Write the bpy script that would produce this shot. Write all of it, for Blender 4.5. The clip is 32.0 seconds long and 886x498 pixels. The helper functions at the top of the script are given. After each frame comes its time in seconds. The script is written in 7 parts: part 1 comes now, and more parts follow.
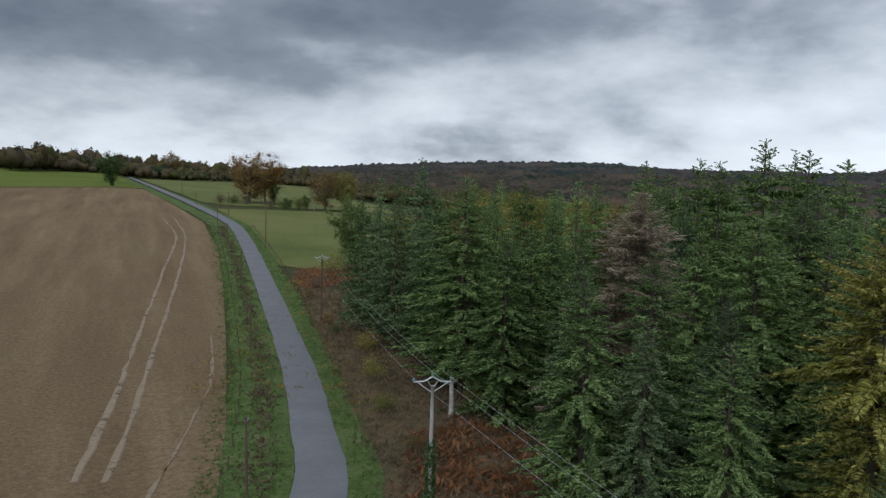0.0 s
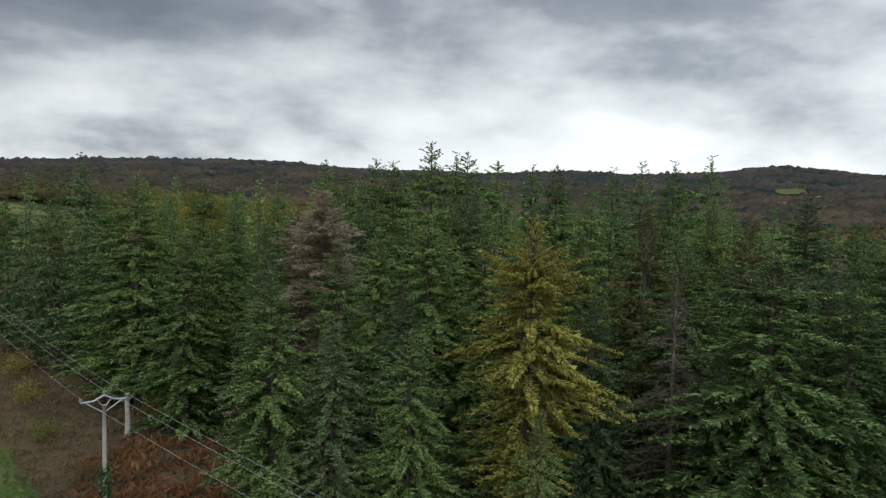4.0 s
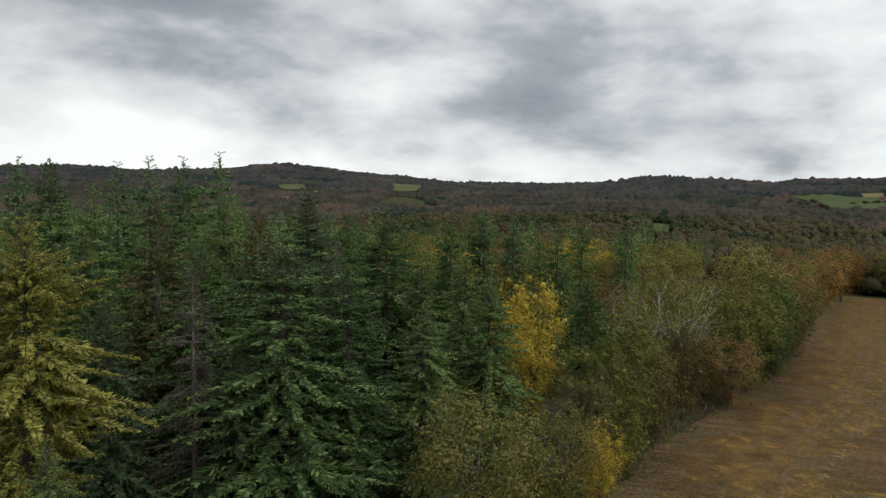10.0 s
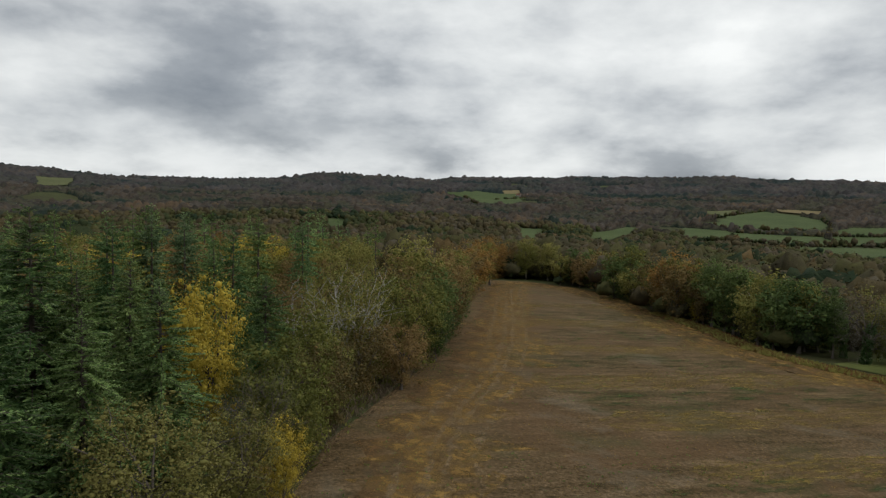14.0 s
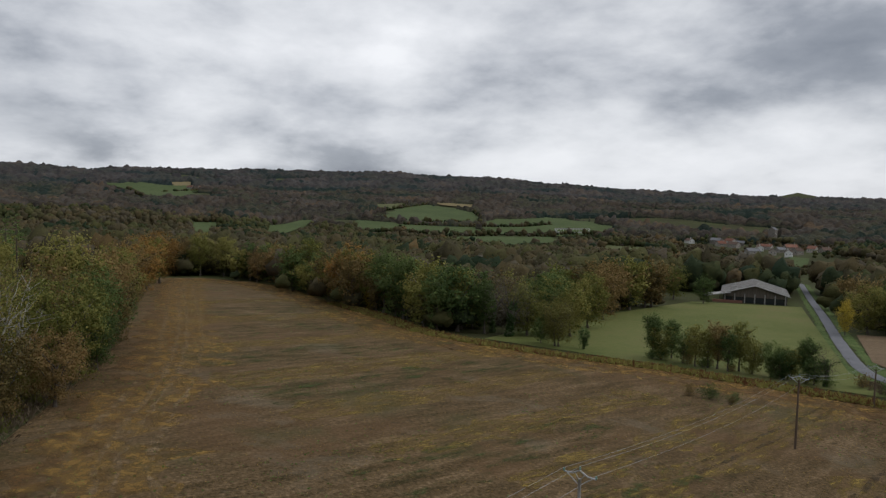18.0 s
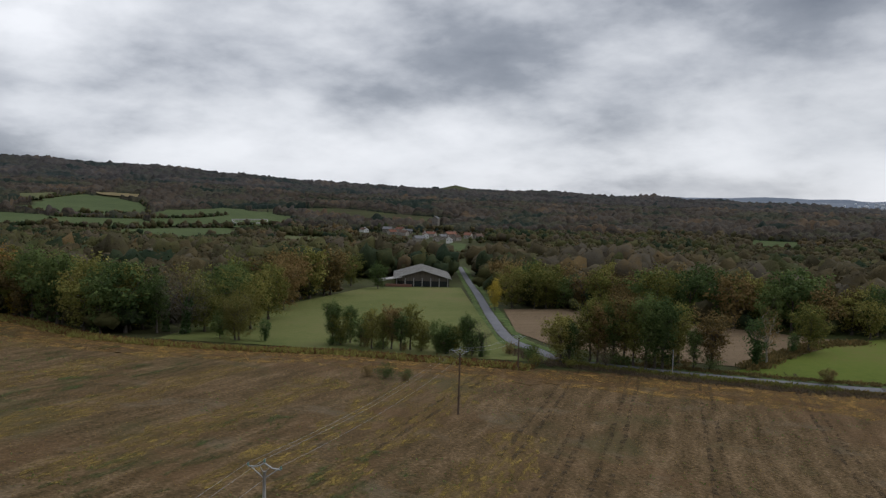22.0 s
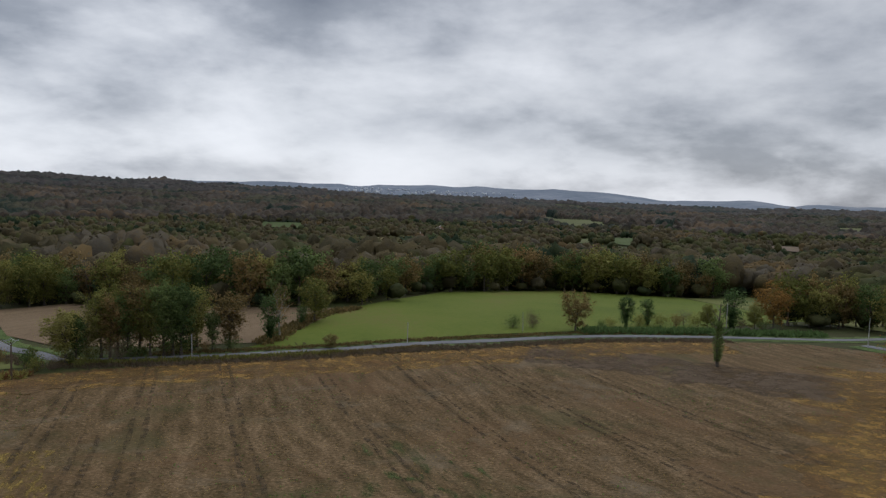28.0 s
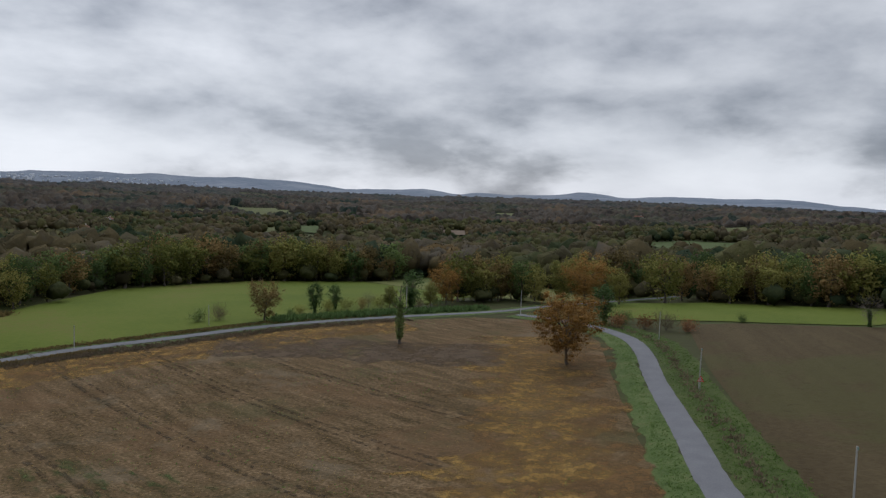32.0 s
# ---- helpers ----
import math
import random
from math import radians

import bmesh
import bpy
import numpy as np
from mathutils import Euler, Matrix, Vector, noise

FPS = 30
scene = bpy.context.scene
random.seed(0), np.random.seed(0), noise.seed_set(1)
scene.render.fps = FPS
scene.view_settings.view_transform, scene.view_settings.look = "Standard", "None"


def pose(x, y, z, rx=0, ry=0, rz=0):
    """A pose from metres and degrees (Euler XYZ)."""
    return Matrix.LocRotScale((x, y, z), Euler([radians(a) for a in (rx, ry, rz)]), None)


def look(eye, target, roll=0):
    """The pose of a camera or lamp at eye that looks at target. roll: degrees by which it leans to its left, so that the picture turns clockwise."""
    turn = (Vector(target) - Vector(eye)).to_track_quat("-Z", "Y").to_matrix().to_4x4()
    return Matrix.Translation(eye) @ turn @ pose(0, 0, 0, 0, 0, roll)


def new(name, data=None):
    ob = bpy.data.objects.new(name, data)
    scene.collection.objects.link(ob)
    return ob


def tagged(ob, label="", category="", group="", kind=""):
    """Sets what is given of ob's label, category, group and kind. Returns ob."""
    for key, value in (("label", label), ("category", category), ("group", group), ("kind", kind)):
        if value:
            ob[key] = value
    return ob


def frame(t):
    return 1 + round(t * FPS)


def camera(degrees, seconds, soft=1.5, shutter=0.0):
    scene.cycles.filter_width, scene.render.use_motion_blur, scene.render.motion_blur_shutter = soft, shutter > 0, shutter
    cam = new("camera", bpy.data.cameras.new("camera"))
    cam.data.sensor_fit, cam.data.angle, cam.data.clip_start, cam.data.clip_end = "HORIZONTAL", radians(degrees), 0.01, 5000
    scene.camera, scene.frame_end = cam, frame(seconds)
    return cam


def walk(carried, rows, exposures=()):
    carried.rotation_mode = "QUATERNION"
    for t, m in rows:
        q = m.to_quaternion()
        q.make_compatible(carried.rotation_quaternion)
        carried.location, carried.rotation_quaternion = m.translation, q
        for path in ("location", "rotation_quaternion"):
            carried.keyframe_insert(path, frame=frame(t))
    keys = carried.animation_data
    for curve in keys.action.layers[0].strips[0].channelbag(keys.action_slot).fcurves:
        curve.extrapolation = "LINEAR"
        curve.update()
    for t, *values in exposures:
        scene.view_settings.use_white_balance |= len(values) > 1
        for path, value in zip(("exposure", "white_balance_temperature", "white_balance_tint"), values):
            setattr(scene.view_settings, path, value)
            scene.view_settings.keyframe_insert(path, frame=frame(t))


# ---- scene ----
import functools

# ---- camera and walk ----
CAM_Z = 22.0
cam = camera(63.5, 32.0, soft=1.3)
TURN = (
    (0, 0.00, -4.98, -1.58), (1, -6.18, -4.84, -1.66), (2, -12.42, -4.71, -1.66), (3, -18.64, -4.58, -1.60),
    (6, -37.78, -4.25, -1.26), (7, -43.98, -4.17, -1.15), (8, -50.18, -4.09, -1.05), (9, -56.44, -4.03, -0.97),
    (10, -62.67, -3.98, -0.92), (11, -69.37, -3.94, -0.89), (12, -75.63, -3.91, -0.89), (13, -81.87, -3.90, -0.92),
    (14, -88.16, -3.89, -0.97), (17, -107.39, -3.92, -1.21), (18, -113.60, -3.94, -1.31), (19, -119.83, -3.96, -1.40),
    (20, -126.03, -3.99, -1.50), (21, -132.25, -4.02, -1.58), (22, -138.91, -4.05, -1.64), (23, -145.08, -4.09, -1.70),
    (24, -151.29, -4.12, -1.74), (25, -157.47, -4.15, -1.76), (28, -176.51, -4.24, -1.73), (29, -182.68, -4.28, -1.71),
    (30, -188.90, -4.32, -1.71), (31, -195.05, -4.36, -1.74), (32, -201.24, -4.41, -1.81),
)
walk(cam, [(t, pose(0, 0, CAM_Z, 90 + pitch, roll, yaw)) for t, yaw, pitch, roll in TURN],
     [(0, -0.02, 5900, 7), (2, 0.08, 6100, 6), (6, 0.12, 6450, 5), (10, 0.06, 6550, 6), (14, -0.1, 6550, 6), (19, -0.18, 6300, 10), (24, -0.14, 6250, 10), (32, -0.05, 6100, 10)])

# ---- world, sun ----
SUN_AZ, SUN_EL = 200.0, 42.0
sun = new("sun", bpy.data.lights.new("sun", "SUN"))
sun.data.energy, sun.data.angle, sun.data.color = 1.0, radians(40), (1.0, 0.97, 0.92)
sx, sy = math.sin(radians(SUN_AZ)), math.cos(radians(SUN_AZ))
sun.matrix_world = look((0, 0, 0), (-sx * math.cos(radians(SUN_EL)), -sy * math.cos(radians(SUN_EL)), -math.sin(radians(SUN_EL))))

world = bpy.data.worlds.new("overcast_sky")
scene.world = world
world.use_nodes = True


def node(tree, kind, **values):
    n = tree.nodes.new(kind)
    for key, value in values.items():
        n.inputs[key.replace("_", " ")].default_value = value
    return n


def ramp(tree, fac, stops):
    n = tree.nodes.new("ShaderNodeValToRGB")
    e = n.color_ramp.elements
    while len(e) < len(stops):
        e.new(0.5)
    for el, (pos, col) in zip(e, stops):
        el.position, el.color = pos, (*col, 1)
    tree.links.new(fac, n.inputs["Fac"])
    return n.outputs["Color"]


def calc(tree, op, a, b=None, c=None, clamp=False):
    n = tree.nodes.new("ShaderNodeMath")
    n.operation, n.use_clamp = op, clamp
    for i, v in enumerate((a, b, c)):
        if v is None:
            continue
        if isinstance(v, (int, float)):
            n.inputs[i].default_value = v
        else:
            tree.links.new(v, n.inputs[i])
    return n.outputs[0]


def blend(tree, fac, a, b, mode="MIX"):
    n = tree.nodes.new("ShaderNodeMix")
    n.data_type, n.blend_type = "RGBA", mode
    for sock, v in ((n.inputs[0], fac), (n.inputs[6], a), (n.inputs[7], b)):
        if isinstance(v, (int, float)):
            sock.default_value = v
        elif isinstance(v, tuple):
            sock.default_value = (*v, 1)
        else:
            tree.links.new(v, sock)
    return n.outputs[2]


SKY_SLICE = 7.4


def build_sky():
    nt = world.node_tree
    nt.nodes.clear()
    out = nt.nodes.new("ShaderNodeOutputWorld")
    bg = nt.nodes.new("ShaderNodeBackground")
    nt.links.new(bg.outputs[0], out.inputs[0])
    sky = nt.nodes.new("ShaderNodeTexSky")
    sky.sky_type, sky.sun_disc = "NISHITA", False
    sky.sun_elevation, sky.sun_rotation = radians(SUN_EL), radians(SUN_AZ)
    co = nt.nodes.new("ShaderNodeTexCoord").outputs["Generated"]
    sep = nt.nodes.new("ShaderNodeSeparateXYZ")
    nt.links.new(co, sep.inputs[0])
    up = calc(nt, "MAXIMUM", sep.outputs[2], 0.0)
    # the cloud deck: a flat sheet seen from below, in three sizes of swell
    den = calc(nt, "ADD", up, 0.30)
    px, py = calc(nt, "DIVIDE", sep.outputs[0], den), calc(nt, "DIVIDE", sep.outputs[1], den)
    deck = nt.nodes.new("ShaderNodeCombineXYZ")
    nt.links.new(px, deck.inputs[0]), nt.links.new(py, deck.inputs[1])
    deck.inputs[2].default_value = SKY_SLICE
    big = node(nt, "ShaderNodeTexNoise", Scale=0.85, Detail=3.0, Roughness=0.4, Distortion=0.15)
    mid = node(nt, "ShaderNodeTexNoise", Scale=2.6, Detail=7.0, Roughness=0.54, Distortion=0.1)
    for n in (big, mid):
        nt.links.new(deck.outputs[0], n.inputs["Vector"])
    # heaped cloud edges, seen as such towards the horizon
    tall = nt.nodes.new("ShaderNodeVectorMath")
    tall.operation = "MULTIPLY"
    nt.links.new(co, tall.inputs[0])
    tall.inputs[1].default_value = (1.0, 1.0, 2.3)
    billow = node(nt, "ShaderNodeTexNoise", Scale=3.8, Detail=8.0, Roughness=0.54, Distortion=0.1)
    nt.links.new(tall.outputs[0], billow.inputs["Vector"])
    cover = calc(nt, "ADD", calc(nt, "MULTIPLY", big.outputs[0], 0.46), calc(nt, "MULTIPLY", mid.outputs[0], 0.20))
    cover = calc(nt, "ADD", cover, calc(nt, "MULTIPLY", billow.outputs[0], 0.34))
    cloud = ramp(nt, cover, ((0.37, (0.20, 0.22, 0.26)), (0.445, (0.33, 0.35, 0.39)), (0.49, (0.52, 0.535, 0.57)), (0.53, (0.67, 0.68, 0.705)), (0.61, (0.90, 0.90, 0.915))))
    # the light strip under the deck, low over the land
    low = ramp(nt, up, ((0.0, (0.7, 0.7, 0.7)), (0.05, (0.5, 0.5, 0.5)), (0.13, (0.0, 0.0, 0.0))))
    torn = ramp(nt, billow.outputs[0], ((0.40, (0.15, 0.15, 0.15)), (0.54, (1.0, 1.0, 1.0))))
    low = blend(nt, 1.0, low, torn, "MULTIPLY")
    # the deck is thinner towards the east
    side = calc(nt, "ADD", calc(nt, "MULTIPLY", sep.outputs[0], 0.21), calc(nt, "MULTIPLY", sep.outputs[1], 0.02))
    # and thicker overhead in the north
    north = calc(nt, "MULTIPLY", calc(nt, "MAXIMUM", sep.outputs[1], 0.0), calc(nt, "MINIMUM", up, 0.3))
    side = calc(nt, "SUBTRACT", side, calc(nt, "MULTIPLY", north, 0.8))
    thin = nt.nodes.new("ShaderNodeCombineColor")
    for k in range(3):
        nt.links.new(calc(nt, "ADD", side, 0.98), thin.inputs[k])
    cloud = blend(nt, 1.0, cloud, thin.outputs[0], "MULTIPLY")
    strip = blend(nt, low, cloud, (0.90, 0.91, 0.94))
    clear = blend(nt, 1.0, sky.outputs[0], (0.10, 0.10, 0.10), "MULTIPLY")
    nt.links.new(blend(nt, 0.95, clear, strip), bg.inputs["Color"])
    # an overcast sky is brightest overhead
    high = calc(nt, "MULTIPLY", calc(nt, "SUBTRACT", up, 0.30), 1.43, clamp=True)
    nt.links.new(calc(nt, "ADD", calc(nt, "MULTIPLY", high, 1.3), 1.02), bg.inputs["Strength"])


build_sky()

# ---- materials ----


def material(name, cols, scale=1.0, fine=8.0, rough=0.9, bump=0.0, bump_scale=None, stretch=(1, 1, 1), turn=0.0,
             island=0.0, per_object=0.0, mix=0.5, spec=0.06, leafy=0.0, holes=0.0, hole_scale=1.0, spread=0.2):
    """Colours in a ramp over two scales of grain; island and per_object add the spread from piece to piece."""
    m = bpy.data.materials.new(name)
    m.use_nodes = True
    nt = m.node_tree
    b = nt.nodes["Principled BSDF"]
    b.inputs["Roughness"].default_value = rough
    b.inputs["Specular IOR Level"].default_value = spec
    tc = nt.nodes.new("ShaderNodeTexCoord")
    mp = nt.nodes.new("ShaderNodeMapping")
    mp.vector_type = "TEXTURE"
    mp.inputs["Rotation"].default_value = (0, 0, radians(turn))
    mp.inputs["Scale"].default_value = tuple(1.0 / q for q in stretch)
    nt.links.new(tc.outputs["Object"], mp.inputs[0])
    a = node(nt, "ShaderNodeTexNoise", Scale=scale, Detail=5.0, Roughness=0.6)
    c = node(nt, "ShaderNodeTexNoise", Scale=fine, Detail=4.0, Roughness=0.65)
    nt.links.new(mp.outputs[0], a.inputs["Vector"])
    nt.links.new(tc.outputs["Object"], c.inputs["Vector"])
    f = calc(nt, "ADD", calc(nt, "MULTIPLY", a.outputs[0], 1 - mix), calc(nt, "MULTIPLY", c.outputs[0], mix))
    if island:
        g = nt.nodes.new("ShaderNodeNewGeometry")
        f = calc(nt, "ADD", f, calc(nt, "MULTIPLY", calc(nt, "SUBTRACT", g.outputs["Random Per Island"], 0.5), island))
    if per_object:
        o = nt.nodes.new("ShaderNodeObjectInfo")
        f = calc(nt, "ADD", f, calc(nt, "MULTIPLY", calc(nt, "SUBTRACT", o.outputs["Random"], 0.5), per_object))
    n = len(cols)
    stops = [(0.5 - spread + 2 * spread * i / max(1, n - 1), c_) for i, c_ in enumerate(cols)]
    nt.links.new(ramp(nt, f, stops), b.inputs["Base Color"])
    if leafy:
        # thin leaves let part of the light pass
        tl = nt.nodes.new("ShaderNodeBsdfTranslucent")
        nt.links.new(b.inputs["Base Color"].links[0].from_socket, tl.inputs["Color"])
        mx = nt.nodes.new("ShaderNodeMixShader")
        mx.inputs[0].default_value = leafy
        nt.links.new(b.outputs[0], mx.inputs[1]), nt.links.new(tl.outputs[0], mx.inputs[2])
        nt.links.new(mx.outputs[0], nt.nodes["Material Output"].inputs[0])
    if holes:
        # loose cover: lies in patches and shows what is under it
        hn = node(nt, "ShaderNodeTexNoise", Scale=hole_scale, Detail=9.0, Roughness=0.78)
        nt.links.new(mp.outputs[0], hn.inputs["Vector"])
        tr = nt.nodes.new("ShaderNodeBsdfTransparent")
        mx = nt.nodes.new("ShaderNodeMixShader")
        nt.links.new(ramp(nt, hn.outputs[0], ((holes - 0.04, (0, 0, 0)), (holes + 0.10, (0.9, 0.9, 0.9)))), mx.inputs[0])
        nt.links.new(tr.outputs[0], mx.inputs[1]), nt.links.new(b.outputs[0], mx.inputs[2])
        nt.links.new(mx.outputs[0], nt.nodes["Material Output"].inputs[0])
    if bump:
        bn = nt.nodes.new("ShaderNodeBump")
        bn.inputs["Strength"].default_value = 1.0
        bn.inputs["Distance"].default_value = bump
        if bump_scale:
            d = node(nt, "ShaderNodeTexNoise", Scale=bump_scale, Detail=5.0, Roughness=0.6)
            nt.links.new(tc.outputs["Object"], d.inputs["Vector"])
            nt.links.new(d.outputs[0], bn.inputs["Height"])
        else:
            nt.links.new(f, bn.inputs["Height"])
        nt.links.new(bn.outputs[0], b.inputs["Normal"])
    return m


M = {}
ROW = -67.0
M["land"] = material("woodland_and_pasture_floor", ((0.038, 0.034, 0.018), (0.048, 0.05, 0.020), (0.065, 0.085, 0.026)), 0.02, 0.4, mix=0.5, bump=0.3)
M["plough"] = material("harrowed_soil", ((0.08272, 0.05606, 0.03027), (0.1572, 0.1105, 0.06195), (0.2399, 0.1778, 0.1056)), 0.22, 2.4, stretch=(0.06, 0.8, 1), turn=-66, mix=0.5, bump=0.3, bump_scale=2.2)
M["brown"] = material("brown_soil", ((0.04506, 0.03238, 0.01549), (0.06477, 0.04787, 0.02394), (0.088, 0.06688, 0.0345)), 0.3, 1.2, stretch=(0.05, 0.8, 1), turn=-125, mix=0.5, bump=0.2, bump_scale=1.8)
M["tan"] = material("tan_bare_soil", ((0.10, 0.070, 0.041), (0.15, 0.106, 0.064), (0.20, 0.145, 0.092)), 0.3, 1.2, stretch=(0.05, 0.8, 1), turn=-125, mix=0.5, bump=0.2, bump_scale=1.8)
M["track"] = material("pressed_pale_soil", ((0.25, 0.19, 0.13), (0.31, 0.24, 0.17), (0.37, 0.29, 0.21)), 0.3, 4.0, mix=0.6, bump=0.05)
M["tread"] = material("wheel_track_soil", ((0.192, 0.148, 0.104), (0.24, 0.188, 0.132), (0.288, 0.228, 0.164)), 0.8, 4.0, mix=0.6, bump=0.05, holes=0.36, hole_scale=0.35)
M["ridge"] = material("dark_earth_ridge", ((0.045, 0.034, 0.02), (0.068, 0.05, 0.03), (0.09, 0.068, 0.042)), 0.8, 3.0, mix=0.6, bump=0.1, holes=0.51, hole_scale=0.7)
M["stubble"] = material("weedy_maize_stubble", ((0.0440, 0.0319, 0.0122), (0.0814, 0.0536, 0.0244), (0.1210, 0.0803, 0.0404), (0.1892, 0.1298, 0.0714)), 0.5, 2.4, stretch=(0.2, 1.0, 1), turn=ROW, mix=0.58, bump=0.3, bump_scale=1.9, spread=0.115)


def patchy(m, looks):
    """Large uneven patches of other growth or soil over a field: scale, depth, strength and tint of each."""
    nt = m.node_tree
    b = nt.nodes["Principled BSDF"]
    col = b.inputs["Base Color"].links[0].from_socket
    tc = nt.nodes.new("ShaderNodeTexCoord")
    for k, (scale, from_, strength, tint) in enumerate(looks):
        n = node(nt, "ShaderNodeTexNoise", Scale=scale, Detail=7.0, Roughness=0.68, Distortion=0.4)
        mp = nt.nodes.new("ShaderNodeMapping")
        mp.inputs["Location"].default_value = (31.0 * k, 17.0 * k, 5.0)
        nt.links.new(tc.outputs["Object"], mp.inputs[0])
        nt.links.new(mp.outputs[0], n.inputs["Vector"])
        col = blend(nt, ramp(nt, n.outputs[0], ((from_, (0, 0, 0)), (from_ + 0.09, (strength,) * 3))), col, tint)
    nt.links.new(col, b.inputs["Base Color"])


patchy(M["stubble"], ((0.035, 0.52, 0.45, (0.115, 0.066, 0.032)), (0.05, 0.55, 0.5, (0.062, 0.060, 0.024)), (0.08, 0.56, 0.4, (0.150, 0.122, 0.082)), (0.5, 0.60, 0.7, (0.034, 0.028, 0.014))))
patchy(M["plough"], ((0.03, 0.54, 0.4, (0.125, 0.086, 0.048)), (0.6, 0.60, 0.5, (0.085, 0.058, 0.032)), (0.05, 0.60, 0.35, (0.115, 0.115, 0.06))))
patchy(M["brown"], ((0.03, 0.5, 0.6, (0.062, 0.060, 0.022)), (0.5, 0.60, 0.5, (0.03, 0.022, 0.012))))
M["rutted"] = material("rutted_straw_and_soil", ((0.13, 0.085, 0.045), (0.20, 0.14, 0.075), (0.27, 0.19, 0.11)), 0.8, 4.0, mix=0.6, bump=0.05, holes=0.50, hole_scale=0.6)
M["yellow_cover"] = material("yellow_straw_cover", ((0.13, 0.088, 0.026), (0.20, 0.138, 0.038), (0.29, 0.205, 0.058)), 0.6, 2.2, stretch=(0.22, 0.9, 1), turn=ROW, mix=0.5, bump=0.1, bump_scale=4.0, holes=0.51, hole_scale=1.5)
M["headland"] = material("yellow_headland_straw", ((0.1260, 0.0709, 0.0248), (0.2100, 0.1268, 0.0383), (0.3150, 0.2042, 0.0653)), 0.4, 2.2, stretch=(0.6, 0.6, 1), mix=0.5, bump=0.1, bump_scale=4.0, holes=0.478, hole_scale=0.7)
M["rusty_cover"] = material("rusty_weeds_and_straw", ((0.088, 0.050, 0.022), (0.135, 0.078, 0.031), (0.19, 0.115, 0.044)), 0.5, 2.4, stretch=(0.6, 0.6, 1), mix=0.55, bump=0.1, bump_scale=4.0, holes=0.475, hole_scale=0.4)
M["weed_cover"] = material("green_weed_cover", ((0.04, 0.055, 0.018), (0.06, 0.08, 0.026), (0.085, 0.11, 0.036)), 0.6, 2.2, stretch=(0.2, 0.8, 1), turn=ROW, mix=0.5, bump=0.1, bump_scale=4.0, holes=0.55, hole_scale=0.7)
M["bare_cover"] = material("bare_dark_soil", ((0.06, 0.042, 0.026), (0.085, 0.06, 0.038), (0.115, 0.082, 0.052)), 0.3, 1.5, mix=0.5, bump=0.1, bump_scale=3.0, holes=0.43, hole_scale=0.15)
M["grass"] = material("meadow_grass", ((0.058, 0.080, 0.013), (0.084, 0.110, 0.017), (0.102, 0.124, 0.022), (0.122, 0.112, 0.034)), 0.022, 0.8, mix=0.35, bump=0.05, bump_scale=4.0, spread=0.15)
M["dullgrass"] = material("grazed_autumn_grass", ((0.070, 0.088, 0.026), (0.098, 0.112, 0.034), (0.124, 0.130, 0.044), (0.140, 0.122, 0.052)), 0.025, 0.7, mix=0.35, bump=0.05, bump_scale=4.0, spread=0.15)
M["far_grass"] = material("hillside_pasture_grass", ((0.048, 0.066, 0.024), (0.064, 0.086, 0.031), (0.084, 0.105, 0.042)), 0.012, 0.1, mix=0.45, bump=0.05, bump_scale=4.0)
M["far_dullgrass"] = material("faded_pasture_grass", ((0.074, 0.082, 0.034), (0.094, 0.101, 0.043), (0.118, 0.120, 0.054)), 0.012, 0.1, mix=0.45, bump=0.05, bump_scale=4.0)
M["far_track"] = material("faded_straw_field", ((0.13, 0.105, 0.052), (0.17, 0.135, 0.066), (0.21, 0.165, 0.085)), 0.012, 0.1, mix=0.45, bump=0.05, bump_scale=4.0)
M["far_plough"] = material("faded_brown_soil", ((0.10, 0.074, 0.052), (0.135, 0.10, 0.07), (0.17, 0.128, 0.09)), 0.012, 0.1, mix=0.45, bump=0.05, bump_scale=4.0)
M["bank"] = material("rough_bank_grass", ((0.0351, 0.04836, 0.0156), (0.0585, 0.078, 0.0234), (0.0936, 0.1053, 0.03744)), 0.2, 2.0, mix=0.5, bump=0.2, bump_scale=4.0)
M["verge"] = material("verge_grass", ((0.036, 0.054, 0.016), (0.060, 0.090, 0.026), (0.092, 0.122, 0.042), (0.120, 0.116, 0.054)), 0.3, 2.5, mix=0.5, bump=0.15, bump_scale=5.0, spread=0.16)
M["scrub"] = material("bramble_and_bracken_floor", ((0.06, 0.052, 0.026), (0.10, 0.075, 0.042), (0.14, 0.09, 0.05)), 0.15, 1.2, mix=0.5, bump=0.3, bump_scale=2.0)
M["asphalt"] = material("worn_grey_asphalt", ((0.1095, 0.1095, 0.1173), (0.1368, 0.1368, 0.1447), (0.1681, 0.1681, 0.176)), 0.35, 5.0, rough=0.92, mix=0.5, bump=0.01, bump_scale=60, spec=0.12)
M["bark"] = material("grey_brown_bark", ((0.06, 0.05, 0.04), (0.10, 0.085, 0.07), (0.15, 0.13, 0.11)), 1.5, 9.0, stretch=(4, 4, 0.6), mix=0.5, bump=0.03)
M["birchbark"] = material("pale_birch_bark", ((0.12, 0.11, 0.10), (0.36, 0.34, 0.31), (0.5, 0.48, 0.45)), 2.0, 7.0, stretch=(1, 1, 3), mix=0.5, bump=0.01)
M["deadwood"] = material("bare_grey_wood", ((0.12, 0.10, 0.085), (0.18, 0.15, 0.13), (0.25, 0.21, 0.18)), 1.0, 6.0, mix=0.5, island=0.3, bump=0.01)


def needle_material(name, a, b, c, per_object=0.3):
    return material(name, (a, b, c), 0.15, 2.0, mix=0.4, island=0.5, per_object=per_object, rough=0.7, leafy=0.4)


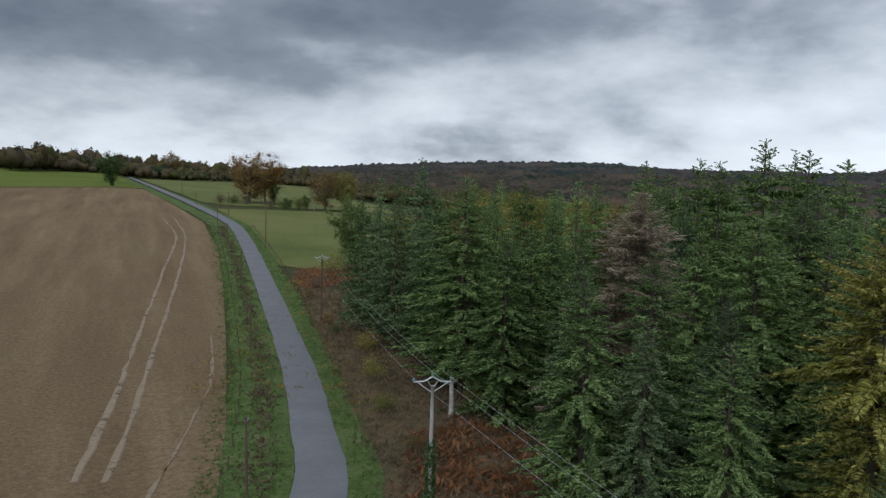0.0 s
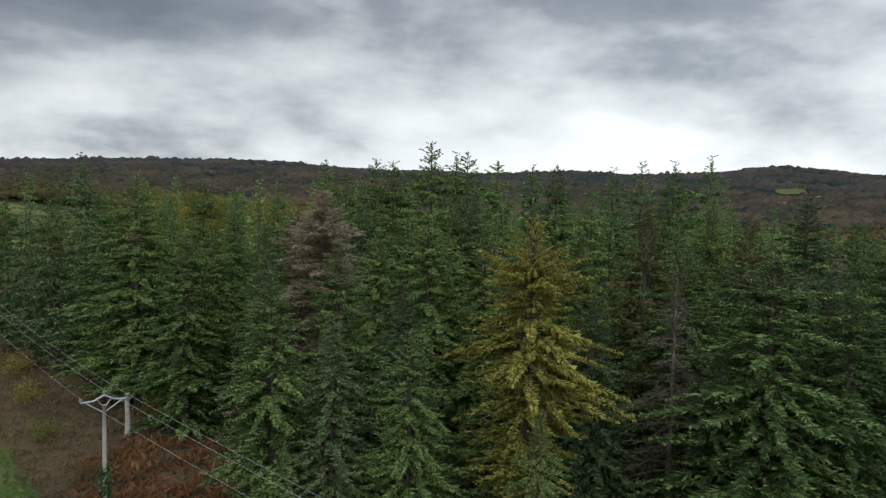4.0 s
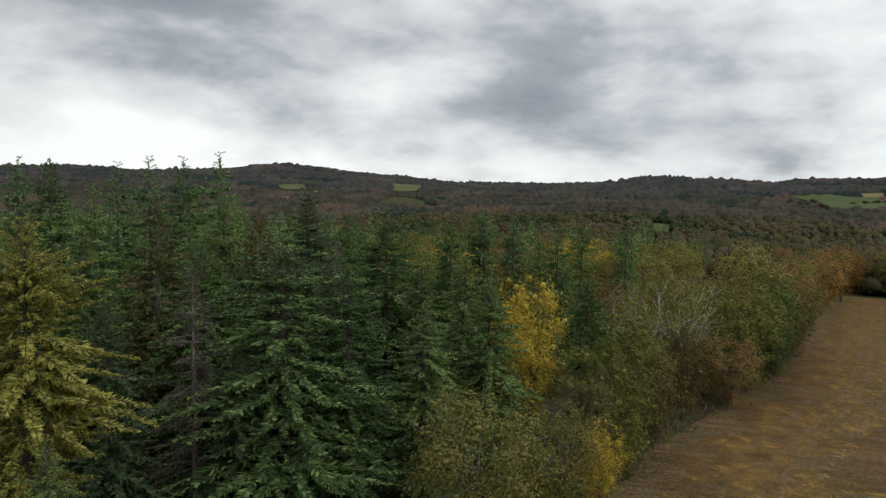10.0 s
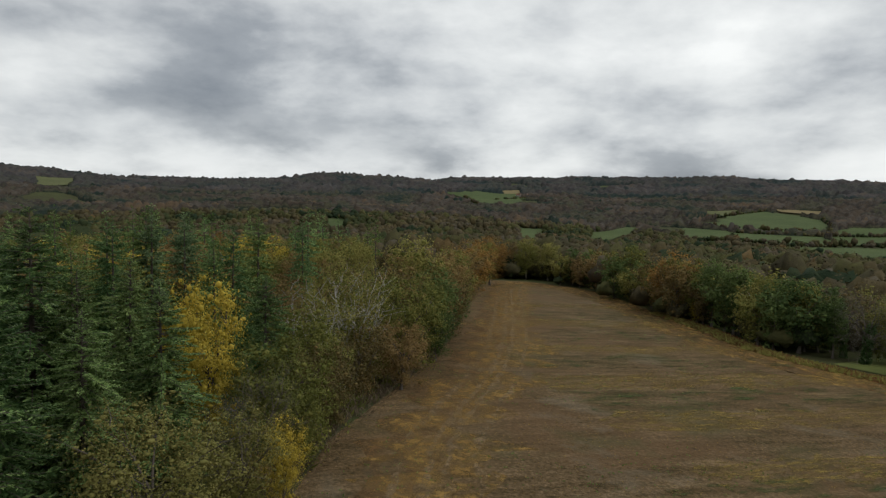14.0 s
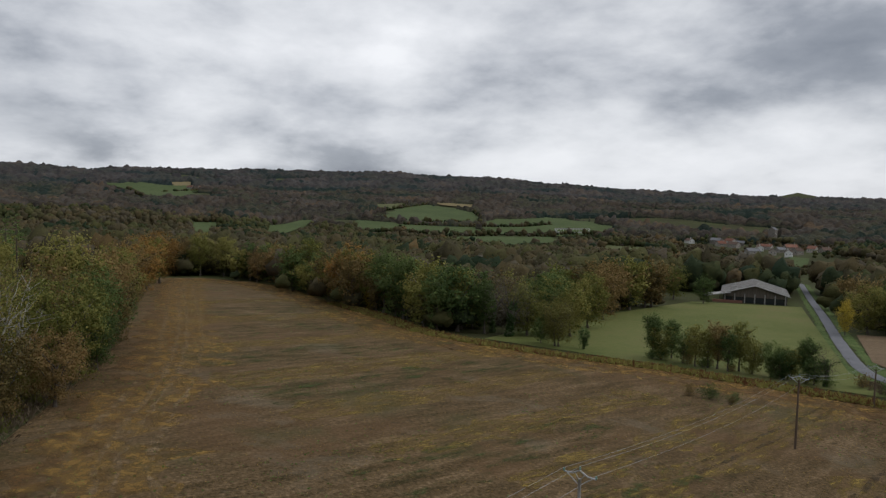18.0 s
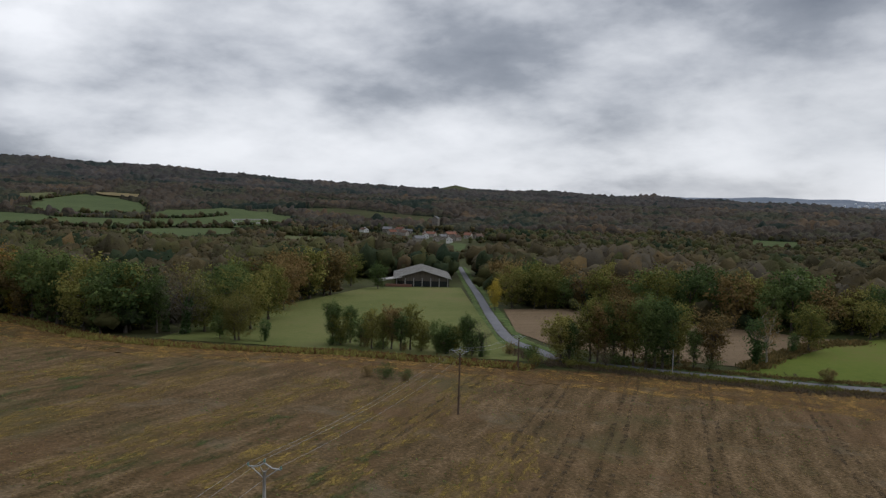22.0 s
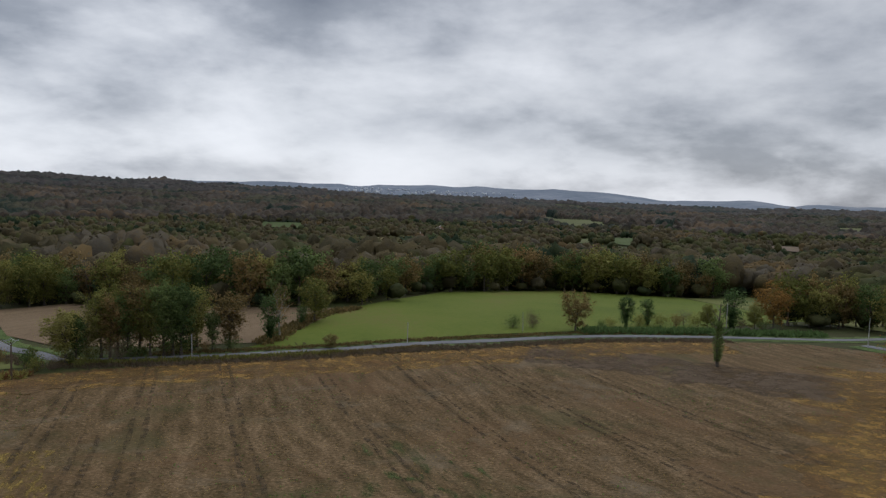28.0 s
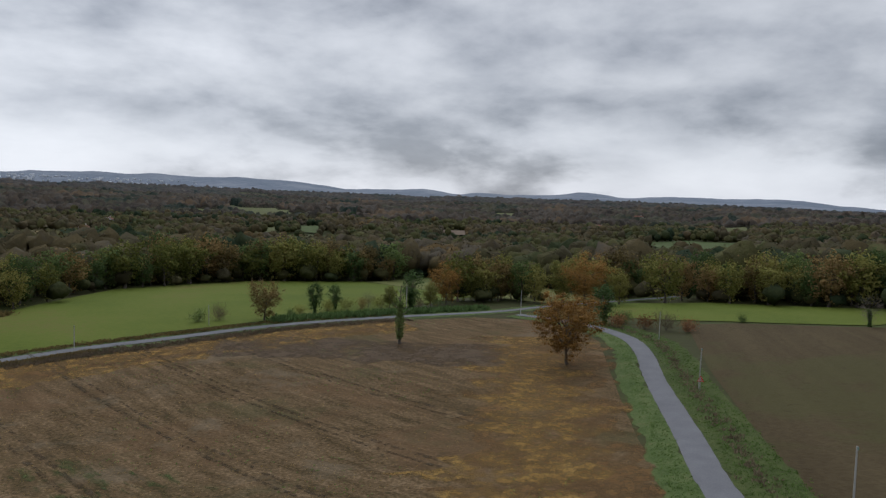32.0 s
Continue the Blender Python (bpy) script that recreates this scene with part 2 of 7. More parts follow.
M["needle"] = needle_material("dark_green_needles", (0.0587, 0.1078, 0.0383), (0.1476, 0.2295, 0.0766), (0.2935, 0.4000, 0.1427), 0.35)
M["fresh"] = needle_material("fresh_green_needles", (0.0759, 0.1214, 0.0364), (0.1518, 0.2246, 0.0699), (0.2960, 0.3795, 0.1366))
M["bluish"] = needle_material("blue_green_needles", (0.0630, 0.1059, 0.0487), (0.1403, 0.2075, 0.0945), (0.2719, 0.3507, 0.1718))
M["deepneedle"] = needle_material("very_dark_needles", (0.0617, 0.1155, 0.0437), (0.1356, 0.2257, 0.0821), (0.2713, 0.3848, 0.1540))
M["yellowneedle"] = needle_material("yellowing_needles", (0.1890, 0.1998, 0.0450), (0.3690, 0.3555, 0.0828), (0.5400, 0.4995, 0.1485), 0.02)
M["deadneedle"] = needle_material("dead_rusty_twigs", (0.2016, 0.1591, 0.112), (0.3024, 0.2494, 0.18), (0.42, 0.3612, 0.264), 0.02)
M["rustneedle"] = needle_material("browning_needles", (0.08, 0.10, 0.038), (0.15, 0.14, 0.055), (0.27, 0.175, 0.085))


def leaf_material(name, a, b, c, per_object=0.45):
    return material(name, (a, b, c), 0.35, 1.5, mix=0.4, island=0.3, per_object=per_object, rough=0.75, leafy=0.35)


M["olive"] = leaf_material("olive_green_leaves", (0.1104, 0.1214, 0.0304), (0.1863, 0.1863, 0.0497), (0.2760, 0.2484, 0.0718))
M["green"] = leaf_material("dark_green_leaves", (0.0598, 0.0927, 0.0299), (0.0972, 0.1375, 0.0448), (0.1495, 0.1943, 0.0628))
M["russet"] = leaf_material("russet_oak_leaves", (0.1540, 0.0935, 0.0286), (0.2585, 0.1430, 0.0418), (0.3630, 0.2090, 0.0638))
M["oakleaf"] = leaf_material("rusty_oak_leaves", (0.16, 0.088, 0.026), (0.26, 0.138, 0.038), (0.36, 0.20, 0.058), 0.02)
M["gold"] = leaf_material("golden_leaves", (0.276, 0.2162, 0.0322), (0.4416, 0.3404, 0.0506), (0.5888, 0.46, 0.0874), 0.15)
M["brownleaf"] = leaf_material("brown_autumn_leaves", (0.1173, 0.0938, 0.0386), (0.2001, 0.1449, 0.0552), (0.2898, 0.1932, 0.0800))
M["paleleaf"] = material("pale_yellow_green_leaves", ((0.14, 0.132, 0.04), (0.20, 0.185, 0.056), (0.27, 0.24, 0.08)), 0.35, 1.5, mix=0.4, island=0.25, per_object=0.4, rough=0.75, leafy=0.3)
M["twigs"] = leaf_material("bare_grey_twigs", (0.10, 0.088, 0.07), (0.15, 0.132, 0.105), (0.21, 0.185, 0.15))
M["ivy"] = leaf_material("dark_ivy_leaves", (0.0455, 0.0788, 0.0280), (0.0735, 0.1190, 0.0420), (0.1085, 0.1663, 0.0560))


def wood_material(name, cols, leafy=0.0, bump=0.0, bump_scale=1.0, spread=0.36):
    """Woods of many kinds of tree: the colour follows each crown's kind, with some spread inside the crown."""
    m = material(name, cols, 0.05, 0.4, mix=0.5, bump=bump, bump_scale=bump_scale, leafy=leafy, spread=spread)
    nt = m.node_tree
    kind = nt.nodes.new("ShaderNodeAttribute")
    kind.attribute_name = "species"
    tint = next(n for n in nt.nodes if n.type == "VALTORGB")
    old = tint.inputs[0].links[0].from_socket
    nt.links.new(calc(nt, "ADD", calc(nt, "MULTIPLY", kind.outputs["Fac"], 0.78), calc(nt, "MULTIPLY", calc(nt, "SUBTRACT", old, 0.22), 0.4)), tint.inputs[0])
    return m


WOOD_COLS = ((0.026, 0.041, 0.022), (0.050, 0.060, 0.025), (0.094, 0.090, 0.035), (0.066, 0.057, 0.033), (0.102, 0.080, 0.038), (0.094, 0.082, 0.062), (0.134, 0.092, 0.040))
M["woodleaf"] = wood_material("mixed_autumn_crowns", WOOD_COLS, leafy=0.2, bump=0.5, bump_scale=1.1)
# both far palettes are shifted to blue for haze, the ridge most
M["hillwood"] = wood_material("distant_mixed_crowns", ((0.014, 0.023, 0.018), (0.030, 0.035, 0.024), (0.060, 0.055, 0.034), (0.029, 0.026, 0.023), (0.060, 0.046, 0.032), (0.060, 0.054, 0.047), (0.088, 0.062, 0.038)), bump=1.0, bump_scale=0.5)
M["ridgewood"] = wood_material("haze_tinted_ridge_crowns", ((0.020, 0.029, 0.028), (0.032, 0.037, 0.033), (0.054, 0.052, 0.042), (0.034, 0.033, 0.034), (0.056, 0.048, 0.042), (0.058, 0.055, 0.054), (0.074, 0.060, 0.048)), bump=1.0, bump_scale=0.5)
M["bracken"] = leaf_material("rusty_bracken", (0.13, 0.062, 0.028), (0.22, 0.105, 0.048), (0.31, 0.165, 0.08))
M["dryweed"] = leaf_material("dry_brown_stalks", (0.10, 0.075, 0.05), (0.16, 0.125, 0.082), (0.23, 0.185, 0.12))
M["blade"] = leaf_material("grass_blades", (0.07624, 0.1256, 0.0305), (0.1256, 0.1929, 0.04933), (0.1973, 0.2691, 0.0897))
M["straw"] = leaf_material("yellow_straw", (0.13, 0.085, 0.03), (0.21, 0.145, 0.045), (0.31, 0.22, 0.07))
M["concrete"] = material("weathered_concrete", ((0.26, 0.25, 0.23), (0.36, 0.35, 0.33), (0.45, 0.44, 0.41)), 1.0, 12.0, mix=0.5, bump=0.005)
M["wood"] = material("brown_treated_timber", ((0.07, 0.05, 0.035), (0.11, 0.08, 0.06), (0.15, 0.115, 0.085)), 1.0, 10.0, stretch=(6, 6, 0.5), mix=0.5, bump=0.006)
M["steel"] = material("galvanised_steel", ((0.30, 0.31, 0.32), (0.40, 0.41, 0.42), (0.5, 0.51, 0.52)), 2.0, 15.0, rough=0.5, mix=0.5)
M["steel"].node_tree.nodes["Principled BSDF"].inputs["Metallic"].default_value = 0.5
M["wire"] = material("bare_conductor_wire", ((0.252, 0.2604, 0.2688), (0.3192, 0.3276, 0.336)), 1.0, 8.0, rough=0.5)
M["glass"] = material("green_glass_insulator", ((0.08, 0.16, 0.13), (0.14, 0.26, 0.21)), 3.0, 9.0, rough=0.15, spec=0.6)
M["white"] = material("white_paint", ((0.62, 0.62, 0.60), (0.78, 0.78, 0.76)), 3.0, 12.0, rough=0.5)
# pale walls of the far town, haze put into their bluish colour
M["haze_white"] = material("haze_tinted_walls", ((0.4, 0.42, 0.46), (0.55, 0.57, 0.6), (0.72, 0.73, 0.75)), 0.02, 0.2, island=0.4)
M["red"] = material("red_paint", ((0.45, 0.03, 0.025), (0.6, 0.05, 0.04)), 3.0, 12.0, rough=0.5)
M["roof"] = material("grey_fibre_cement_roof", ((0.238, 0.231, 0.217), (0.35, 0.336, 0.315), (0.462, 0.448, 0.42)), 0.3, 2.0, mix=0.5, bump=0.02)
M["tile"] = material("clay_roof_tiles", ((0.13, 0.062, 0.044), (0.18, 0.086, 0.06), (0.24, 0.125, 0.09)), 0.8, 4.0, mix=0.5, per_object=0.4)
M["render"] = material("pale_wall_render", ((0.26, 0.235, 0.20), (0.34, 0.31, 0.27), (0.44, 0.405, 0.36)), 0.5, 3.0, mix=0.5, per_object=0.5)
M["oldtile"] = material("weathered_roof_tiles", ((0.085, 0.058, 0.045), (0.125, 0.085, 0.066), (0.17, 0.12, 0.095)), 0.8, 4.0, mix=0.5, per_object=0.4)
M["slate"] = material("grey_roof_slates", ((0.10, 0.10, 0.105), (0.145, 0.145, 0.15), (0.20, 0.20, 0.205)), 0.8, 4.0, mix=0.5, per_object=0.3)
M["stone"] = material("grey_field_stone", ((0.15, 0.135, 0.115), (0.22, 0.20, 0.17), (0.30, 0.275, 0.24)), 0.8, 4.0, mix=0.5, per_object=0.4)
M["boards"] = material("weathered_wall_boards", ((0.085, 0.072, 0.058), (0.13, 0.11, 0.09), (0.19, 0.16, 0.135)), 0.5, 3.0, stretch=(3, 3, 0.4), mix=0.5)
# also on the barn bays, where its dark stands for shade inside
M["pane"] = material("window_glass_and_bay_shade", ((0.02, 0.022, 0.025), (0.035, 0.04, 0.045)), 1.0, 5.0, rough=0.08, spec=0.5)
# the blue-grey is haze of distance, put into the base colour
M["mountain"] = material("haze_tinted_hills", ((0.105, 0.13, 0.165), (0.145, 0.17, 0.21), (0.20, 0.22, 0.25)), 0.004, 0.02, mix=0.45, spread=0.14)

# ---- land ----
BASE = -6.8
HILLS = (
    (0, 70, [12.4]),
    (75, 60, [-2.5, -4.2, -0.1, -6.9, -3.2, -3.5]),
    (170, 95, [5.1, -1.3, 7.8, -4.7, 4.3, 2.9, -2.8, 11.1, -5.1]),
    (360, 190, [11.7, -2.8, 4.7, 3.8, -0.4, 6.5, -9.4, 6.1, -3.8, 1.2]),
    (800, 420, [-4.4, -34.7, 3.0, -12.2, -14.4, -4.8, -21.0, 1.2, 11.9, 13.9]),
    (1500, 700, [28.3, -3.0, 6.3, -1.0, -2.0, 3.3, -6.3, 17.7, 21.6, 4.5]),
    (2500, 480, [49.1, 42.9, 44.8, 18.8, 98.1, -7.6, 55.2, 38.8, 43.8, 61.9, 13.3, 28.9, 18.0, 9.8, -9.3, -20.5, 3.6, -7.3, -21.6, -2.5, 3.1, 2.4, 1.6, 1.5, 0.6, -1.6, -1.1, 16.4]),
    (4400, 650, [18.2, 18.5, 17.9, 17.6, 18.4, 17.9, 17.6, 18.3, 17.6, 18.1, 19.2, 20.4, 9.7, 41.2, 43.3, 60.7, 20.6, 20.5, 27.6, 36.1, -25.3, 20.5, 22.3, 15.5, 10.7, 20.8, 8.4, 0.6, 0.3, 5.8]),
)


# rounded tops and saddles of the far ridge: bearing, distance, height, breadth
KNOLLS = ((50.5, 2400, 13, 95), (43.5, 2390, -17, 95), (35, 2340, 9, 80), (79, 2370, 15, 85), (140, 2400, 24, 52), (147.2, 2430, 9, 42), (155.4, 2450, 9, 45), (160, 2480, 8, 55), (165.5, 2550, 12, 100),
          (109, 2390, 6, 80), (99, 2370, 3, 80), (106.3, 2390, -6, 40), (19, 2330, -20, 105), (27, 2330, -9, 70), (10.5, 2320, 3, 70), (136.4, 2400, -11, 42), (143.8, 2420, -7, 36), (150.8, 2430, -6, 40), (126.5, 2390, -6, 50), (124, 2200, 5, 40), (117, 2300, 4, 60),
          # spurs and dips between the valley and the ridge
          (62, 1050, 10, 120), (74, 1150, 13, 140), (86, 1000, 8, 110), (68, 1500, -12, 150), (83, 1600, -10, 160), (96, 1450, 8, 120), (104, 900, -5, 90), (120, 1700, 9, 110), (131, 1350, 8, 90), (139, 1500, 12, 130),
          (150, 1250, 8, 110), (158, 1500, 10, 120), (166, 1150, 7, 100), (172, 1600, 9, 150), (180, 1200, 8, 120), (188, 1700, 9, 140), (197, 1150, 6, 100), (205, 1600, 9, 150), (215, 1250, 6, 120), (222, 1700, 8, 150),
          (145, 820, 4, 60), (154, 760, 4, 60), (176, 800, 4, 60), (193, 830, 4, 70), (211, 850, 4, 70))


def rise(x, y):
    """Height of the land, for numbers or arrays."""
    z = BASE + 0.0 * x
    for bearing, radius, amount, spread in KNOLLS:
        a = math.radians(bearing)
        z = z + amount * np.exp(-((x - radius * math.sin(a)) ** 2 + (y - radius * math.cos(a)) ** 2) / (2 * spread * spread))
    for radius, spread, heights in HILLS:
        for k, amount in enumerate(heights):
            a = 2 * math.pi * k / len(heights)
            z = z + amount * np.exp(-((x - radius * math.sin(a)) ** 2 + (y - radius * math.cos(a)) ** 2) / (2 * spread * spread))
    return z


def lay(x, y, lift=0.0):
    """Height of a thin layer on the land; it grows thicker with the distance from the hilltop."""
    return rise(x, y) + lift * (1 + np.hypot(x, y) / 70.0)


def mesh_of(name, verts, faces, mat, smooth=False):
    me = bpy.data.meshes.new(name)
    me.from_pydata(np.asarray(verts, float).tolist(), [], faces if isinstance(faces, list) else np.asarray(faces).tolist())
    me.materials.append(mat)
    if smooth:
        me.polygons.foreach_set("use_smooth", [True] * len(me.polygons))
    me.update()
    return me


def part(name, me, parent, label=""):
    ob = new(name, me)
    ob.parent = parent
    if label:
        ob["label"] = label
    return ob


def build_ground():
    n, a = 300, 60.0
    u = np.linspace(-1, 1, n) * math.asinh(4950 / a)
    g = a * np.sinh(u)
    X, Y = np.meshgrid(g, g)
    Z = rise(X, Y)
    r = np.hypot(X, Y)
    Z = Z - np.clip((r - 3300) / 500, 0, 1) * 25
    v = np.stack([X.ravel(), Y.ravel(), Z.ravel()], 1)
    i = np.arange(n * n).reshape(n, n)
    f = np.stack([i[:-1, :-1].ravel(), i[:-1, 1:].ravel(), i[1:, 1:].ravel(), i[1:, :-1].ravel()], 1)
    ob = new("ground", mesh_of("ground", v, f, M["land"], True))
    tagged(ob, "rolling land with brown woodland floor and hills", "ground", kind="structure")


build_ground()


def build_mountains():
    """Hills that close the horizon past the last woods, haze put into their blue-grey."""
    na, nr = 420, 22
    A = np.radians(np.linspace(-60, 260, na))
    R = np.linspace(3250, 4850, nr)
    A, R = np.meshgrid(A, R)
    X, Y = R * np.sin(A), R * np.cos(A)
    wob = np.array([noise.noise(Vector((a * 26, r * 0.0016, 1.0))) + 0.5 * noise.noise(Vector((a * 70, r * 0.004, 5.0))) for a, r in zip(A.ravel(), R.ravel())]).reshape(A.shape)
    edge = np.clip((R - 3250) / 300, 0, 1)
    ridge = 0.0 * A
    for bearing, amount, spread in ((152, 14, 3.5), (156, 10, 3), (163, 10, 2.5), (170, -11, 1.3), (185.5, 14, 2.2), (189, 12, 2.0), (193.5, -9, 1.2), (199.4, 14, 1.6), (202.3, -12, 1.2), (208, -8, 2), (212.4, 16, 1.8), (215.6, -14, 1.4), (227, 12, 2.5)):
        ridge = ridge + amount * np.exp(-((np.degrees(A) - bearing) / spread) ** 2)
    Z = rise(X, Y) + ridge * np.clip((R - 3500) / 500, 0, 1) + 8 * wob * edge - 8 * (1 - edge) - np.clip((R - 4450) / 400, 0, 1) * 60
    i = np.arange(na * nr).reshape(nr, na)
    f = np.stack([i[:-1, :-1].ravel(), i[:-1, 1:].ravel(), i[1:, 1:].ravel(), i[1:, :-1].ravel()], 1)
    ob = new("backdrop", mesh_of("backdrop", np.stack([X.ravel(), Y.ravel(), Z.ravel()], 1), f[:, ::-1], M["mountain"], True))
    tagged(ob, "distant hills along the horizon, coloured blue-grey for haze", "hills", kind="structure")


build_mountains()


def smooth_line(pts, step=2.0):
    """A Catmull-Rom line through the points, in even steps."""
    p = np.array(pts, float)
    p = np.vstack([2 * p[0] - p[1], p, 2 * p[-1] - p[-2]])
    out = []
    for i in range(1, len(p) - 2):
        n = max(2, int(np.linalg.norm(p[i + 1] - p[i]) / step))
        for s in np.arange(n) / n:
            out.append(0.5 * (2 * p[i] + (p[i + 1] - p[i - 1]) * s + (2 * p[i - 1] - 5 * p[i] + 4 * p[i + 1] - p[i + 2]) * s * s
                              + (3 * p[i] - p[i - 1] - 3 * p[i + 1] + p[i + 2]) * s ** 3))
    out.append(p[-2])
    return np.array(out)


def sideways(line):
    d = np.gradient(line, axis=0)
    d /= np.linalg.norm(d, axis=1)[:, None]
    return np.stack([d[:, 1], -d[:, 0]], 1)


def strip(name, pts, left, right, mat, lift, label, category, crown=0.0, across=7, ragged=0.0, step=2.0, seed=1):
    """A ribbon on the land from left to right metres of a line (right positive)."""
    rnd = np.random.RandomState(seed)
    c = smooth_line(pts, step)
    s = sideways(c)
    v, f = [], []
    n = len(c)
    edge = rnd.randn(n, 2) * ragged
    for j in range(across):
        t = j / (across - 1)
        o = left + (right - left) * t + edge[:, 0] * (1 - t) + edge[:, 1] * t
        q = c + s * o[:, None]
        z = lay(q[:, 0], q[:, 1], lift) + crown * (1 - (2 * t - 1) ** 2) - (0.06 if j in (0, across - 1) else 0.0)
        v.append(np.column_stack([q, z]))
    v = np.vstack(v)
    for j in range(across - 1):
        k = np.arange(n - 1) + j * n
        f.append(np.stack([k, k + 1, k + n + 1, k + n], 1))
    f = np.vstack(f)
    ob = new(name, mesh_of(name, v, f[:, ::-1], mat, True))
    return tagged(ob, label, category, kind="structure")


FIELDS = []


def field(name, pts, mat, lift, label, step=8.0, rough=0.0, ragged=0.0):
    """A polygon laid on the land, cut into a grid so that it follows the slopes."""
    if ragged:
        # old field borders: bent, with bays and corners grown over
        ends_of = np.array(list(pts) + [pts[0]], float)
        line = np.vstack([p + (q - p) * np.linspace(0, 1, max(2, int(np.linalg.norm(q - p) / step / 0.6)))[:-1, None] for p, q in zip(ends_of, ends_of[1:])])
        c = line.mean(0)
        pts = [tuple(c + (q - c) * (1 + ragged * noise.noise(Vector((q[0] / 45, q[1] / 45, 2.0))))) for q in line]
    FIELDS.append(pts)
    bm = bmesh.new()
    p = np.array(pts, float)
    dense = []
    for i in range(len(p)):
        q = p[(i + 1) % len(p)]
        k = max(1, int(np.linalg.norm(q - p[i]) / step))
        for s in range(k):
            dense.append(p[i] + (q - p[i]) * s / k)
    bm.faces.new([bm.verts.new((x, y, 0)) for x, y in dense])
    lo, hi = p.min(0), p.max(0)
    for axis in (0, 1):
        for c in np.arange(lo[axis] + step * 0.5, hi[axis], step):
            co, no = [0, 0, 0], [0, 0, 0]
            co[axis], no[axis] = c, 1
            bmesh.ops.bisect_plane(bm, geom=bm.verts[:] + bm.edges[:] + bm.faces[:], plane_co=co, plane_no=no, dist=1e-4)
    for v in bm.verts:
        v.co.z = lay(v.co.x, v.co.y, lift) + rough * (0.5 + 0.5 * noise.noise(v.co * 0.15))
    bmesh.ops.recalc_face_normals(bm, faces=bm.faces[:])
    me = bpy.data.meshes.new(name)
    bm.to_mesh(me)
    bm.free()
    if me.polygons and me.polygons[0].normal.z < 0:
        me.flip_normals()
    me.materials.append(mat)
    me.polygons.foreach_set("use_smooth", [True] * len(me.polygons))
    ob = new(name, me)
    return tagged(ob, label, "field", kind="structure")


# the lane over the hill, the cross lane below, the lane to the barn
LANE = ((-275.9, 633.8), (-158.8, 399), (-111.6, 311.6), (-81.4, 256.6), (-64.2, 221.9), (-47.2, 175.6), (-33.9, 136.2), (-27.3, 116.5),
        (-16.6, 82.6), (-11.1, 62.0), (-7.9, 47.4), (-8.5, 30), (-15, 8), (-27, -16), (-39.2, -34.5), (-51.0, -54.6), (-61.0, -70.4), (-77.8, -98.6), (-87.4, -113.6),
        (-95.2, -129.5), (-97.5, -145), (-95.5, -160), (-90, -172))
CROSS = ((-180, -215), (-140, -202), (-110, -191), (-87.4, -180.5), (-56, -175.2), (-26.2, -169.2), (-1.2, -159.2), (14.3, -153.3), (30.2, -145), (49.8, -136.5), (66, -131),
         (78, -128.5), (88, -134), (101.1, -142), (128.7, -171.6), (179.4, -229.2), (242.4, -299.4), (319.4, -386.5))
strip("road", LANE[:13], -1.9, 1.9, M["asphalt"], 0.11, "narrow worn grey asphalt lane climbing the hill", "road", crown=0.05, ragged=0.05)
strip("road", LANE[12:], -1.75, 1.75, M["asphalt"], 0.08, "narrow worn grey asphalt lane down to the junction", "road", crown=0.05, ragged=0.05)
strip("road", CROSS, -1.55, 1.45, M["asphalt"], 0.05, "grey asphalt lane curving past the stubble field", "road", crown=0.05, ragged=0.05)
strip("grass_verge", LANE[:12], 1.6, 7.4, M["verge"], 0.045, "green grass bank between lane and field", "verge", ragged=0.3, seed=2)
strip("grass_verge", LANE[:12], -4.6, -1.6, M["verge"], 0.045, "bright green mown grass verge beside the lane", "verge", ragged=0.35, seed=3)
strip("grass_verge", LANE[11:], 1.6, 9.0, M["bank"], 0.045, "rough green bank beside the lane", "verge", ragged=0.4, seed=6)
strip("grass_verge", LANE[11:], -5.8, -1.55, M["verge"], 0.055, "green verge between lane and stubble", "verge", ragged=0.4, seed=7)
strip("grass_verge", CROSS, 1.8, 4.2, M["verge"], 0.04, "green verge on the outer side of the lane", "verge", ragged=0.3, seed=4)
strip("grass_verge", CROSS, -4.0, -1.8, M["verge"], 0.04, "green verge along the stubble field", "verge", ragged=0.3, seed=5)

field("ploughed_field", ((-14.5, 46), (-18.5, 61.5), (-28.3, 93.8), (-41.1, 134.3), (-55.4, 176.7), (-77, 231), (-106.9, 286.7), (-163.9, 392),
                         (-177.7, 387), (-188.8, 351), (-200.7, 325), (-260, 300), (-200, 120), (-120, -40), (-40, -26), (-26, -4), (-16.5, 20), (-14, 34)),
      M["plough"], 0.02, "harrowed brown arable field on the slope")
field("green_field", ((-163.9, 395), (-177.7, 388), (-188.8, 352), (-200.7, 326), (-260, 301), (-380, 460), (-340, 740), (-285, 640)), M["grass"], 0.04, "green winter corn field on the crest")
field("meadow", ((-90, 284), (-60.5, 226), (-43.5, 179), (-35, 155), (-22.5, 150), (-5, 180), (-15, 300), (-35.4, 316), (-53.5, 305)), M["dullgrass"], 0.04, "pale green grazed meadow beside the lane")
field("meadow", ((-270, 640), (-153, 401), (-107, 316), (-92, 306), (-50, 325), (-20, 340), (-80, 640), (-133, 900), (-230, 900)), M["dullgrass"], 0.04, "pale green upper meadow behind a hedge")
field("scrub_land", ((-2, 42), (-8, 66), (-16, 95), (-22, 118), (-31, 150), (-8, 160), (2, 120), (6, 90), (8, 60), (10, 40), (4, 30), (-3.5, 30)), M["scrub"], 0.03, "rough bank of brambles and rusty bracken")
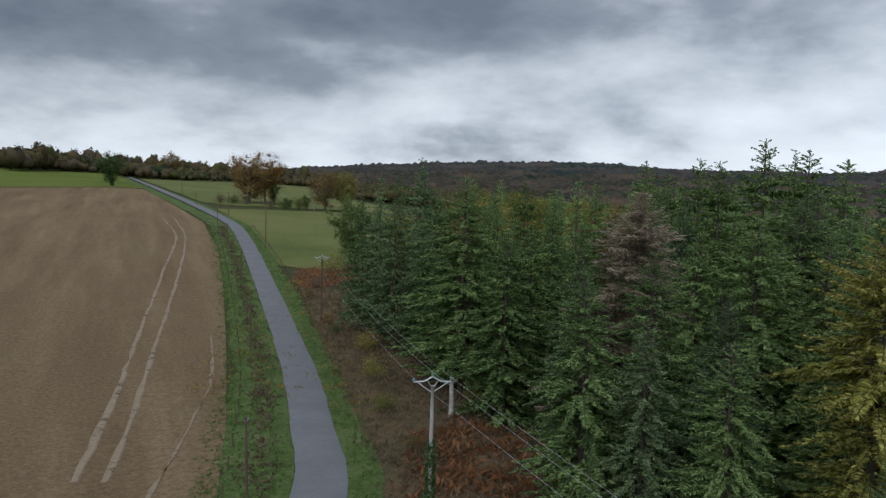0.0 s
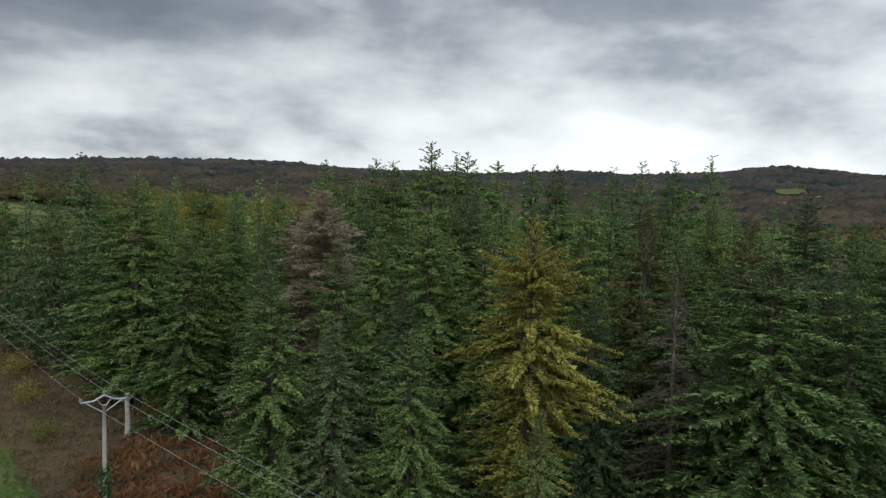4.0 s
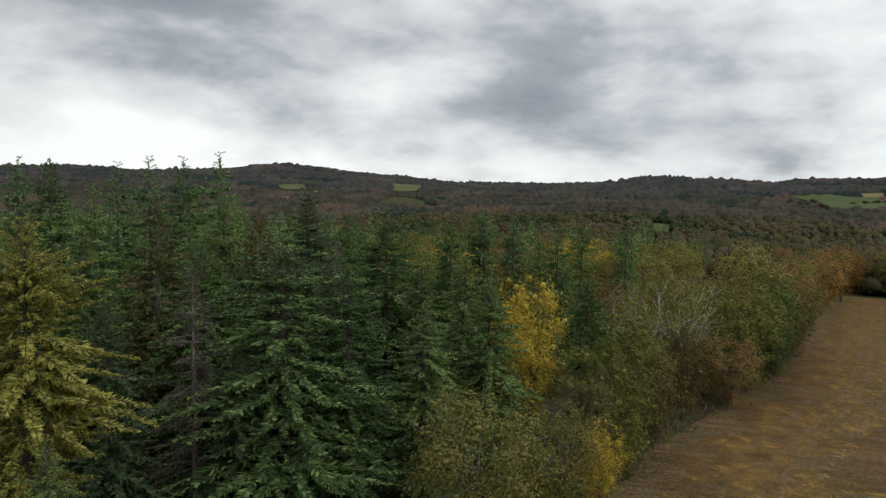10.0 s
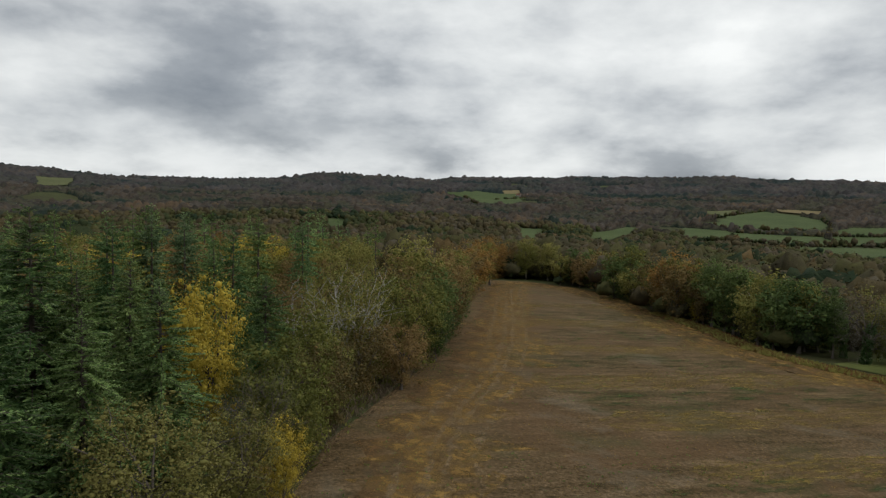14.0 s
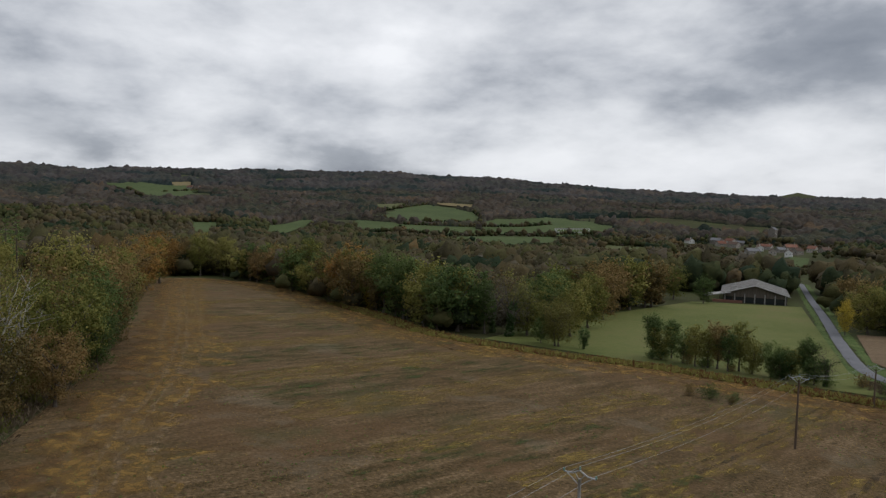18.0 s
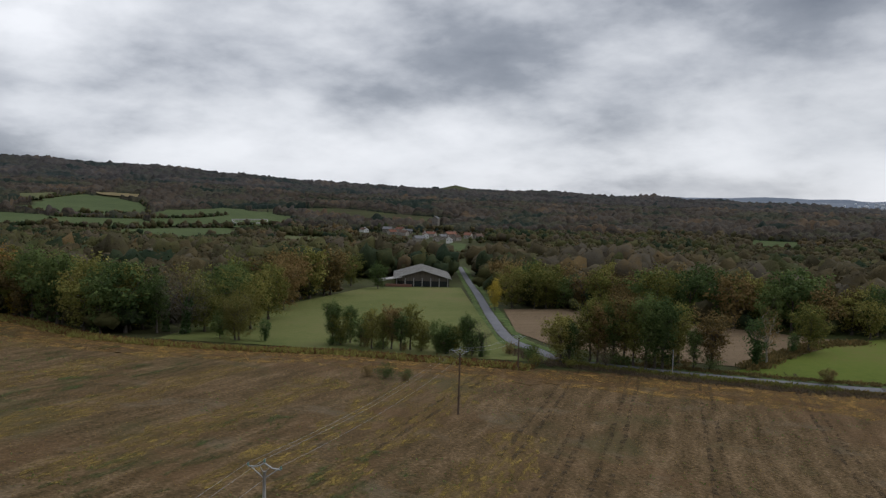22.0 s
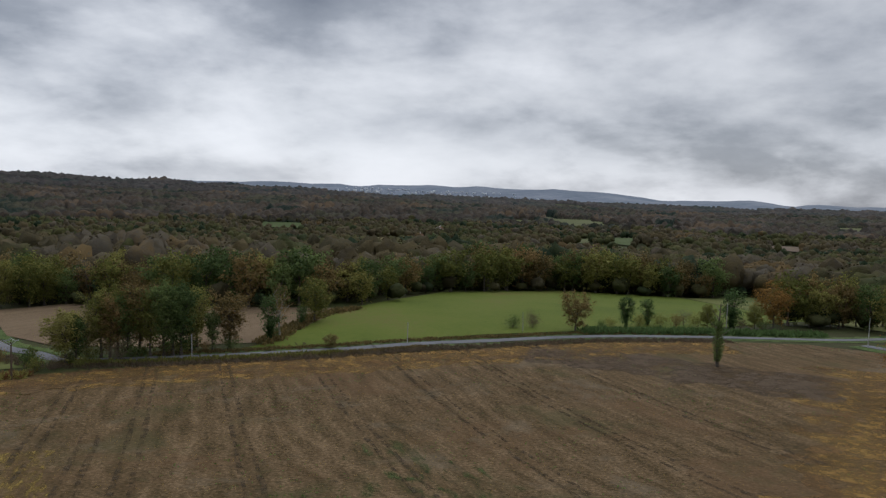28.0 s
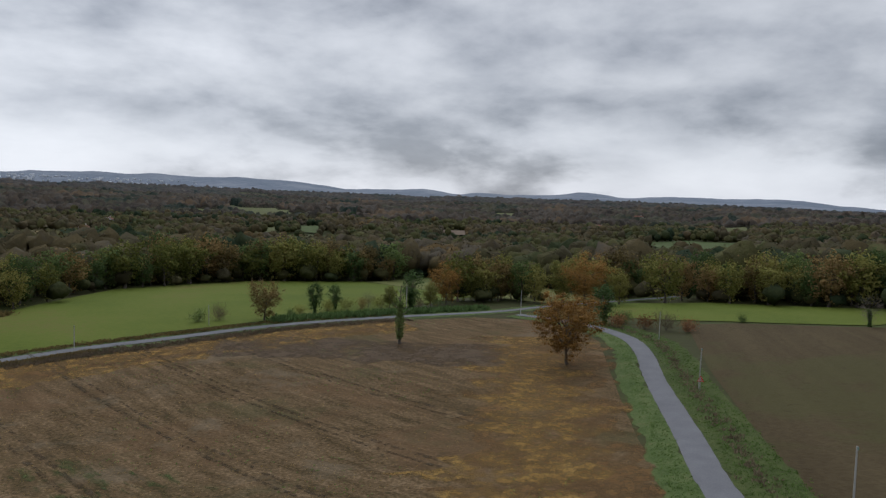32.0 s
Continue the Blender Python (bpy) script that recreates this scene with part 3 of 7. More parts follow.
field("stubble_field", ((30, 16), (57.9, 13.9), (73.9, 14.1), (90.4, 11.3), (113.8, 7), (141.7, 3.2), (185.4, 0), (268.6, -4.9), (322, -8.5), (324, -28), (301, -47), (285.7, -51.2), (221.2, -59.9), (160.9, -66),
                        (133.1, -80), (114.8, -95), (92, -107), (76, -115), (66, -122.5), (48.6, -129.5), (30.2, -137.5), (9, -147), (-12, -156), (-33, -164), (-54, -169), (-76, -170), (-88, -163), (-91, -148),
                        (-87.8, -130), (-67.8, -95), (-53.6, -70), (-46, -55), (-30, -32), (-8, -2), (10, 12)), M["stubble"], 0.03, "brown weedy stubble field streaked with yellow straw", step=6.0)
field("pasture", ((152, -78), (134, -90), (115, -101), (97, -111), (80, -122), (100, -136), (127, -165), (205.7, -250), (230, -215), (207, -166), (185, -120)), M["dullgrass"], 0.05, "grazed pasture below the barn")
field("brown_field", ((106, -152), (140, -193), (126, -208), (71.6, -200), (39, -201), (45, -150), (71, -140), (90, -142)), M["tan"], 0.05, "bare brown field among trees")
field("green_meadow", ((49, -143), (45, -150), (39, -199), (15, -266), (-35, -305), (-82, -303), (-100, -225), (-60, -190), (-25, -176), (0, -166), (27, -150)), M["grass"], 0.04, "bright green meadow in the dip")
field("green_meadow", ((-100, -225), (-84, -300), (-120, -330), (-150, -260), (-140, -212), (-115, -200)), M["dullgrass"], 0.05, "green paddock behind the junction")
field("green_strip", ((-113, -165), (-135, -196), (-170, -190), (-200, -150), (-200, -125), (-161, -122), (-137, -144), (-120, -155)), M["grass"], 0.05, "bright green strip of winter corn")
field("brown_field", ((-56, -47), (-72.4, -72.2), (-90, -99), (-106, -121), (-122, -143), (-136, -141), (-160, -118), (-220, -100), (-190, 0), (-100, 0), (-45, -30)), M["brown"], 0.03, "brown drilled field across the lane")


# ---- trees ----
def fast_mesh(name, verts, faces, mat, smooth=False, facing=None):
    """A mesh from arrays of points and of triangles or quads."""
    verts, faces = np.asarray(verts, np.float32), np.asarray(faces, np.int32)
    n, k = faces.shape
    if facing is not None:
        # the upper side of every leaf is the side that it turns outwards
        a, b = verts[faces[:, 1]] - verts[faces[:, 0]], verts[faces[:, 2]] - verts[faces[:, 0]]
        back = (np.cross(a, b) * np.asarray(facing)[faces[:, 0]]).sum(axis=1) < 0
        faces = np.where(back[:, None], faces[:, ::-1], faces)
    me = bpy.data.meshes.new(name)
    me.vertices.add(len(verts))
    me.vertices.foreach_set("co", verts.ravel())
    me.loops.add(n * k)
    me.loops.foreach_set("vertex_index", faces.ravel())
    me.polygons.add(n)
    me.polygons.foreach_set("loop_start", np.arange(0, n * k, k, dtype=np.int32))
    me.materials.append(mat)
    if smooth:
        me.polygons.foreach_set("use_smooth", np.ones(n, bool))
    me.update(calc_edges=True)
    if facing is not None:
        a = me.attributes.new("custom_normal", "FLOAT_VECTOR", "POINT")
        a.data.foreach_set("vector", np.asarray(facing, np.float32).ravel())
    return me


def tubes(runs, sides=6):
    """Tapered tubes; each run is (points, radii)."""
    vs, fs, base = [], [], 0
    ang = np.arange(sides) * 2 * np.pi / sides
    for pts, rad in runs:
        pts, rad = np.asarray(pts, float), np.asarray(rad, float)
        d = np.gradient(pts, axis=0)
        d /= np.linalg.norm(d, axis=1)[:, None] + 1e-9
        ref = np.where(np.abs(d[:, 2:3]) > 0.9, [[1.0, 0, 0]], [[0, 0, 1.0]])
        a = np.cross(d, ref)
        a /= np.linalg.norm(a, axis=1)[:, None] + 1e-9
        b = np.cross(d, a)
        ring = pts[:, None] + rad[:, None, None] * (a[:, None] * np.cos(ang)[None, :, None] + b[:, None] * np.sin(ang)[None, :, None])
        n = len(pts)
        vs.append(ring.reshape(-1, 3))
        i = base + np.arange(n * sides).reshape(n, sides)
        j = np.roll(i, -1, axis=1)
        fs.append(np.stack([i[:-1], j[:-1], j[1:], i[1:]], -1).reshape(-1, 4))
        base += n * sides
    return np.vstack(vs), np.vstack(fs)


def blades(p, d, length, width, up):
    """Tapered leaf-shaped quads from p along d; up gives the way of their breadth."""
    d = d / (np.linalg.norm(d, axis=1)[:, None] + 1e-9)
    s = np.cross(d, up)
    s /= np.linalg.norm(s, axis=1)[:, None] + 1e-9
    mid = p + d * (length * 0.45)[:, None]
    v = np.stack([p, mid + s * width[:, None], p + d * length[:, None], mid - s * width[:, None]], 1)
    return v.reshape(-1, 3), np.arange(len(p) * 4).reshape(-1, 4)


def conifer_meshes(seed, height, reach, mat, gap=0.42, per=6, start=0.1, density=1.0, droop=0.22, fine=1.0, bare=False, taper=0.66, wood=False, tip=1.0, profile=None, uneven=(0.5, 1.2)):
    rnd = np.random.RandomState(seed)
    P, D, L, W, U, runs = [], [], [], [], [], []
    z = height * start
    while z < height * 0.985:
        f = z / height
        n = per if f < 0.93 else 5
        off = rnd.rand() * 6.28
        for k in range(n):
            az = off + k * 2 * np.pi / n + rnd.uniform(-0.35, 0.35)
            ln = (reach * ((1 - f) ** taper if profile is None else float(np.interp(f, *profile))) * rnd.uniform(*uneven) * (1 + 0.18 * math.sin(az * 2 + seed) + 0.12 * math.sin(z * 1.1 + seed)) + 0.3)
            if f > 0.85:
                ln *= 0.38 + 0.5 * (1 - f) / 0.15
            if f < 0.25:
                ln *= rnd.uniform(0.5, 1.0)
            zz = z + rnd.uniform(-1.3, 1.3) * gap
            e = rnd.uniform(-0.22, 0.22) + 0.75 * max(0.0, f - 0.72) / 0.28 * 0.9
            out = np.array([math.cos(az), math.sin(az), 0.0])
            side = np.array([-out[1], out[0], 0.0])
            sag = droop * rnd.uniform(0.6, 1.4) * (1 - 0.8 * max(0, f - 0.6) / 0.4)

            def along(s):
                return out * (ln * s)[:, None] + np.array([0, 0, 1.0]) * (zz + ln * (e * s - sag * s * s * 1.6 + sag * 0.9 * s ** 3))[:, None]
            m = max(4, int((4 + ln * 6.5 * fine) * density))
            s = np.sort(rnd.uniform(0.12, 1.0, m)) ** 0.85
            p = along(s)
            sgn = np.where(np.arange(m) % 2 == 0, 1.0, -1.0)
            d = out * 0.75 + side * (sgn * rnd.uniform(0.45, 1.0, m))[:, None] + np.array([0, 0, 1.0]) * rnd.uniform(-0.75, 0.42, m)[:, None]
            l = (0.24 + 0.20 * ln * (1.05 - s)) * rnd.uniform(0.7, 1.25, m) / fine ** 0.4 * (1.0 if f < 0.85 else 0.62)
            P.append(p), D.append(d), L.append(l)
            q = along(np.array([0.97]))
            P.append(q), D.append(out[None] + np.array([[0, 0, 0.15]])), L.append(np.array([0.3]))
            if bare or wood:
                t = np.linspace(0, 1, 4)
                runs.append((along(t), (0.028 + 0.008 * ln) * (1 - 0.85 * t)))
        z += gap * rnd.uniform(0.75, 1.25) * (0.6 if f > 0.8 else 1.0)
    P, D, L = np.vstack(P), np.vstack(D), np.concatenate(L)
    n = len(P)
    up = np.array([0, 0, 1.0]) + rnd.randn(n, 3) * 0.8
    if bare:
        w = np.full(n, 0.034)
        v, f = blades(P, D, L * 1.3, w, up)
        v2, f2 = blades(P + rnd.randn(n, 3) * 0.1, D + rnd.randn(n, 3) * 0.5, L * 1.1, w, up)
    else:
        w = np.clip(0.04 + 0.15 * L, 0.03, 0.2) * rnd.uniform(0.7, 1.2, n) / fine ** 0.5
        v, f = blades(P, D, L, w, up)
        hang = D + np.array([0, 0, -0.35]) + rnd.randn(n, 3) * 0.35
        v2, f2 = blades(P + D * (L * 0.25)[:, None] * 0.6, hang, L * 0.8, w * 0.8, np.cross(D, [0, 0, 1.0]) + rnd.randn(n, 3) * 0.3)
    # sprays catch the light on their upper, outer side
    radial = P * np.array([1, 1, 0])
    radial /= np.linalg.norm(radial, axis=1)[:, None] + 1e-9
    face = radial * 0.55 + np.array([0, 0, 0.75]) + rnd.randn(n, 3) * 0.38
    hang_face = radial * 0.8 + np.array([0, 0, 0.4]) + rnd.randn(n, 3) * 0.38
    v, f = np.vstack([v, v2]), np.vstack([f, f2 + len(v)])
    # leader shoot and top sprays
    k = 14
    tp = np.column_stack([np.zeros(k), np.zeros(k), np.linspace(height * 0.965, height * 1.0, k)])
    a = rnd.rand(k) * 6.28
    tv, tf = blades(tp, np.column_stack([np.cos(a), np.sin(a), np.full(k, 0.7)]), np.linspace(0.42, 0.16, k) * tip, np.full(k, 0.05), rnd.randn(k, 3))
    v, f = np.vstack([v, tv]), np.vstack([f, tf + len(v)])
    facing = np.repeat(np.vstack([face, hang_face, np.column_stack([np.cos(a), np.sin(a), np.ones(k)])]), 4, axis=0)
    facing /= np.linalg.norm(facing, axis=1)[:, None] + 1e-9
    crown = fast_mesh("crown", v, f, mat, not bare, None if bare else facing)
    t = np.linspace(0, 1, 9)
    bend = np.column_stack([np.sin(t * 3 + seed) * 0.06, np.cos(t * 2.3 + seed) * 0.06, t * height])
    trunk = [(bend, 0.013 * height * (1 - t) ** 0.8 + 0.02)]
    tvs, tfs = tubes(trunk, 8)
    if runs:
        bv, bf = tubes(runs, 3)
        tvs, tfs = np.vstack([tvs, bv]), np.vstack([tfs, bf + len(tvs)])
    return [("trunk", fast_mesh("trunk", tvs, tfs, M["deadwood"] if bare else M["bark"], True)), ("crown", crown)]


@functools.lru_cache(maxsize=None)
def globe(level=2):
    """Points and triangles of a coarse ball."""
    bm = bmesh.new()
    bmesh.ops.create_icosphere(bm, subdivisions=level, radius=1.0)
    v = np.array([tuple(q.co) for q in bm.verts])
    f = np.array([[q.index for q in face.verts] for face in bm.faces])
    bm.free()
    return v, f


def leafy_meshes(seed, height, reach, mat, leaves=9500, leaf=0.27, fork=0.13, bark="bark", limbs=9, gaps=0.25, flat=0.75, ivy=False, twigs=False, clump=0.11, skirt=0.2, inner=0.5):
    """A broadleaved tree: trunk, limbs with branches, and a crown of many small leaves in clumps."""
    rnd = np.random.RandomState(seed)
    runs, ends = [], []
    t = np.linspace(0, 1, 8)
    trunk_top = height * (fork + 0.4)
    lean = rnd.uniform(-0.04, 0.04, 2) * height
    trunk = np.column_stack([lean[0] * t ** 2 + 0.12 * np.sin(t * 4 + seed), lean[1] * t ** 2 + 0.12 * np.cos(t * 3 + seed) - 0.12, t * trunk_top])
    trunk[0, :2] = 0
    base_r = 0.02 * height
    runs.append((trunk, base_r * (1 - 0.75 * t) * (1 + 0.5 * np.exp(-t * 18))))
    centre = np.array([lean[0] * 0.5, lean[1] * 0.5, height * (0.5 + fork * 0.45)])
    semi = np.array([reach, reach, height * (1 - fork) * 0.52])
    for k in range(limbs):
        f = 0.35 + 0.65 * (k + rnd.rand()) / limbs
        s = trunk[int(f * 7)]
        az = k * 2.4 + rnd.uniform(-0.4, 0.4)
        el = rnd.uniform(-0.25, 0.5) + f * 0.6 - 0.2
        goal = centre + semi * np.array([math.cos(az) * math.cos(el), math.sin(az) * math.cos(el), math.sin(el)]) * rnd.uniform(0.7, 0.95)
        q = np.linspace(0, 1, 6)
        bow = np.array([0, 0, 1.0]) * (np.sin(q * np.pi) * 0.05 * height * rnd.uniform(-0.3, 1))[:, None] + rnd.randn(6, 3) * 0.012 * height * q[:, None]
        path = s + (goal - s) * q[:, None] + bow
        runs.append((path, base_r * 0.42 * (1 - 0.86 * q)))
        ends.append(path[-1]), ends.append(path[-2])
        for j in range(6):
            i = rnd.randint(1, 6)
            dirn = rnd.randn(3)
            dirn[2] = abs(dirn[2]) * 0.8 + 0.1
            dirn = dirn / np.linalg.norm(dirn) + (path[i] - centre) / (np.linalg.norm(path[i] - centre) + 1e-6) * 0.6
            e = path[i] + dirn * height * rnd.uniform(0.08, 0.17)
            qq = np.linspace(0, 1, 4)[:, None]
            sub = path[i] + (e - path[i]) * qq + rnd.randn(4, 3) * 0.01 * height * qq
            runs.append((sub, base_r * 0.16 * (1 - 0.85 * qq[:, 0])))
            ends.append(e)
            ends.append(sub[2])
    ends = np.array(ends)
    extra = rnd.randn(int(len(ends) * 0.9), 3)
    extra = centre + semi * extra / np.linalg.norm(extra, axis=1)[:, None] * rnd.uniform(0.55, 1.0, (len(extra), 1))
    low_ring = rnd.rand(int(len(ends) * skirt)) * 6.28
    drop = np.column_stack([np.cos(low_ring) * reach * rnd.uniform(0.2, 0.8, len(low_ring)), np.sin(low_ring) * reach * rnd.uniform(0.2, 0.8, len(low_ring)), height * rnd.uniform(0.10, 0.42, len(low_ring))])
    ends = np.vstack([ends, extra, drop])
    ends = ends[rnd.rand(len(ends)) > gaps]
    pick = rnd.randint(0, len(ends), leaves)
    size = rnd.uniform(0.5, 1.4, len(ends))
    p = ends[pick] + rnd.randn(leaves, 3) * (clump * height * 0.42 * size[pick])[:, None] * np.array([1, 1, flat])
    low = height * fork * 0.4
    p[:, 2] = np.where(p[:, 2] < low, low + rnd.rand(leaves) * height * 0.12, p[:, 2])
    facing = None
    if twigs:
        d = (p - centre) / np.linalg.norm(p - centre, axis=1)[:, None] + rnd.randn(leaves, 3) * 0.5 + np.array([0, 0, 0.35])
        v, f = blades(p, d, rnd.uniform(0.5, 1.2, leaves) * leaf * 3.2, np.full(leaves, leaf * 0.07), rnd.randn(leaves, 3))
    else:
        rel = p - ends[pick]
        rel /= np.linalg.norm(rel, axis=1)[:, None] + 1e-9
        face = rel + 0.5 * (p - centre) / semi + np.array([0, 0, 0.35])
        d = np.cross(face + rnd.randn(leaves, 3) * 0.5, rnd.randn(leaves, 3))
        v, f = blades(p, d, rnd.uniform(0.7, 1.3, leaves) * leaf, rnd.uniform(0.3, 0.5, leaves) * leaf, face + rnd.randn(leaves, 3) * 0.6)
        face /= np.linalg.norm(face, axis=1)[:, None] + 1e-9
        facing = np.repeat(face, 4, axis=0)
    tv, tf = tubes(runs[:1], 8)
    bv, bf = tubes(runs[1:], 4)
    out = [("trunk", fast_mesh("trunk", tv, tf, M[bark], True)), ("branching", fast_mesh("branching", bv, bf, M[bark], True)), ("crown", fast_mesh("crown", v, f, mat, facing is not None, facing))]
    if inner and not twigs:
        ball, tris = globe(1)
        n, k = len(ends), len(ball)
        lump = ball[None] * rnd.uniform(0.6, 1.1, (n, k, 1)) * (inner * clump * height * 0.42 * size)[:, None, None] * np.array([1, 1, flat])
        hv = (ends[:, None] + lump).reshape(-1, 3)
        hv[:, 2] = np.maximum(hv[:, 2], low * 0.6)
        out.append(("inner_crown", fast_mesh("inner_crown", hv, (tris[None] + (np.arange(n) * k)[:, None, None]).reshape(-1, 3), mat, True)))
    if ivy:
        n = 900
        k = rnd.rand(n)
        a = rnd.rand(n) * 6.28
        c = np.column_stack([np.interp(k, t, trunk[:, i]) for i in range(3)])
        rr = base_r * 1.2 + rnd.rand(n) * (0.035 * height) * (0.6 + np.sin(k * 9 + seed) * 0.3)
        ip = c + np.column_stack([np.cos(a) * rr, np.sin(a) * rr, np.zeros(n)])
        iv, jf = blades(ip, rnd.randn(n, 3), rnd.uniform(0.3, 0.6, n), np.full(n, 0.18), rnd.randn(n, 3))
        out.append(("ivy", fast_mesh("ivy", iv, jf, M["ivy"])))
    return out


def shrub_meshes(seed, height, reach, mat, leaves=500, leaf=0.22, twigs=False):
    """A thicket: stems from the ground and a low uneven crown."""
    rnd = np.random.RandomState(seed)
    runs, tips = [], []
    for k in range(9):
        a = rnd.rand() * 6.28
        g = np.array([math.cos(a), math.sin(a), 0]) * reach * rnd.uniform(0.2, 0.9) + np.array([0, 0, height * rnd.uniform(0.5, 0.95)])
        q = np.linspace(0, 1, 4)[:, None]
        path = g * q * np.array([1, 1, 1]) + np.array([0, 0, 1]) * np.sin(q * 3.1) * 0.1 * height
        runs.append((path, 0.03 * (1 - 0.8 * q[:, 0])))
        tips += [path[1], path[2], path[3]]
    tips = np.array(tips)
    p = tips[rnd.randint(0, len(tips), leaves)] + rnd.randn(leaves, 3) * np.array([reach * 0.28, reach * 0.28, height * 0.15])
    p[:, 2] = np.abs(p[:, 2]) + 0.05
    if twigs:
        v, f = blades(p, rnd.randn(leaves, 3) + np.array([0, 0, 1.2]), rnd.uniform(0.4, 1.0, leaves), np.full(leaves, 0.02), rnd.randn(leaves, 3))
    else:
        v, f = blades(p, rnd.randn(leaves, 3), rnd.uniform(0.7, 1.4, leaves) * leaf, rnd.uniform(0.3, 0.5, leaves) * leaf, rnd.randn(leaves, 3))
    sv, sf = tubes(runs, 3)
    return [("stem_bundle", fast_mesh("stem_bundle", sv, sf, M["bark"])), ("foliage", fast_mesh("foliage", v, f, mat))]


def plant(name, parts, size, x, y, height, broad=1.0, spin=0.0, label="", category="tree", group="", lean=0.0):
    """One tree on the land, from shared meshes made at the given size."""
    s = height / size
    root = new(name)
    root.matrix_basis = Matrix.LocRotScale((x, y, float(rise(x, y)) - 0.05), Euler((lean, 0, spin)), (s * broad, s * broad, s))
    for pname, me in parts:
        part(pname, me, root)
    return tagged(root, label, category, group)


rng = np.random.RandomState(11)
# spruces and firs: three grades of detail
FIR = {
    "near": [conifer_meshes(1, 22, 6.2, M["needle"], 0.46, 7, 0.04, fine=2.1, density=1.2, wood=True), conifer_meshes(2, 22, 5.6, M["fresh"], 0.44, 7, 0.04, fine=2.1, density=1.2, droop=0.34, wood=True),
             conifer_meshes(3, 22, 6.6, M["needle"], 0.46, 7, 0.04, fine=2.1, density=1.2, droop=0.15, wood=True), conifer_meshes(4, 22, 5.6, M["bluish"], 0.46, 7, 0.04, fine=2.1, density=1.2, wood=True)],
    "mid": [conifer_meshes(11, 22, 4.8, M["needle"], 0.55, 7, density=1.1, fine=1.35), conifer_meshes(12, 22, 4.2, M["deepneedle"], 0.55, 7, density=1.1, fine=1.35, droop=0.34), conifer_meshes(13, 22, 5.0, M["fresh"], 0.55, 7, density=1.1, fine=1.35, taper=0.58),
            conifer_meshes(14, 22, 4.4, M["bluish"], 0.55, 7, density=1.1, fine=1.35)],
    "yellow": [conifer_meshes(31, 22, 5.2, M["yellowneedle"], 0.34, 8, 0.04, fine=2.6, density=1.3, droop=0.26, wood=True, uneven=(0.3, 1.12),
                              profile=((0, 0.3, 0.5, 0.62, 0.68, 0.78, 0.87, 0.97, 1), (0.35, 0.44, 0.62, 0.9, 0.93, 0.66, 0.46, 0.2, 0.05)))],
    "dead": [conifer_meshes(32, 22, 5.6, M["deadneedle"], 0.36, 7, fine=1.5, density=1.5, bare=True, droop=0.1), conifer_meshes(33, 22, 4.4, M["twigs"], 0.6, 5, fine=1.0, density=0.8, bare=True)],
    "rust": [conifer_meshes(34, 22, 5.0, M["rustneedle"], 0.5, 6, fine=1.2)],
}
FAR_FIR = [conifer_meshes(21, 22, 4.6, M["needle"], 1.0, 6, density=0.6, fine=0.5), conifer_meshes(22, 22, 4.0, M["needle"], 1.0, 6, density=0.6, fine=0.5), conifer_meshes(23, 22, 4.8, M["fresh"], 1.0, 6, density=0.6, fine=0.5)]
FIR_LABEL = {"near": "tall dark green spruce with drooping branches", "mid": "dark green spruce crowded in the plantation", "far": "dark spruce deep in the plantation",
             "yellow": "yellowing conifer with drooping sprays among green spruces", "dead": "dead grey-brown spruce without needles", "rust": "spruce with browning needles in the plantation"}


def fir(grade, x, y, height, broad=1.0, pick=None):
    k = FIR[grade]
    i = rng.randint(len(k)) if pick is None else pick
    return plant("spruce_tree", k[i], 22.0, x, y, height, broad, rng.uniform(0, 6.28), FIR_LABEL[grade], "tree", "plantation spruces", rng.uniform(-0.02, 0.02))


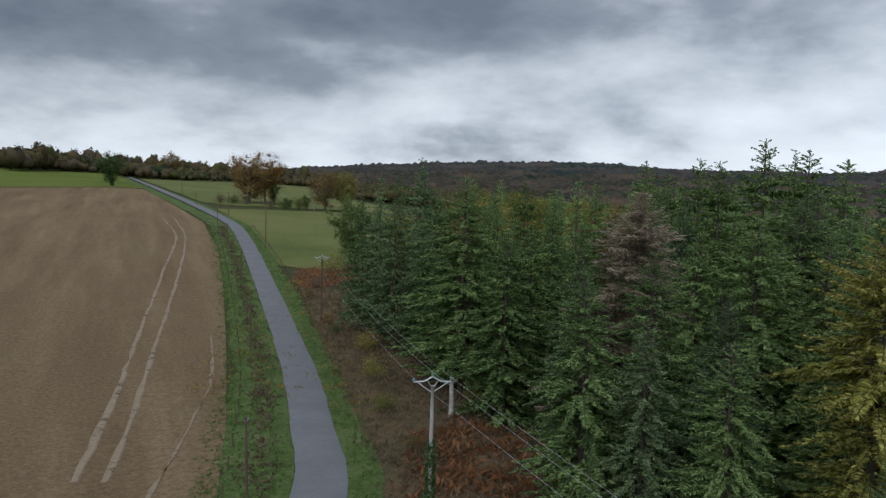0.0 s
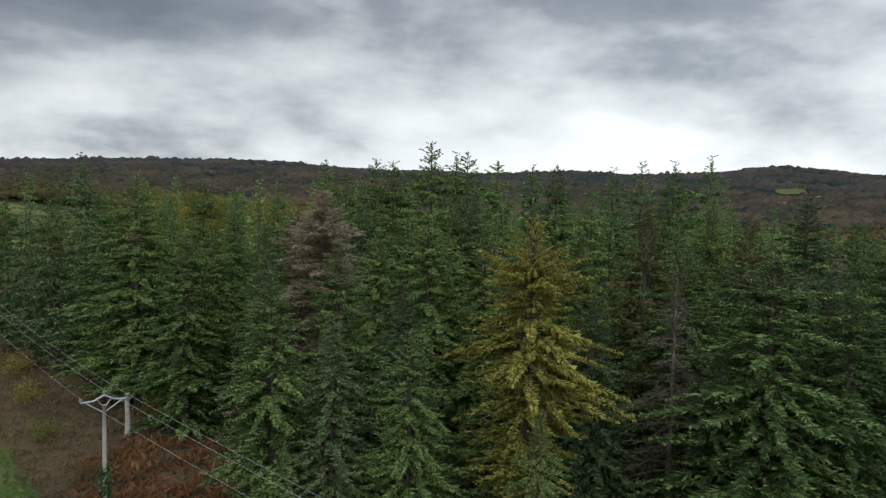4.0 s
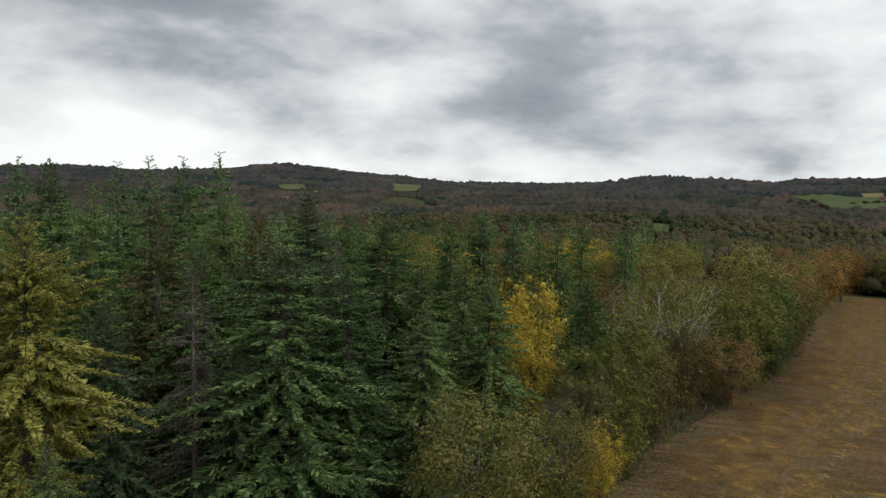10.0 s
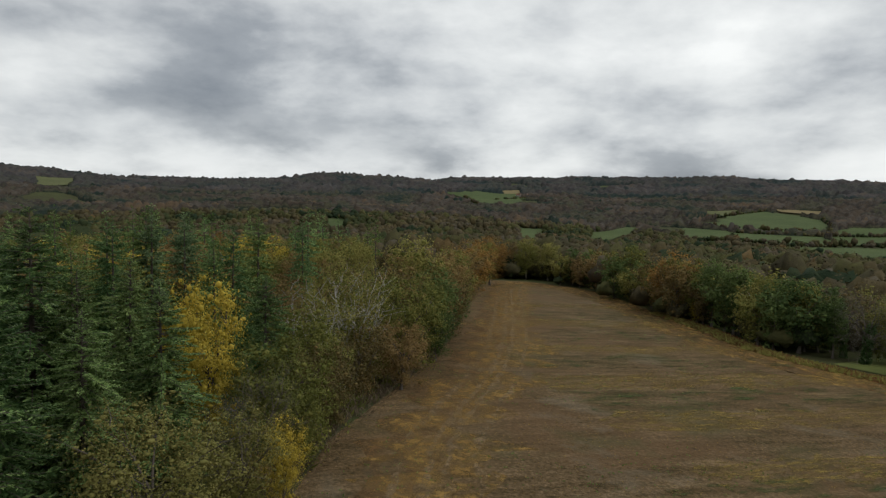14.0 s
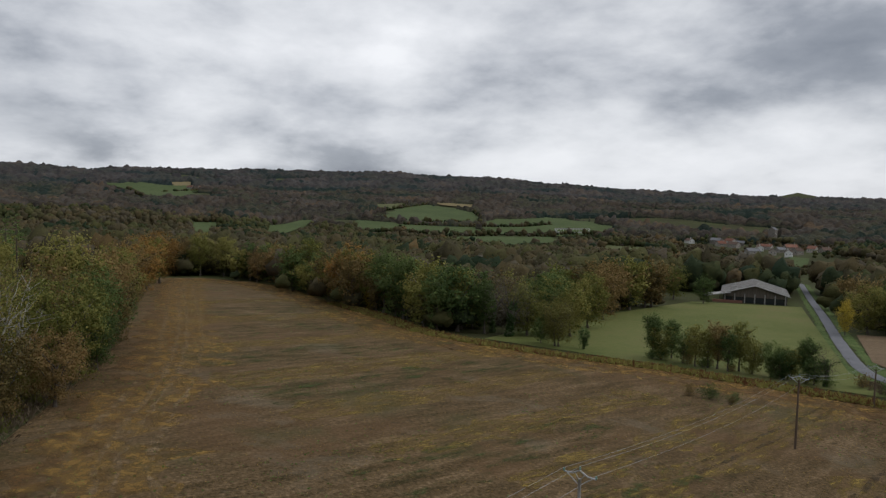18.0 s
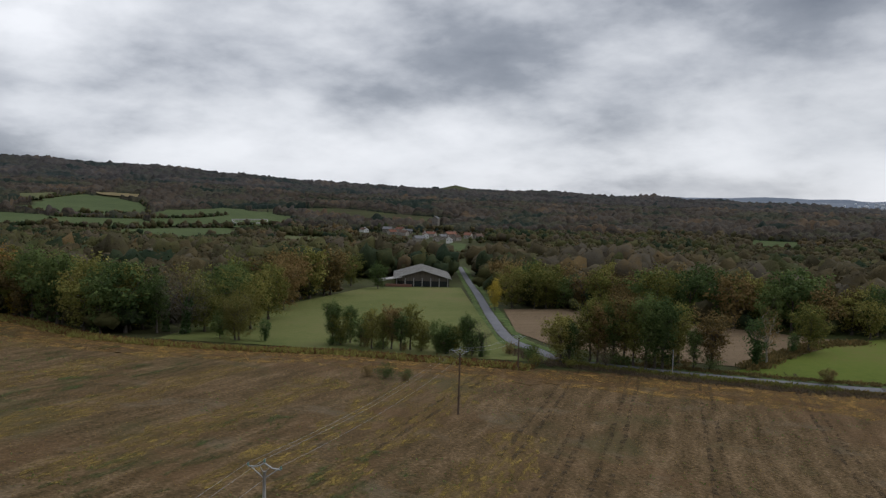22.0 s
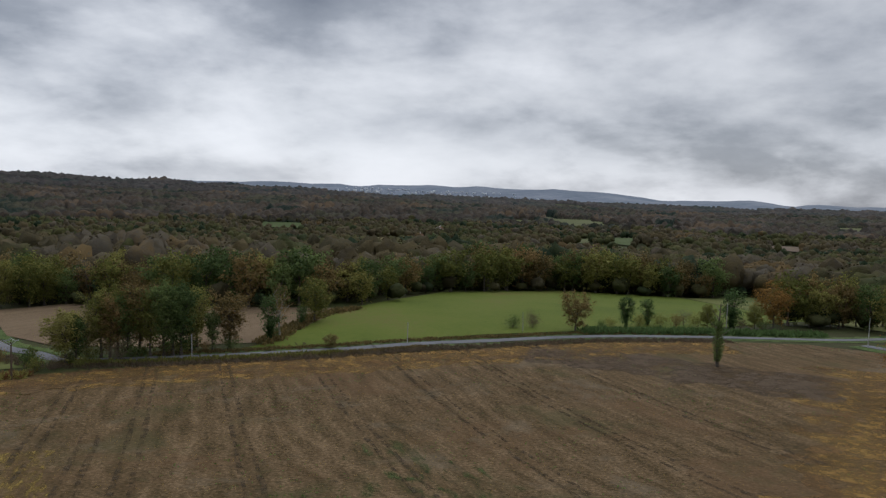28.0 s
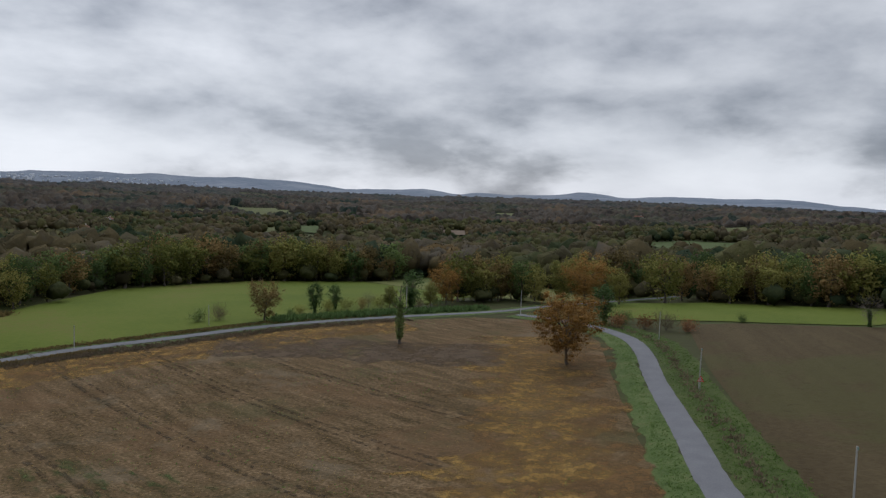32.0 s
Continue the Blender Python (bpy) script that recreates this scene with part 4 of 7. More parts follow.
LEAFY = {
    "olive": [leafy_meshes(41, 15, 5.2, M["olive"]), leafy_meshes(42, 15, 4.6, M["olive"], fork=0.22)],
    "green": [leafy_meshes(43, 15, 4.8, M["green"]), leafy_meshes(44, 15, 4.2, M["green"], ivy=True)],
    "russet": [leafy_meshes(45, 15, 5.4, M["russet"]), leafy_meshes(46, 15, 5.0, M["brownleaf"])],
    "brown": [leafy_meshes(47, 15, 5.2, M["brownleaf"]), leafy_meshes(48, 15, 4.6, M["brownleaf"], leaves=7000)],
    "gold": [leafy_meshes(49, 15, 4.2, M["gold"], leaves=13000, leaf=0.19), leafy_meshes(50, 15, 3.8, M["gold"], leaves=11000, leaf=0.2)],
    "bare": [leafy_meshes(51, 15, 4.6, M["twigs"], leaves=2400, twigs=True), leafy_meshes(52, 15, 4.2, M["twigs"], leaves=2200, twigs=True, ivy=True)],
    "ivy": [leafy_meshes(53, 12, 2.6, M["ivy"], leaves=2600, fork=0.12, ivy=True), leafy_meshes(54, 12, 2.2, M["ivy"], leaves=2200, fork=0.1, ivy=True)],
    "birch": [leafy_meshes(55, 15, 2.6, M["brownleaf"], leaves=2200, leaf=0.24, bark="birchbark", limbs=7, gaps=0.4, skirt=0.0, inner=0), leafy_meshes(56, 15, 2.4, M["olive"], leaves=2000, leaf=0.24, bark="birchbark", limbs=7, gaps=0.4, skirt=0.0, inner=0)],
    "wood": [leafy_meshes(71, 15, 4.8, M["olive"], leaves=1700, leaf=0.62, limbs=6, gaps=0.2), leafy_meshes(72, 15, 4.4, M["brownleaf"], leaves=1600, leaf=0.62, limbs=6, gaps=0.22),
             leafy_meshes(73, 15, 4.6, M["green"], leaves=1700, leaf=0.62, limbs=6, gaps=0.2), leafy_meshes(74, 15, 4.2, M["olive"], leaves=1500, leaf=0.62, limbs=6, gaps=0.25, fork=0.2)],
    "slim": [leafy_meshes(61, 15, 2.9, M["olive"], leaves=6500, leaf=0.28, fork=0.2, limbs=11, gaps=0.28, skirt=0.1), leafy_meshes(62, 15, 2.6, M["green"], leaves=6500, leaf=0.28, fork=0.2, limbs=11, gaps=0.28, skirt=0.1),
             leafy_meshes(63, 15, 2.8, M["brownleaf"], leaves=5800, leaf=0.28, fork=0.2, limbs=11, gaps=0.3, skirt=0.08)],
    "thin": [leafy_meshes(57, 12, 4.0, M["paleleaf"], leaves=13000, leaf=0.14, gaps=0.2, fork=0.12, limbs=13, inner=0.35), leafy_meshes(58, 12, 3.8, M["paleleaf"], leaves=13000, leaf=0.14, fork=0.12, limbs=13, inner=0.35)],
    "oak": [leafy_meshes(59, 15, 6.4, M["oakleaf"], leaves=17000, leaf=0.22, fork=0.2, limbs=15, gaps=0.12, clump=0.11, skirt=0.06)],
}
LEAFY_LABEL = {"wood": ("deciduous_tree", "olive brown tree at the edge of the valley wood"), "olive": ("deciduous_tree", "broad tree with olive green autumn leaves"), "green": ("deciduous_tree", "dense dark green broadleaved tree"), "russet": ("oak_tree", "oak with russet autumn leaves"),
               "brown": ("oak_tree", "oak with brown autumn leaves"), "gold": ("maple_tree", "tree with golden yellow autumn leaves"), "bare": ("bare_tree", "leafless tree with grey twigs"),
               "ivy": ("ivy_clad_tree", "dead trunk thickly clad in dark ivy"), "birch": ("birch_tree", "slender birch with pale trunk and few leaves"), "slim": ("hedgerow_tree", "slender hedgerow tree with open olive crown"), "thin": ("young_tree", "bushy young tree with sparse yellowish leaves"),
               "oak": ("oak_tree", "large lone oak with rusty orange leaves on the stubble")}
SIZE = {"ivy": 12.0, "thin": 12.0}


def tree(kind, x, y, height, broad=1.0, pick=None):
    k = LEAFY[kind]
    i = rng.randint(len(k)) if pick is None else pick
    name, label = LEAFY_LABEL[kind]
    return plant(name, k[i], SIZE.get(kind, 15.0), x, y, height, broad, rng.uniform(0, 6.28), label, "tree", "" if kind == "oak" else name.replace("_", " ") + "s")


SHRUB = {
    "green": [shrub_meshes(61, 3, 2.2, M["green"], 900), shrub_meshes(62, 3, 2.4, M["olive"], 900)],
    "brown": [shrub_meshes(63, 3, 2.2, M["dryweed"], 900, twigs=True), shrub_meshes(64, 3, 2.2, M["brownleaf"], 700)],
    "red": [shrub_meshes(65, 3, 2.4, M["bracken"], 900)],
}
SHRUB_LABEL = {"green": "dark green leafy shrub thicket", "brown": "leafless brown thicket of thin stems", "red": "rusty red-brown bush beside the lane"}


def shrub(kind, x, y, height, broad=1.0):
    k = SHRUB[kind]
    return plant("shrub", k[rng.randint(len(k))], 3.0, x, y, height, broad, rng.uniform(0, 6.28), SHRUB_LABEL[kind], "shrub", "shrubs")


# ---- woods out to the hills ----
def inside(poly, x, y):
    """Which points lie within a polygon."""
    p = np.array(poly, float)
    hit = np.zeros(len(x), bool)
    for (x0, y0), (x1, y1) in zip(p, np.roll(p, -1, axis=0)):
        c = (y0 > y) != (y1 > y)
        hit ^= c & (x < (x1 - x0) * (y - y0) / (y1 - y0 + 1e-12) + x0)
    return hit


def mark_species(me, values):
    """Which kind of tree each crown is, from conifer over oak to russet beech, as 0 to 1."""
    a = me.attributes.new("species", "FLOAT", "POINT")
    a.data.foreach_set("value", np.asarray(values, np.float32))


def crowns(name, x, y, size, mat, label, leaf_n, leaf_s, seed, squat=1.0, clumps=7, stems=0, wide=1.0, species=None):
    """Many crowns as one mesh: leaves gathered in clumps round each crown's heart, over bare stems."""
    rnd = np.random.RandomState(seed)
    n = len(x)
    tall = size * rnd.uniform(0.75, 1.25, n) * squat
    rad = size * rnd.uniform(0.36, 0.52, n) * wide
    ground = rise(x, y)
    c = rnd.randn(n, clumps, 3)
    c /= np.linalg.norm(c, axis=2)[..., None]
    c[..., 2] = np.where(c[..., 2] < -0.4, -c[..., 2], c[..., 2])
    c *= rnd.uniform(0.35, 0.85, (n, clumps, 1))
    i = np.repeat(np.arange(n), leaf_n)
    m = len(i)
    heart = c[i, rnd.randint(0, clumps, m)]
    bud = rnd.randn(m, 3)
    bud /= np.linalg.norm(bud, axis=1)[:, None]
    d = heart + bud * rnd.uniform(0.1, 0.42, (m, 1))
    face = d + bud * 0.6 + rnd.randn(m, 3) * 0.65
    p = np.column_stack([x[i] + d[:, 0] * rad[i], y[i] + d[:, 1] * rad[i], ground[i] + tall[i] * np.maximum(0.06, 0.58 + 0.42 * d[:, 2])])
    # each spray lies along the face of its clump
    run = np.cross(face, rnd.randn(m, 3))
    run /= np.linalg.norm(run, axis=1)[:, None] + 1e-9
    size_of = rnd.uniform(0.6, 1.4, m) * leaf_s
    v, f = blades(p - run * (size_of * 0.5)[:, None], run, size_of, size_of * rnd.uniform(0.45, 0.65, m), face)
    # soft rounded shading: leaves face out from the crown
    soft = d + bud * 0.3 + np.array([0, 0, 0.5])
    soft /= np.linalg.norm(soft, axis=1)[:, None]
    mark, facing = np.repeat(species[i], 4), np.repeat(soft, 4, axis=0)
    # the dense inside of each crown: a lumpy mass of foliage behind the sprays
    ball, tris = globe()
    k = len(ball)
    lump = rnd.uniform(0.66, 1.0, (n, k, 1)) * (1 + 0.22 * np.sin(ball @ np.array([3.1, 4.3, 2.2]) + rnd.rand(n, 1) * 6.28))[..., None]
    h = ball[None] * lump
    hv = np.stack([x[:, None] + h[..., 0] * rad[:, None], y[:, None] + h[..., 1] * rad[:, None], ground[:, None] + tall[:, None] * np.maximum(0.04, 0.55 + 0.43 * h[..., 2])], -1).reshape(-1, 3)
    hf = (tris[None] + (np.arange(n) * k)[:, None, None]).reshape(-1, 3)
    heart_mesh = fast_mesh(name + "_hearts", hv, hf, mat, True)
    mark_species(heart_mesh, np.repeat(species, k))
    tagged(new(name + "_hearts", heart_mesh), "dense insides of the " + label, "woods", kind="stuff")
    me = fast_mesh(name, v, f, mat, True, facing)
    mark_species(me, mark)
    tagged(new(name, me), label, "woods", kind="stuff")
    if stems:
        i = np.repeat(np.arange(n), stems)
        m = len(i)
        p = np.column_stack([x[i] + rnd.randn(m) * 0.15, y[i] + rnd.randn(m) * 0.15, ground[i] - 0.1])
        lean = np.column_stack([rnd.randn(m) * 0.12, rnd.randn(m) * 0.12, np.ones(m)])
        v, f = blades(p, lean, tall[i] * rnd.uniform(0.6, 0.85, m), np.full(m, 0.22), rnd.randn(m, 3))
        tagged(new(name + "_stems", fast_mesh(name + "_stems", v, f, M["bark"])), "stems of the " + label, "trunks", kind="stuff")


def scatter(seed, r0, r1, a0, a1, gap):
    """Points at an uneven spacing over a ring sector; angles clockwise from north."""
    rnd = np.random.RandomState(seed)
    n = int(math.pi * (r1 * r1 - r0 * r0) * (a1 - a0) / 360 / (gap * gap))
    r = np.sqrt(rnd.uniform(r0 * r0, r1 * r1, n))
    a = np.radians(rnd.uniform(a0, a1, n))
    return r * np.sin(a), r * np.cos(a)
CLEAR = (
    ("grass", "green hillside pasture across the valley", ((1149, -373), (1373, -506), (1455, -604), (1263, -617), (1122, -564), (1036, -516), (1058, -440), (1088, -397))),
    ("dullgrass", "narrow pale field above the pastures", ((1457, -482), (1483, -565), (1386, -517), (1305, -439))),
    ("track", "narrow straw-coloured field above the pastures", ((1490, -619), (1420, -693), (1362, -659), (1429, -619))),
    ("grass", "green pasture behind a hedge", ((1102, -328), (1057, -385), (922, -333), (926, -282))),
    ("grass", "long green pasture below a hedge", ((1018, -380), (976, -477), (920, -469), (859, -433), (896, -342))),
    ("grass", "wide green pasture beside the walled plot", ((976, -491), (1143, -603), (1151, -714), (1031, -733), (920, -695), (846, -634), (838, -530), (867, -445))),
    ("grass", "green valley field", ((938, -71), (953, -101), (849, -90), (834, -63))),
    ("grass", "green valley field between woods", ((978, -170), (1063, -246), (992, -226), (876, -169), (894, -152))),
    ("grass", "green field with single trees", ((830, -360), (822, -519), (755, -495), (710, -389), (744, -385))),
    ("dullgrass", "pale strip of grass in the valley", ((535, -254), (537, -297), (487, -267), (485, -237))),
    ("dullgrass", "green strip below the walled plot", ((701, -513), (668, -556), (620, -512), (636, -469))),
    ("grass", "small green by the village", ((518, -608), (496, -609), (441, -539), (451, -532))),
    ("grass", "green strip behind the trees", ((305, -557), (278, -571), (257, -526), (276, -509))),
    ("track", "yellow stubble patch among woods", ((137, -790), (92, -768), (84, -717), (112, -680))),
    ("grass", "small green field below a white house", ((40, -572), (24, -598), (20, -472), (30, -459))),
    ("dullgrass", "light field among woods", ((-43, -1128), (-76, -1136), (-69, -1084), (-44, -1076))),
    ("dullgrass", "light field on the low ridge", ((-114, -1200), (-185, -1258), (-159, -1124), (-110, -1112))),
    ("grass", "dull green clearing in the woods", ((309, -959), (250, -965), (236, -899), (275, -891))),
    ("grass", "green strip behind the trees", ((109, -400), (90, -402), (80, -352), (92, -344))),
    ("dullgrass", "small light field by a house", ((-110, -865), (-124, -854), (-113, -789), (-103, -791))),
    ("grass", "bright green field beyond the woods", ((-461, -604), (-515, -614), (-526, -552), (-453, -458), (-400, -424), (-370, -471))),
    ("dullgrass", "pale field by distant houses", ((-712, -777), (-768, -788), (-716, -725), (-657, -707))),
    ("dullgrass", "pale clearing on the far slope", ((-571, -1213), (-606, -1193), (-555, -1081), (-528, -1099))),
    ("grass", "green field among woods", ((-156, -889), (-182, -893), (-153, -762), (-138, -777))),
    ("dullgrass", "light clearing on the low ridge", ((-112, -1168), (-191, -1198), (-178, -1087), (-111, -1068))),
    ("plough", "brown field among woods", ((-332, -854), (-363, -844), (-325, -764), (-304, -773))),
    ("plough", "pale brown field beyond the green one", ((-549, -536), (-562, -525), (-484, -451), (-475, -458))),
    ("grass", "green fields on the far slope", ((1867, 58), (1922, 8), (1833, -132), (1738, -145), (1456, -94), (1597, -24), (1770, 7))),
    ("track", "straw-coloured field on the far slope", ((1913, -94), (1942, -146), (1845, -135), (1832, -97))),
    ("grass", "small green field in the valley", ((953, -70), (978, -105), (876, -94), (857, -64))),
    ("grass", "green valley field between woods", ((973, -177), (1071, -237), (1068, -254), (972, -219), (914, -173))),
    ("dullgrass", "pale clearing on the wooded hill", ((1752, 1068), (1796, 994), (1627, 916), (1568, 953))),
    ("dullgrass", "pale clearing on the wooded hill", ((1437, 1214), (1499, 1183), (1418, 1110), (1358, 1138))),
    ("grass", "dark green field among woods", ((952, 188), (957, 161), (869, 147), (877, 171))),
)


def distance_to(line, x, y):
    d = np.full(len(x), 1e9)
    for px, py in line:
        d = np.minimum(d, np.hypot(x - px, y - py))
    return d


FAR_FIELDS = [ring for _, _, ring in CLEAR]
for stuff_mat, stuff_label, ring in CLEAR:
    field("far_field", ring, M["far_" + stuff_mat], 0.12, stuff_label, step=30.0, ragged=0.3)
ROADS = (smooth_line(LANE, 6.0), smooth_line(CROSS, 6.0))
YARDS = (((195, -205), (255, -175), (275, -245), (225, -285)),)
VILLAGE = ((675, -673), (656, -675), (673, -703), (612, -670), (622, -692), (560, -632), (582, -668), (531, -622), (572, -707), (566, -720), (576, -620), (723, -667), (691, -705), (640, -700), (700, -690), (728, -820), (600, -705), (548, -655), (363, -431), (384, -486), (391, -503))


def woods_mask(x, y, keep):
    a, r = np.degrees(np.arctan2(x, y)) % 360, np.hypot(x, y)
    ok = keep(a, r)
    for f in FIELDS:
        ok &= ~inside(f, x, y)
    for f in YARDS:
        ok &= ~inside(f, x, y)
    for hx, hy in VILLAGE:
        # gardens, and the view to them down the valley
        back = ((x - hx) * hx + (y - hy) * hy) / math.hypot(hx, hy)
        side = ((x - hx) * hy - (y - hy) * hx) / math.hypot(hx, hy)
        ok &= ~((np.abs(side) < 10) & (back < 14) & (back > -70))
    near = r < 700
    for line in ROADS:
        d = np.full(len(x), 1e9)
        d[near] = distance_to(line, x[near], y[near])
        ok &= d > 8
    return ok


def open_ground(x, y):
    """Long stretches of grass between the woods of the valley."""
    return np.array([noise.noise(Vector((p * 0.0042, q * 0.0042, 4.0))) for p, q in zip(x, y)])


def near_zone(a, r):
    return ((a > 250) & (r > 900)) | ((a > 56) & (a < 70) & (r > 235)) | ((a >= 70) & (a < 97) & (r > 335)) | ((a >= 97) & (a < 117) & (r > 178)) | ((a >= 117) & (a < 128) & (r > 200)) | ((a >= 128) & (a < 175) & (r > 196)) | ((a >= 175) & (a < 250) & (r > 225))


def far_zone(a, r):
    return ((a > 250) & (r > 640)) | ((a > 40) & (a < 250)) | ((a <= 40) & (r > 700))


def patches(x, y, size, seed):
    """Soft patches over the land, about 0 to 1."""
    return np.array([0.5 + 0.75 * noise.noise(Vector((p / size, q / size, seed))) for p, q in zip(x, y)])


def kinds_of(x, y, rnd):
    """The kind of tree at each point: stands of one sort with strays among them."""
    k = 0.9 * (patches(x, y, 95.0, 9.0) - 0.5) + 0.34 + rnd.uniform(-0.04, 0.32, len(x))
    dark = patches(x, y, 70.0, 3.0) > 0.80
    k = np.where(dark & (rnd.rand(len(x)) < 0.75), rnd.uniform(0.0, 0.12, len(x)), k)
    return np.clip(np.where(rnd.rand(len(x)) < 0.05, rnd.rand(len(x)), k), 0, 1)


def clears_view(x, y, size, rnd):
    """Tall trees that would hide a field behind them were felled; a few are left for its hedge."""
    block = np.zeros(len(x), bool)
    z = rise(x, y) + size * 0.9
    for ring in FAR_FIELDS:
        c = np.mean(ring, axis=0)
        near = np.flatnonzero(np.hypot(x - c[0], y - c[1]) < 480)
        for s in (1.03, 1.06, 1.10, 1.14, 1.19, 1.25, 1.31):
            fx, fy = x[near] * s, y[near] * s
            hid = inside(ring, fx, fy) & (z[near] > CAM_Z + (rise(fx, fy) - CAM_Z) / s)
            block[near[hid]] = True
    return ~block | (rnd.rand(len(x)) < 0.03)


def stand(name, r0, r1, gap, leaf_n, leaf_s, low, high, seed, label, singles=0, clumps=9):
    """A wood of separate crowns; the first ones, along its near edge, are whole trees."""
    rnd = np.random.RandomState(seed)
    g = np.arange(-r1, r1 + gap, gap)
    X, Y = np.meshgrid(g, g)
    x, y = X.ravel() + rnd.uniform(-0.42, 0.42, X.size) * gap, Y.ravel() + rnd.uniform(-0.42, 0.42, X.size) * gap
    r, a = np.hypot(x, y), np.degrees(np.arctan2(x, y)) % 360
    ok = (r >= r0) & (r < r1) & ((a < 242) | (a > 318))
    x, y = x[ok], y[ok]
    ok = woods_mask(x, y, (near_zone if r1 < 460 else far_zone))
    x, y = x[ok], y[ok]
    size = low + (high - low) * np.clip(0.55 * patches(x, y, 90.0, 6.0) + rnd.uniform(-0.1, 0.6, len(x)), 0, 1)
    # orchards and low growth on the slope below the village
    r, a = np.hypot(x, y), np.degrees(np.arctan2(x, y)) % 360
    size = np.where((a > 131.5) & (a < 142.5) & (r > 470) & (r < 1000), size * 0.5, size)
    ok = clears_view(x, y, size, rnd)
    if r1 > 460:
        ok &= (open_ground(x, y) < 0.34) | (rnd.rand(len(x)) < 0.12)
    x, y, size = x[ok], y[ok], size[ok]
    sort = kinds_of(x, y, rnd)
    r, b = np.hypot(x, y), np.degrees(np.arctan2(x, y)) // 1.4
    first = {}
    for q, d in zip(b, r):
        first[q] = min(d, first.get(q, 1e9))
    depth = r - np.array([first[q] for q in b])
    order = np.argsort(np.where(depth < 16, r, r + 1e4))
    edge, rest = order[:singles], order[singles:]
    if singles:
        # thicket under the edge
        k = np.flatnonzero(depth < 30)
        crowns("wood_edge_thicket", x[k] + rnd.randn(len(k)) * 3, y[k] + rnd.randn(len(k)) * 3, rnd.uniform(4, 8, len(k)), M["woodleaf"], "low thicket under the edge of the woods", 70, 0.9, seed + 50, wide=1.2, species=rnd.uniform(0.05, 0.6, len(k)))
    for k in edge:
        plant("edge_tree", LEAFY["wood"][rnd.randint(4)], 15.0, float(x[k]), float(y[k]), float(size[k]) * 1.05, rnd.uniform(0.85, 1.2), rnd.uniform(0, 6.28), LEAFY_LABEL["wood"][1], "tree", "edge trees of the woods")
    crowns(name, x[rest], y[rest], size[rest], M["woodleaf"], label, leaf_n, leaf_s, seed, clumps=clumps, stems=2 if r1 < 460 else 0, species=sort[rest])


def bumps(x, y, cell, r0, r1, h0, h1, seed, thin=0.0):
    """Upper face of a stand of rounded crowns, one to a cell, and each crown's kind; thin leaves some cells empty."""
    rnd = np.random.RandomState(seed)
    t = rnd.rand(6, 256, 256)
    i, j = np.floor(x / cell).astype(int), np.floor(y / cell).astype(int)
    z, kind = np.zeros(len(x)), np.zeros(len(x))
    for p in (-1, 0, 1):
        for q in (-1, 0, 1):
            u, v = (i + p) % 256, (j + q) % 256
            d = np.hypot(x - (i + p + t[0, u, v]) * cell, y - (j + q + t[1, u, v]) * cell) / (r0 + (r1 - r0) * t[2, u, v])
            h = (h0 + (h1 - h0) * t[3, u, v]) * (0.2 + 0.8 * np.sqrt(np.clip(1 - d * d, 0, 1)))
            h = np.where((d < 1) & (t[4, u, v] > thin), h, 0)
            kind = np.where(h > z, t[5, u, v], kind)
            z = np.maximum(z, h)
    return z, kind


def canopy(name, r0, r1, least, zone, open_to, mat, label, cell, low, high, seed, west=-16):
    """The closed top of a far wood, as one sheet of crowns that stays off the fields."""
    rnd = np.random.RandomState(seed)
    rr = [r0]
    while rr[-1] < r1:
        rr.append(rr[-1] + max(least, rr[-1] * 0.0055))
    aa = np.radians(np.arange(west, 242, 0.11))
    R, A = np.meshgrid(rr, aa, indexing="ij")
    x, y = (R * np.sin(A)).ravel(), (R * np.cos(A)).ravel()
    on = woods_mask(x, y, zone)
    # whole blocks of the mesh make way for a field behind them
    for ring in FAR_FIELDS:
        for s in (1.018, 1.034):
            on &= ~inside(ring, x * s, y * s)
    on[on] &= open_ground(x[on], y[on]) < open_to
    n, m = R.shape
    # no open rims: the sheet comes down to the ground all round
    grid = on.reshape(n, m)
    grid[0], grid[-1], grid[:, 0], grid[:, -1] = False, False, False, False
    tall, kind = np.zeros(len(x)), np.zeros(len(x))
    z1, k1 = bumps(x[on], y[on], cell, cell * 0.45, cell * 0.95, low, high, seed, 0.10)
    z2, k2 = bumps(x[on], y[on], cell * 1.7, cell * 0.5, cell * 1.1, low, high * 1.25, seed + 2, 0.45)
    stands = patches(x[on], y[on], 120.0, 9.0)
    tall[on] = np.maximum(z1, z2) * (0.7 + 0.5 * stands) + bumps(x[on], y[on], cell * 0.36, cell * 0.17, cell * 0.28, 0.4, 1.3, seed + 1)[0]
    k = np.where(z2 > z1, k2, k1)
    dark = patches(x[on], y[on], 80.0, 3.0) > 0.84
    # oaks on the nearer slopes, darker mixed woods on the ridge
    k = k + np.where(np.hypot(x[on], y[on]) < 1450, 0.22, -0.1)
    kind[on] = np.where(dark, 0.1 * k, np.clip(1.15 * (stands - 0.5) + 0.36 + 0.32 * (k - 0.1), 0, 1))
    z = rise(x, y) + np.where(on, tall, -1.5)
    i = np.arange(n * m).reshape(n, m)
    f = np.stack([i[:-1, :-1], i[:-1, 1:], i[1:, 1:], i[1:, :-1]], -1).reshape(-1, 4)
    keep = on[f].any(axis=1)
    me = fast_mesh(name, np.column_stack([x, y, z]), f[keep], mat, True)
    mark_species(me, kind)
    tagged(new(name, me), label, "woods", kind="stuff")


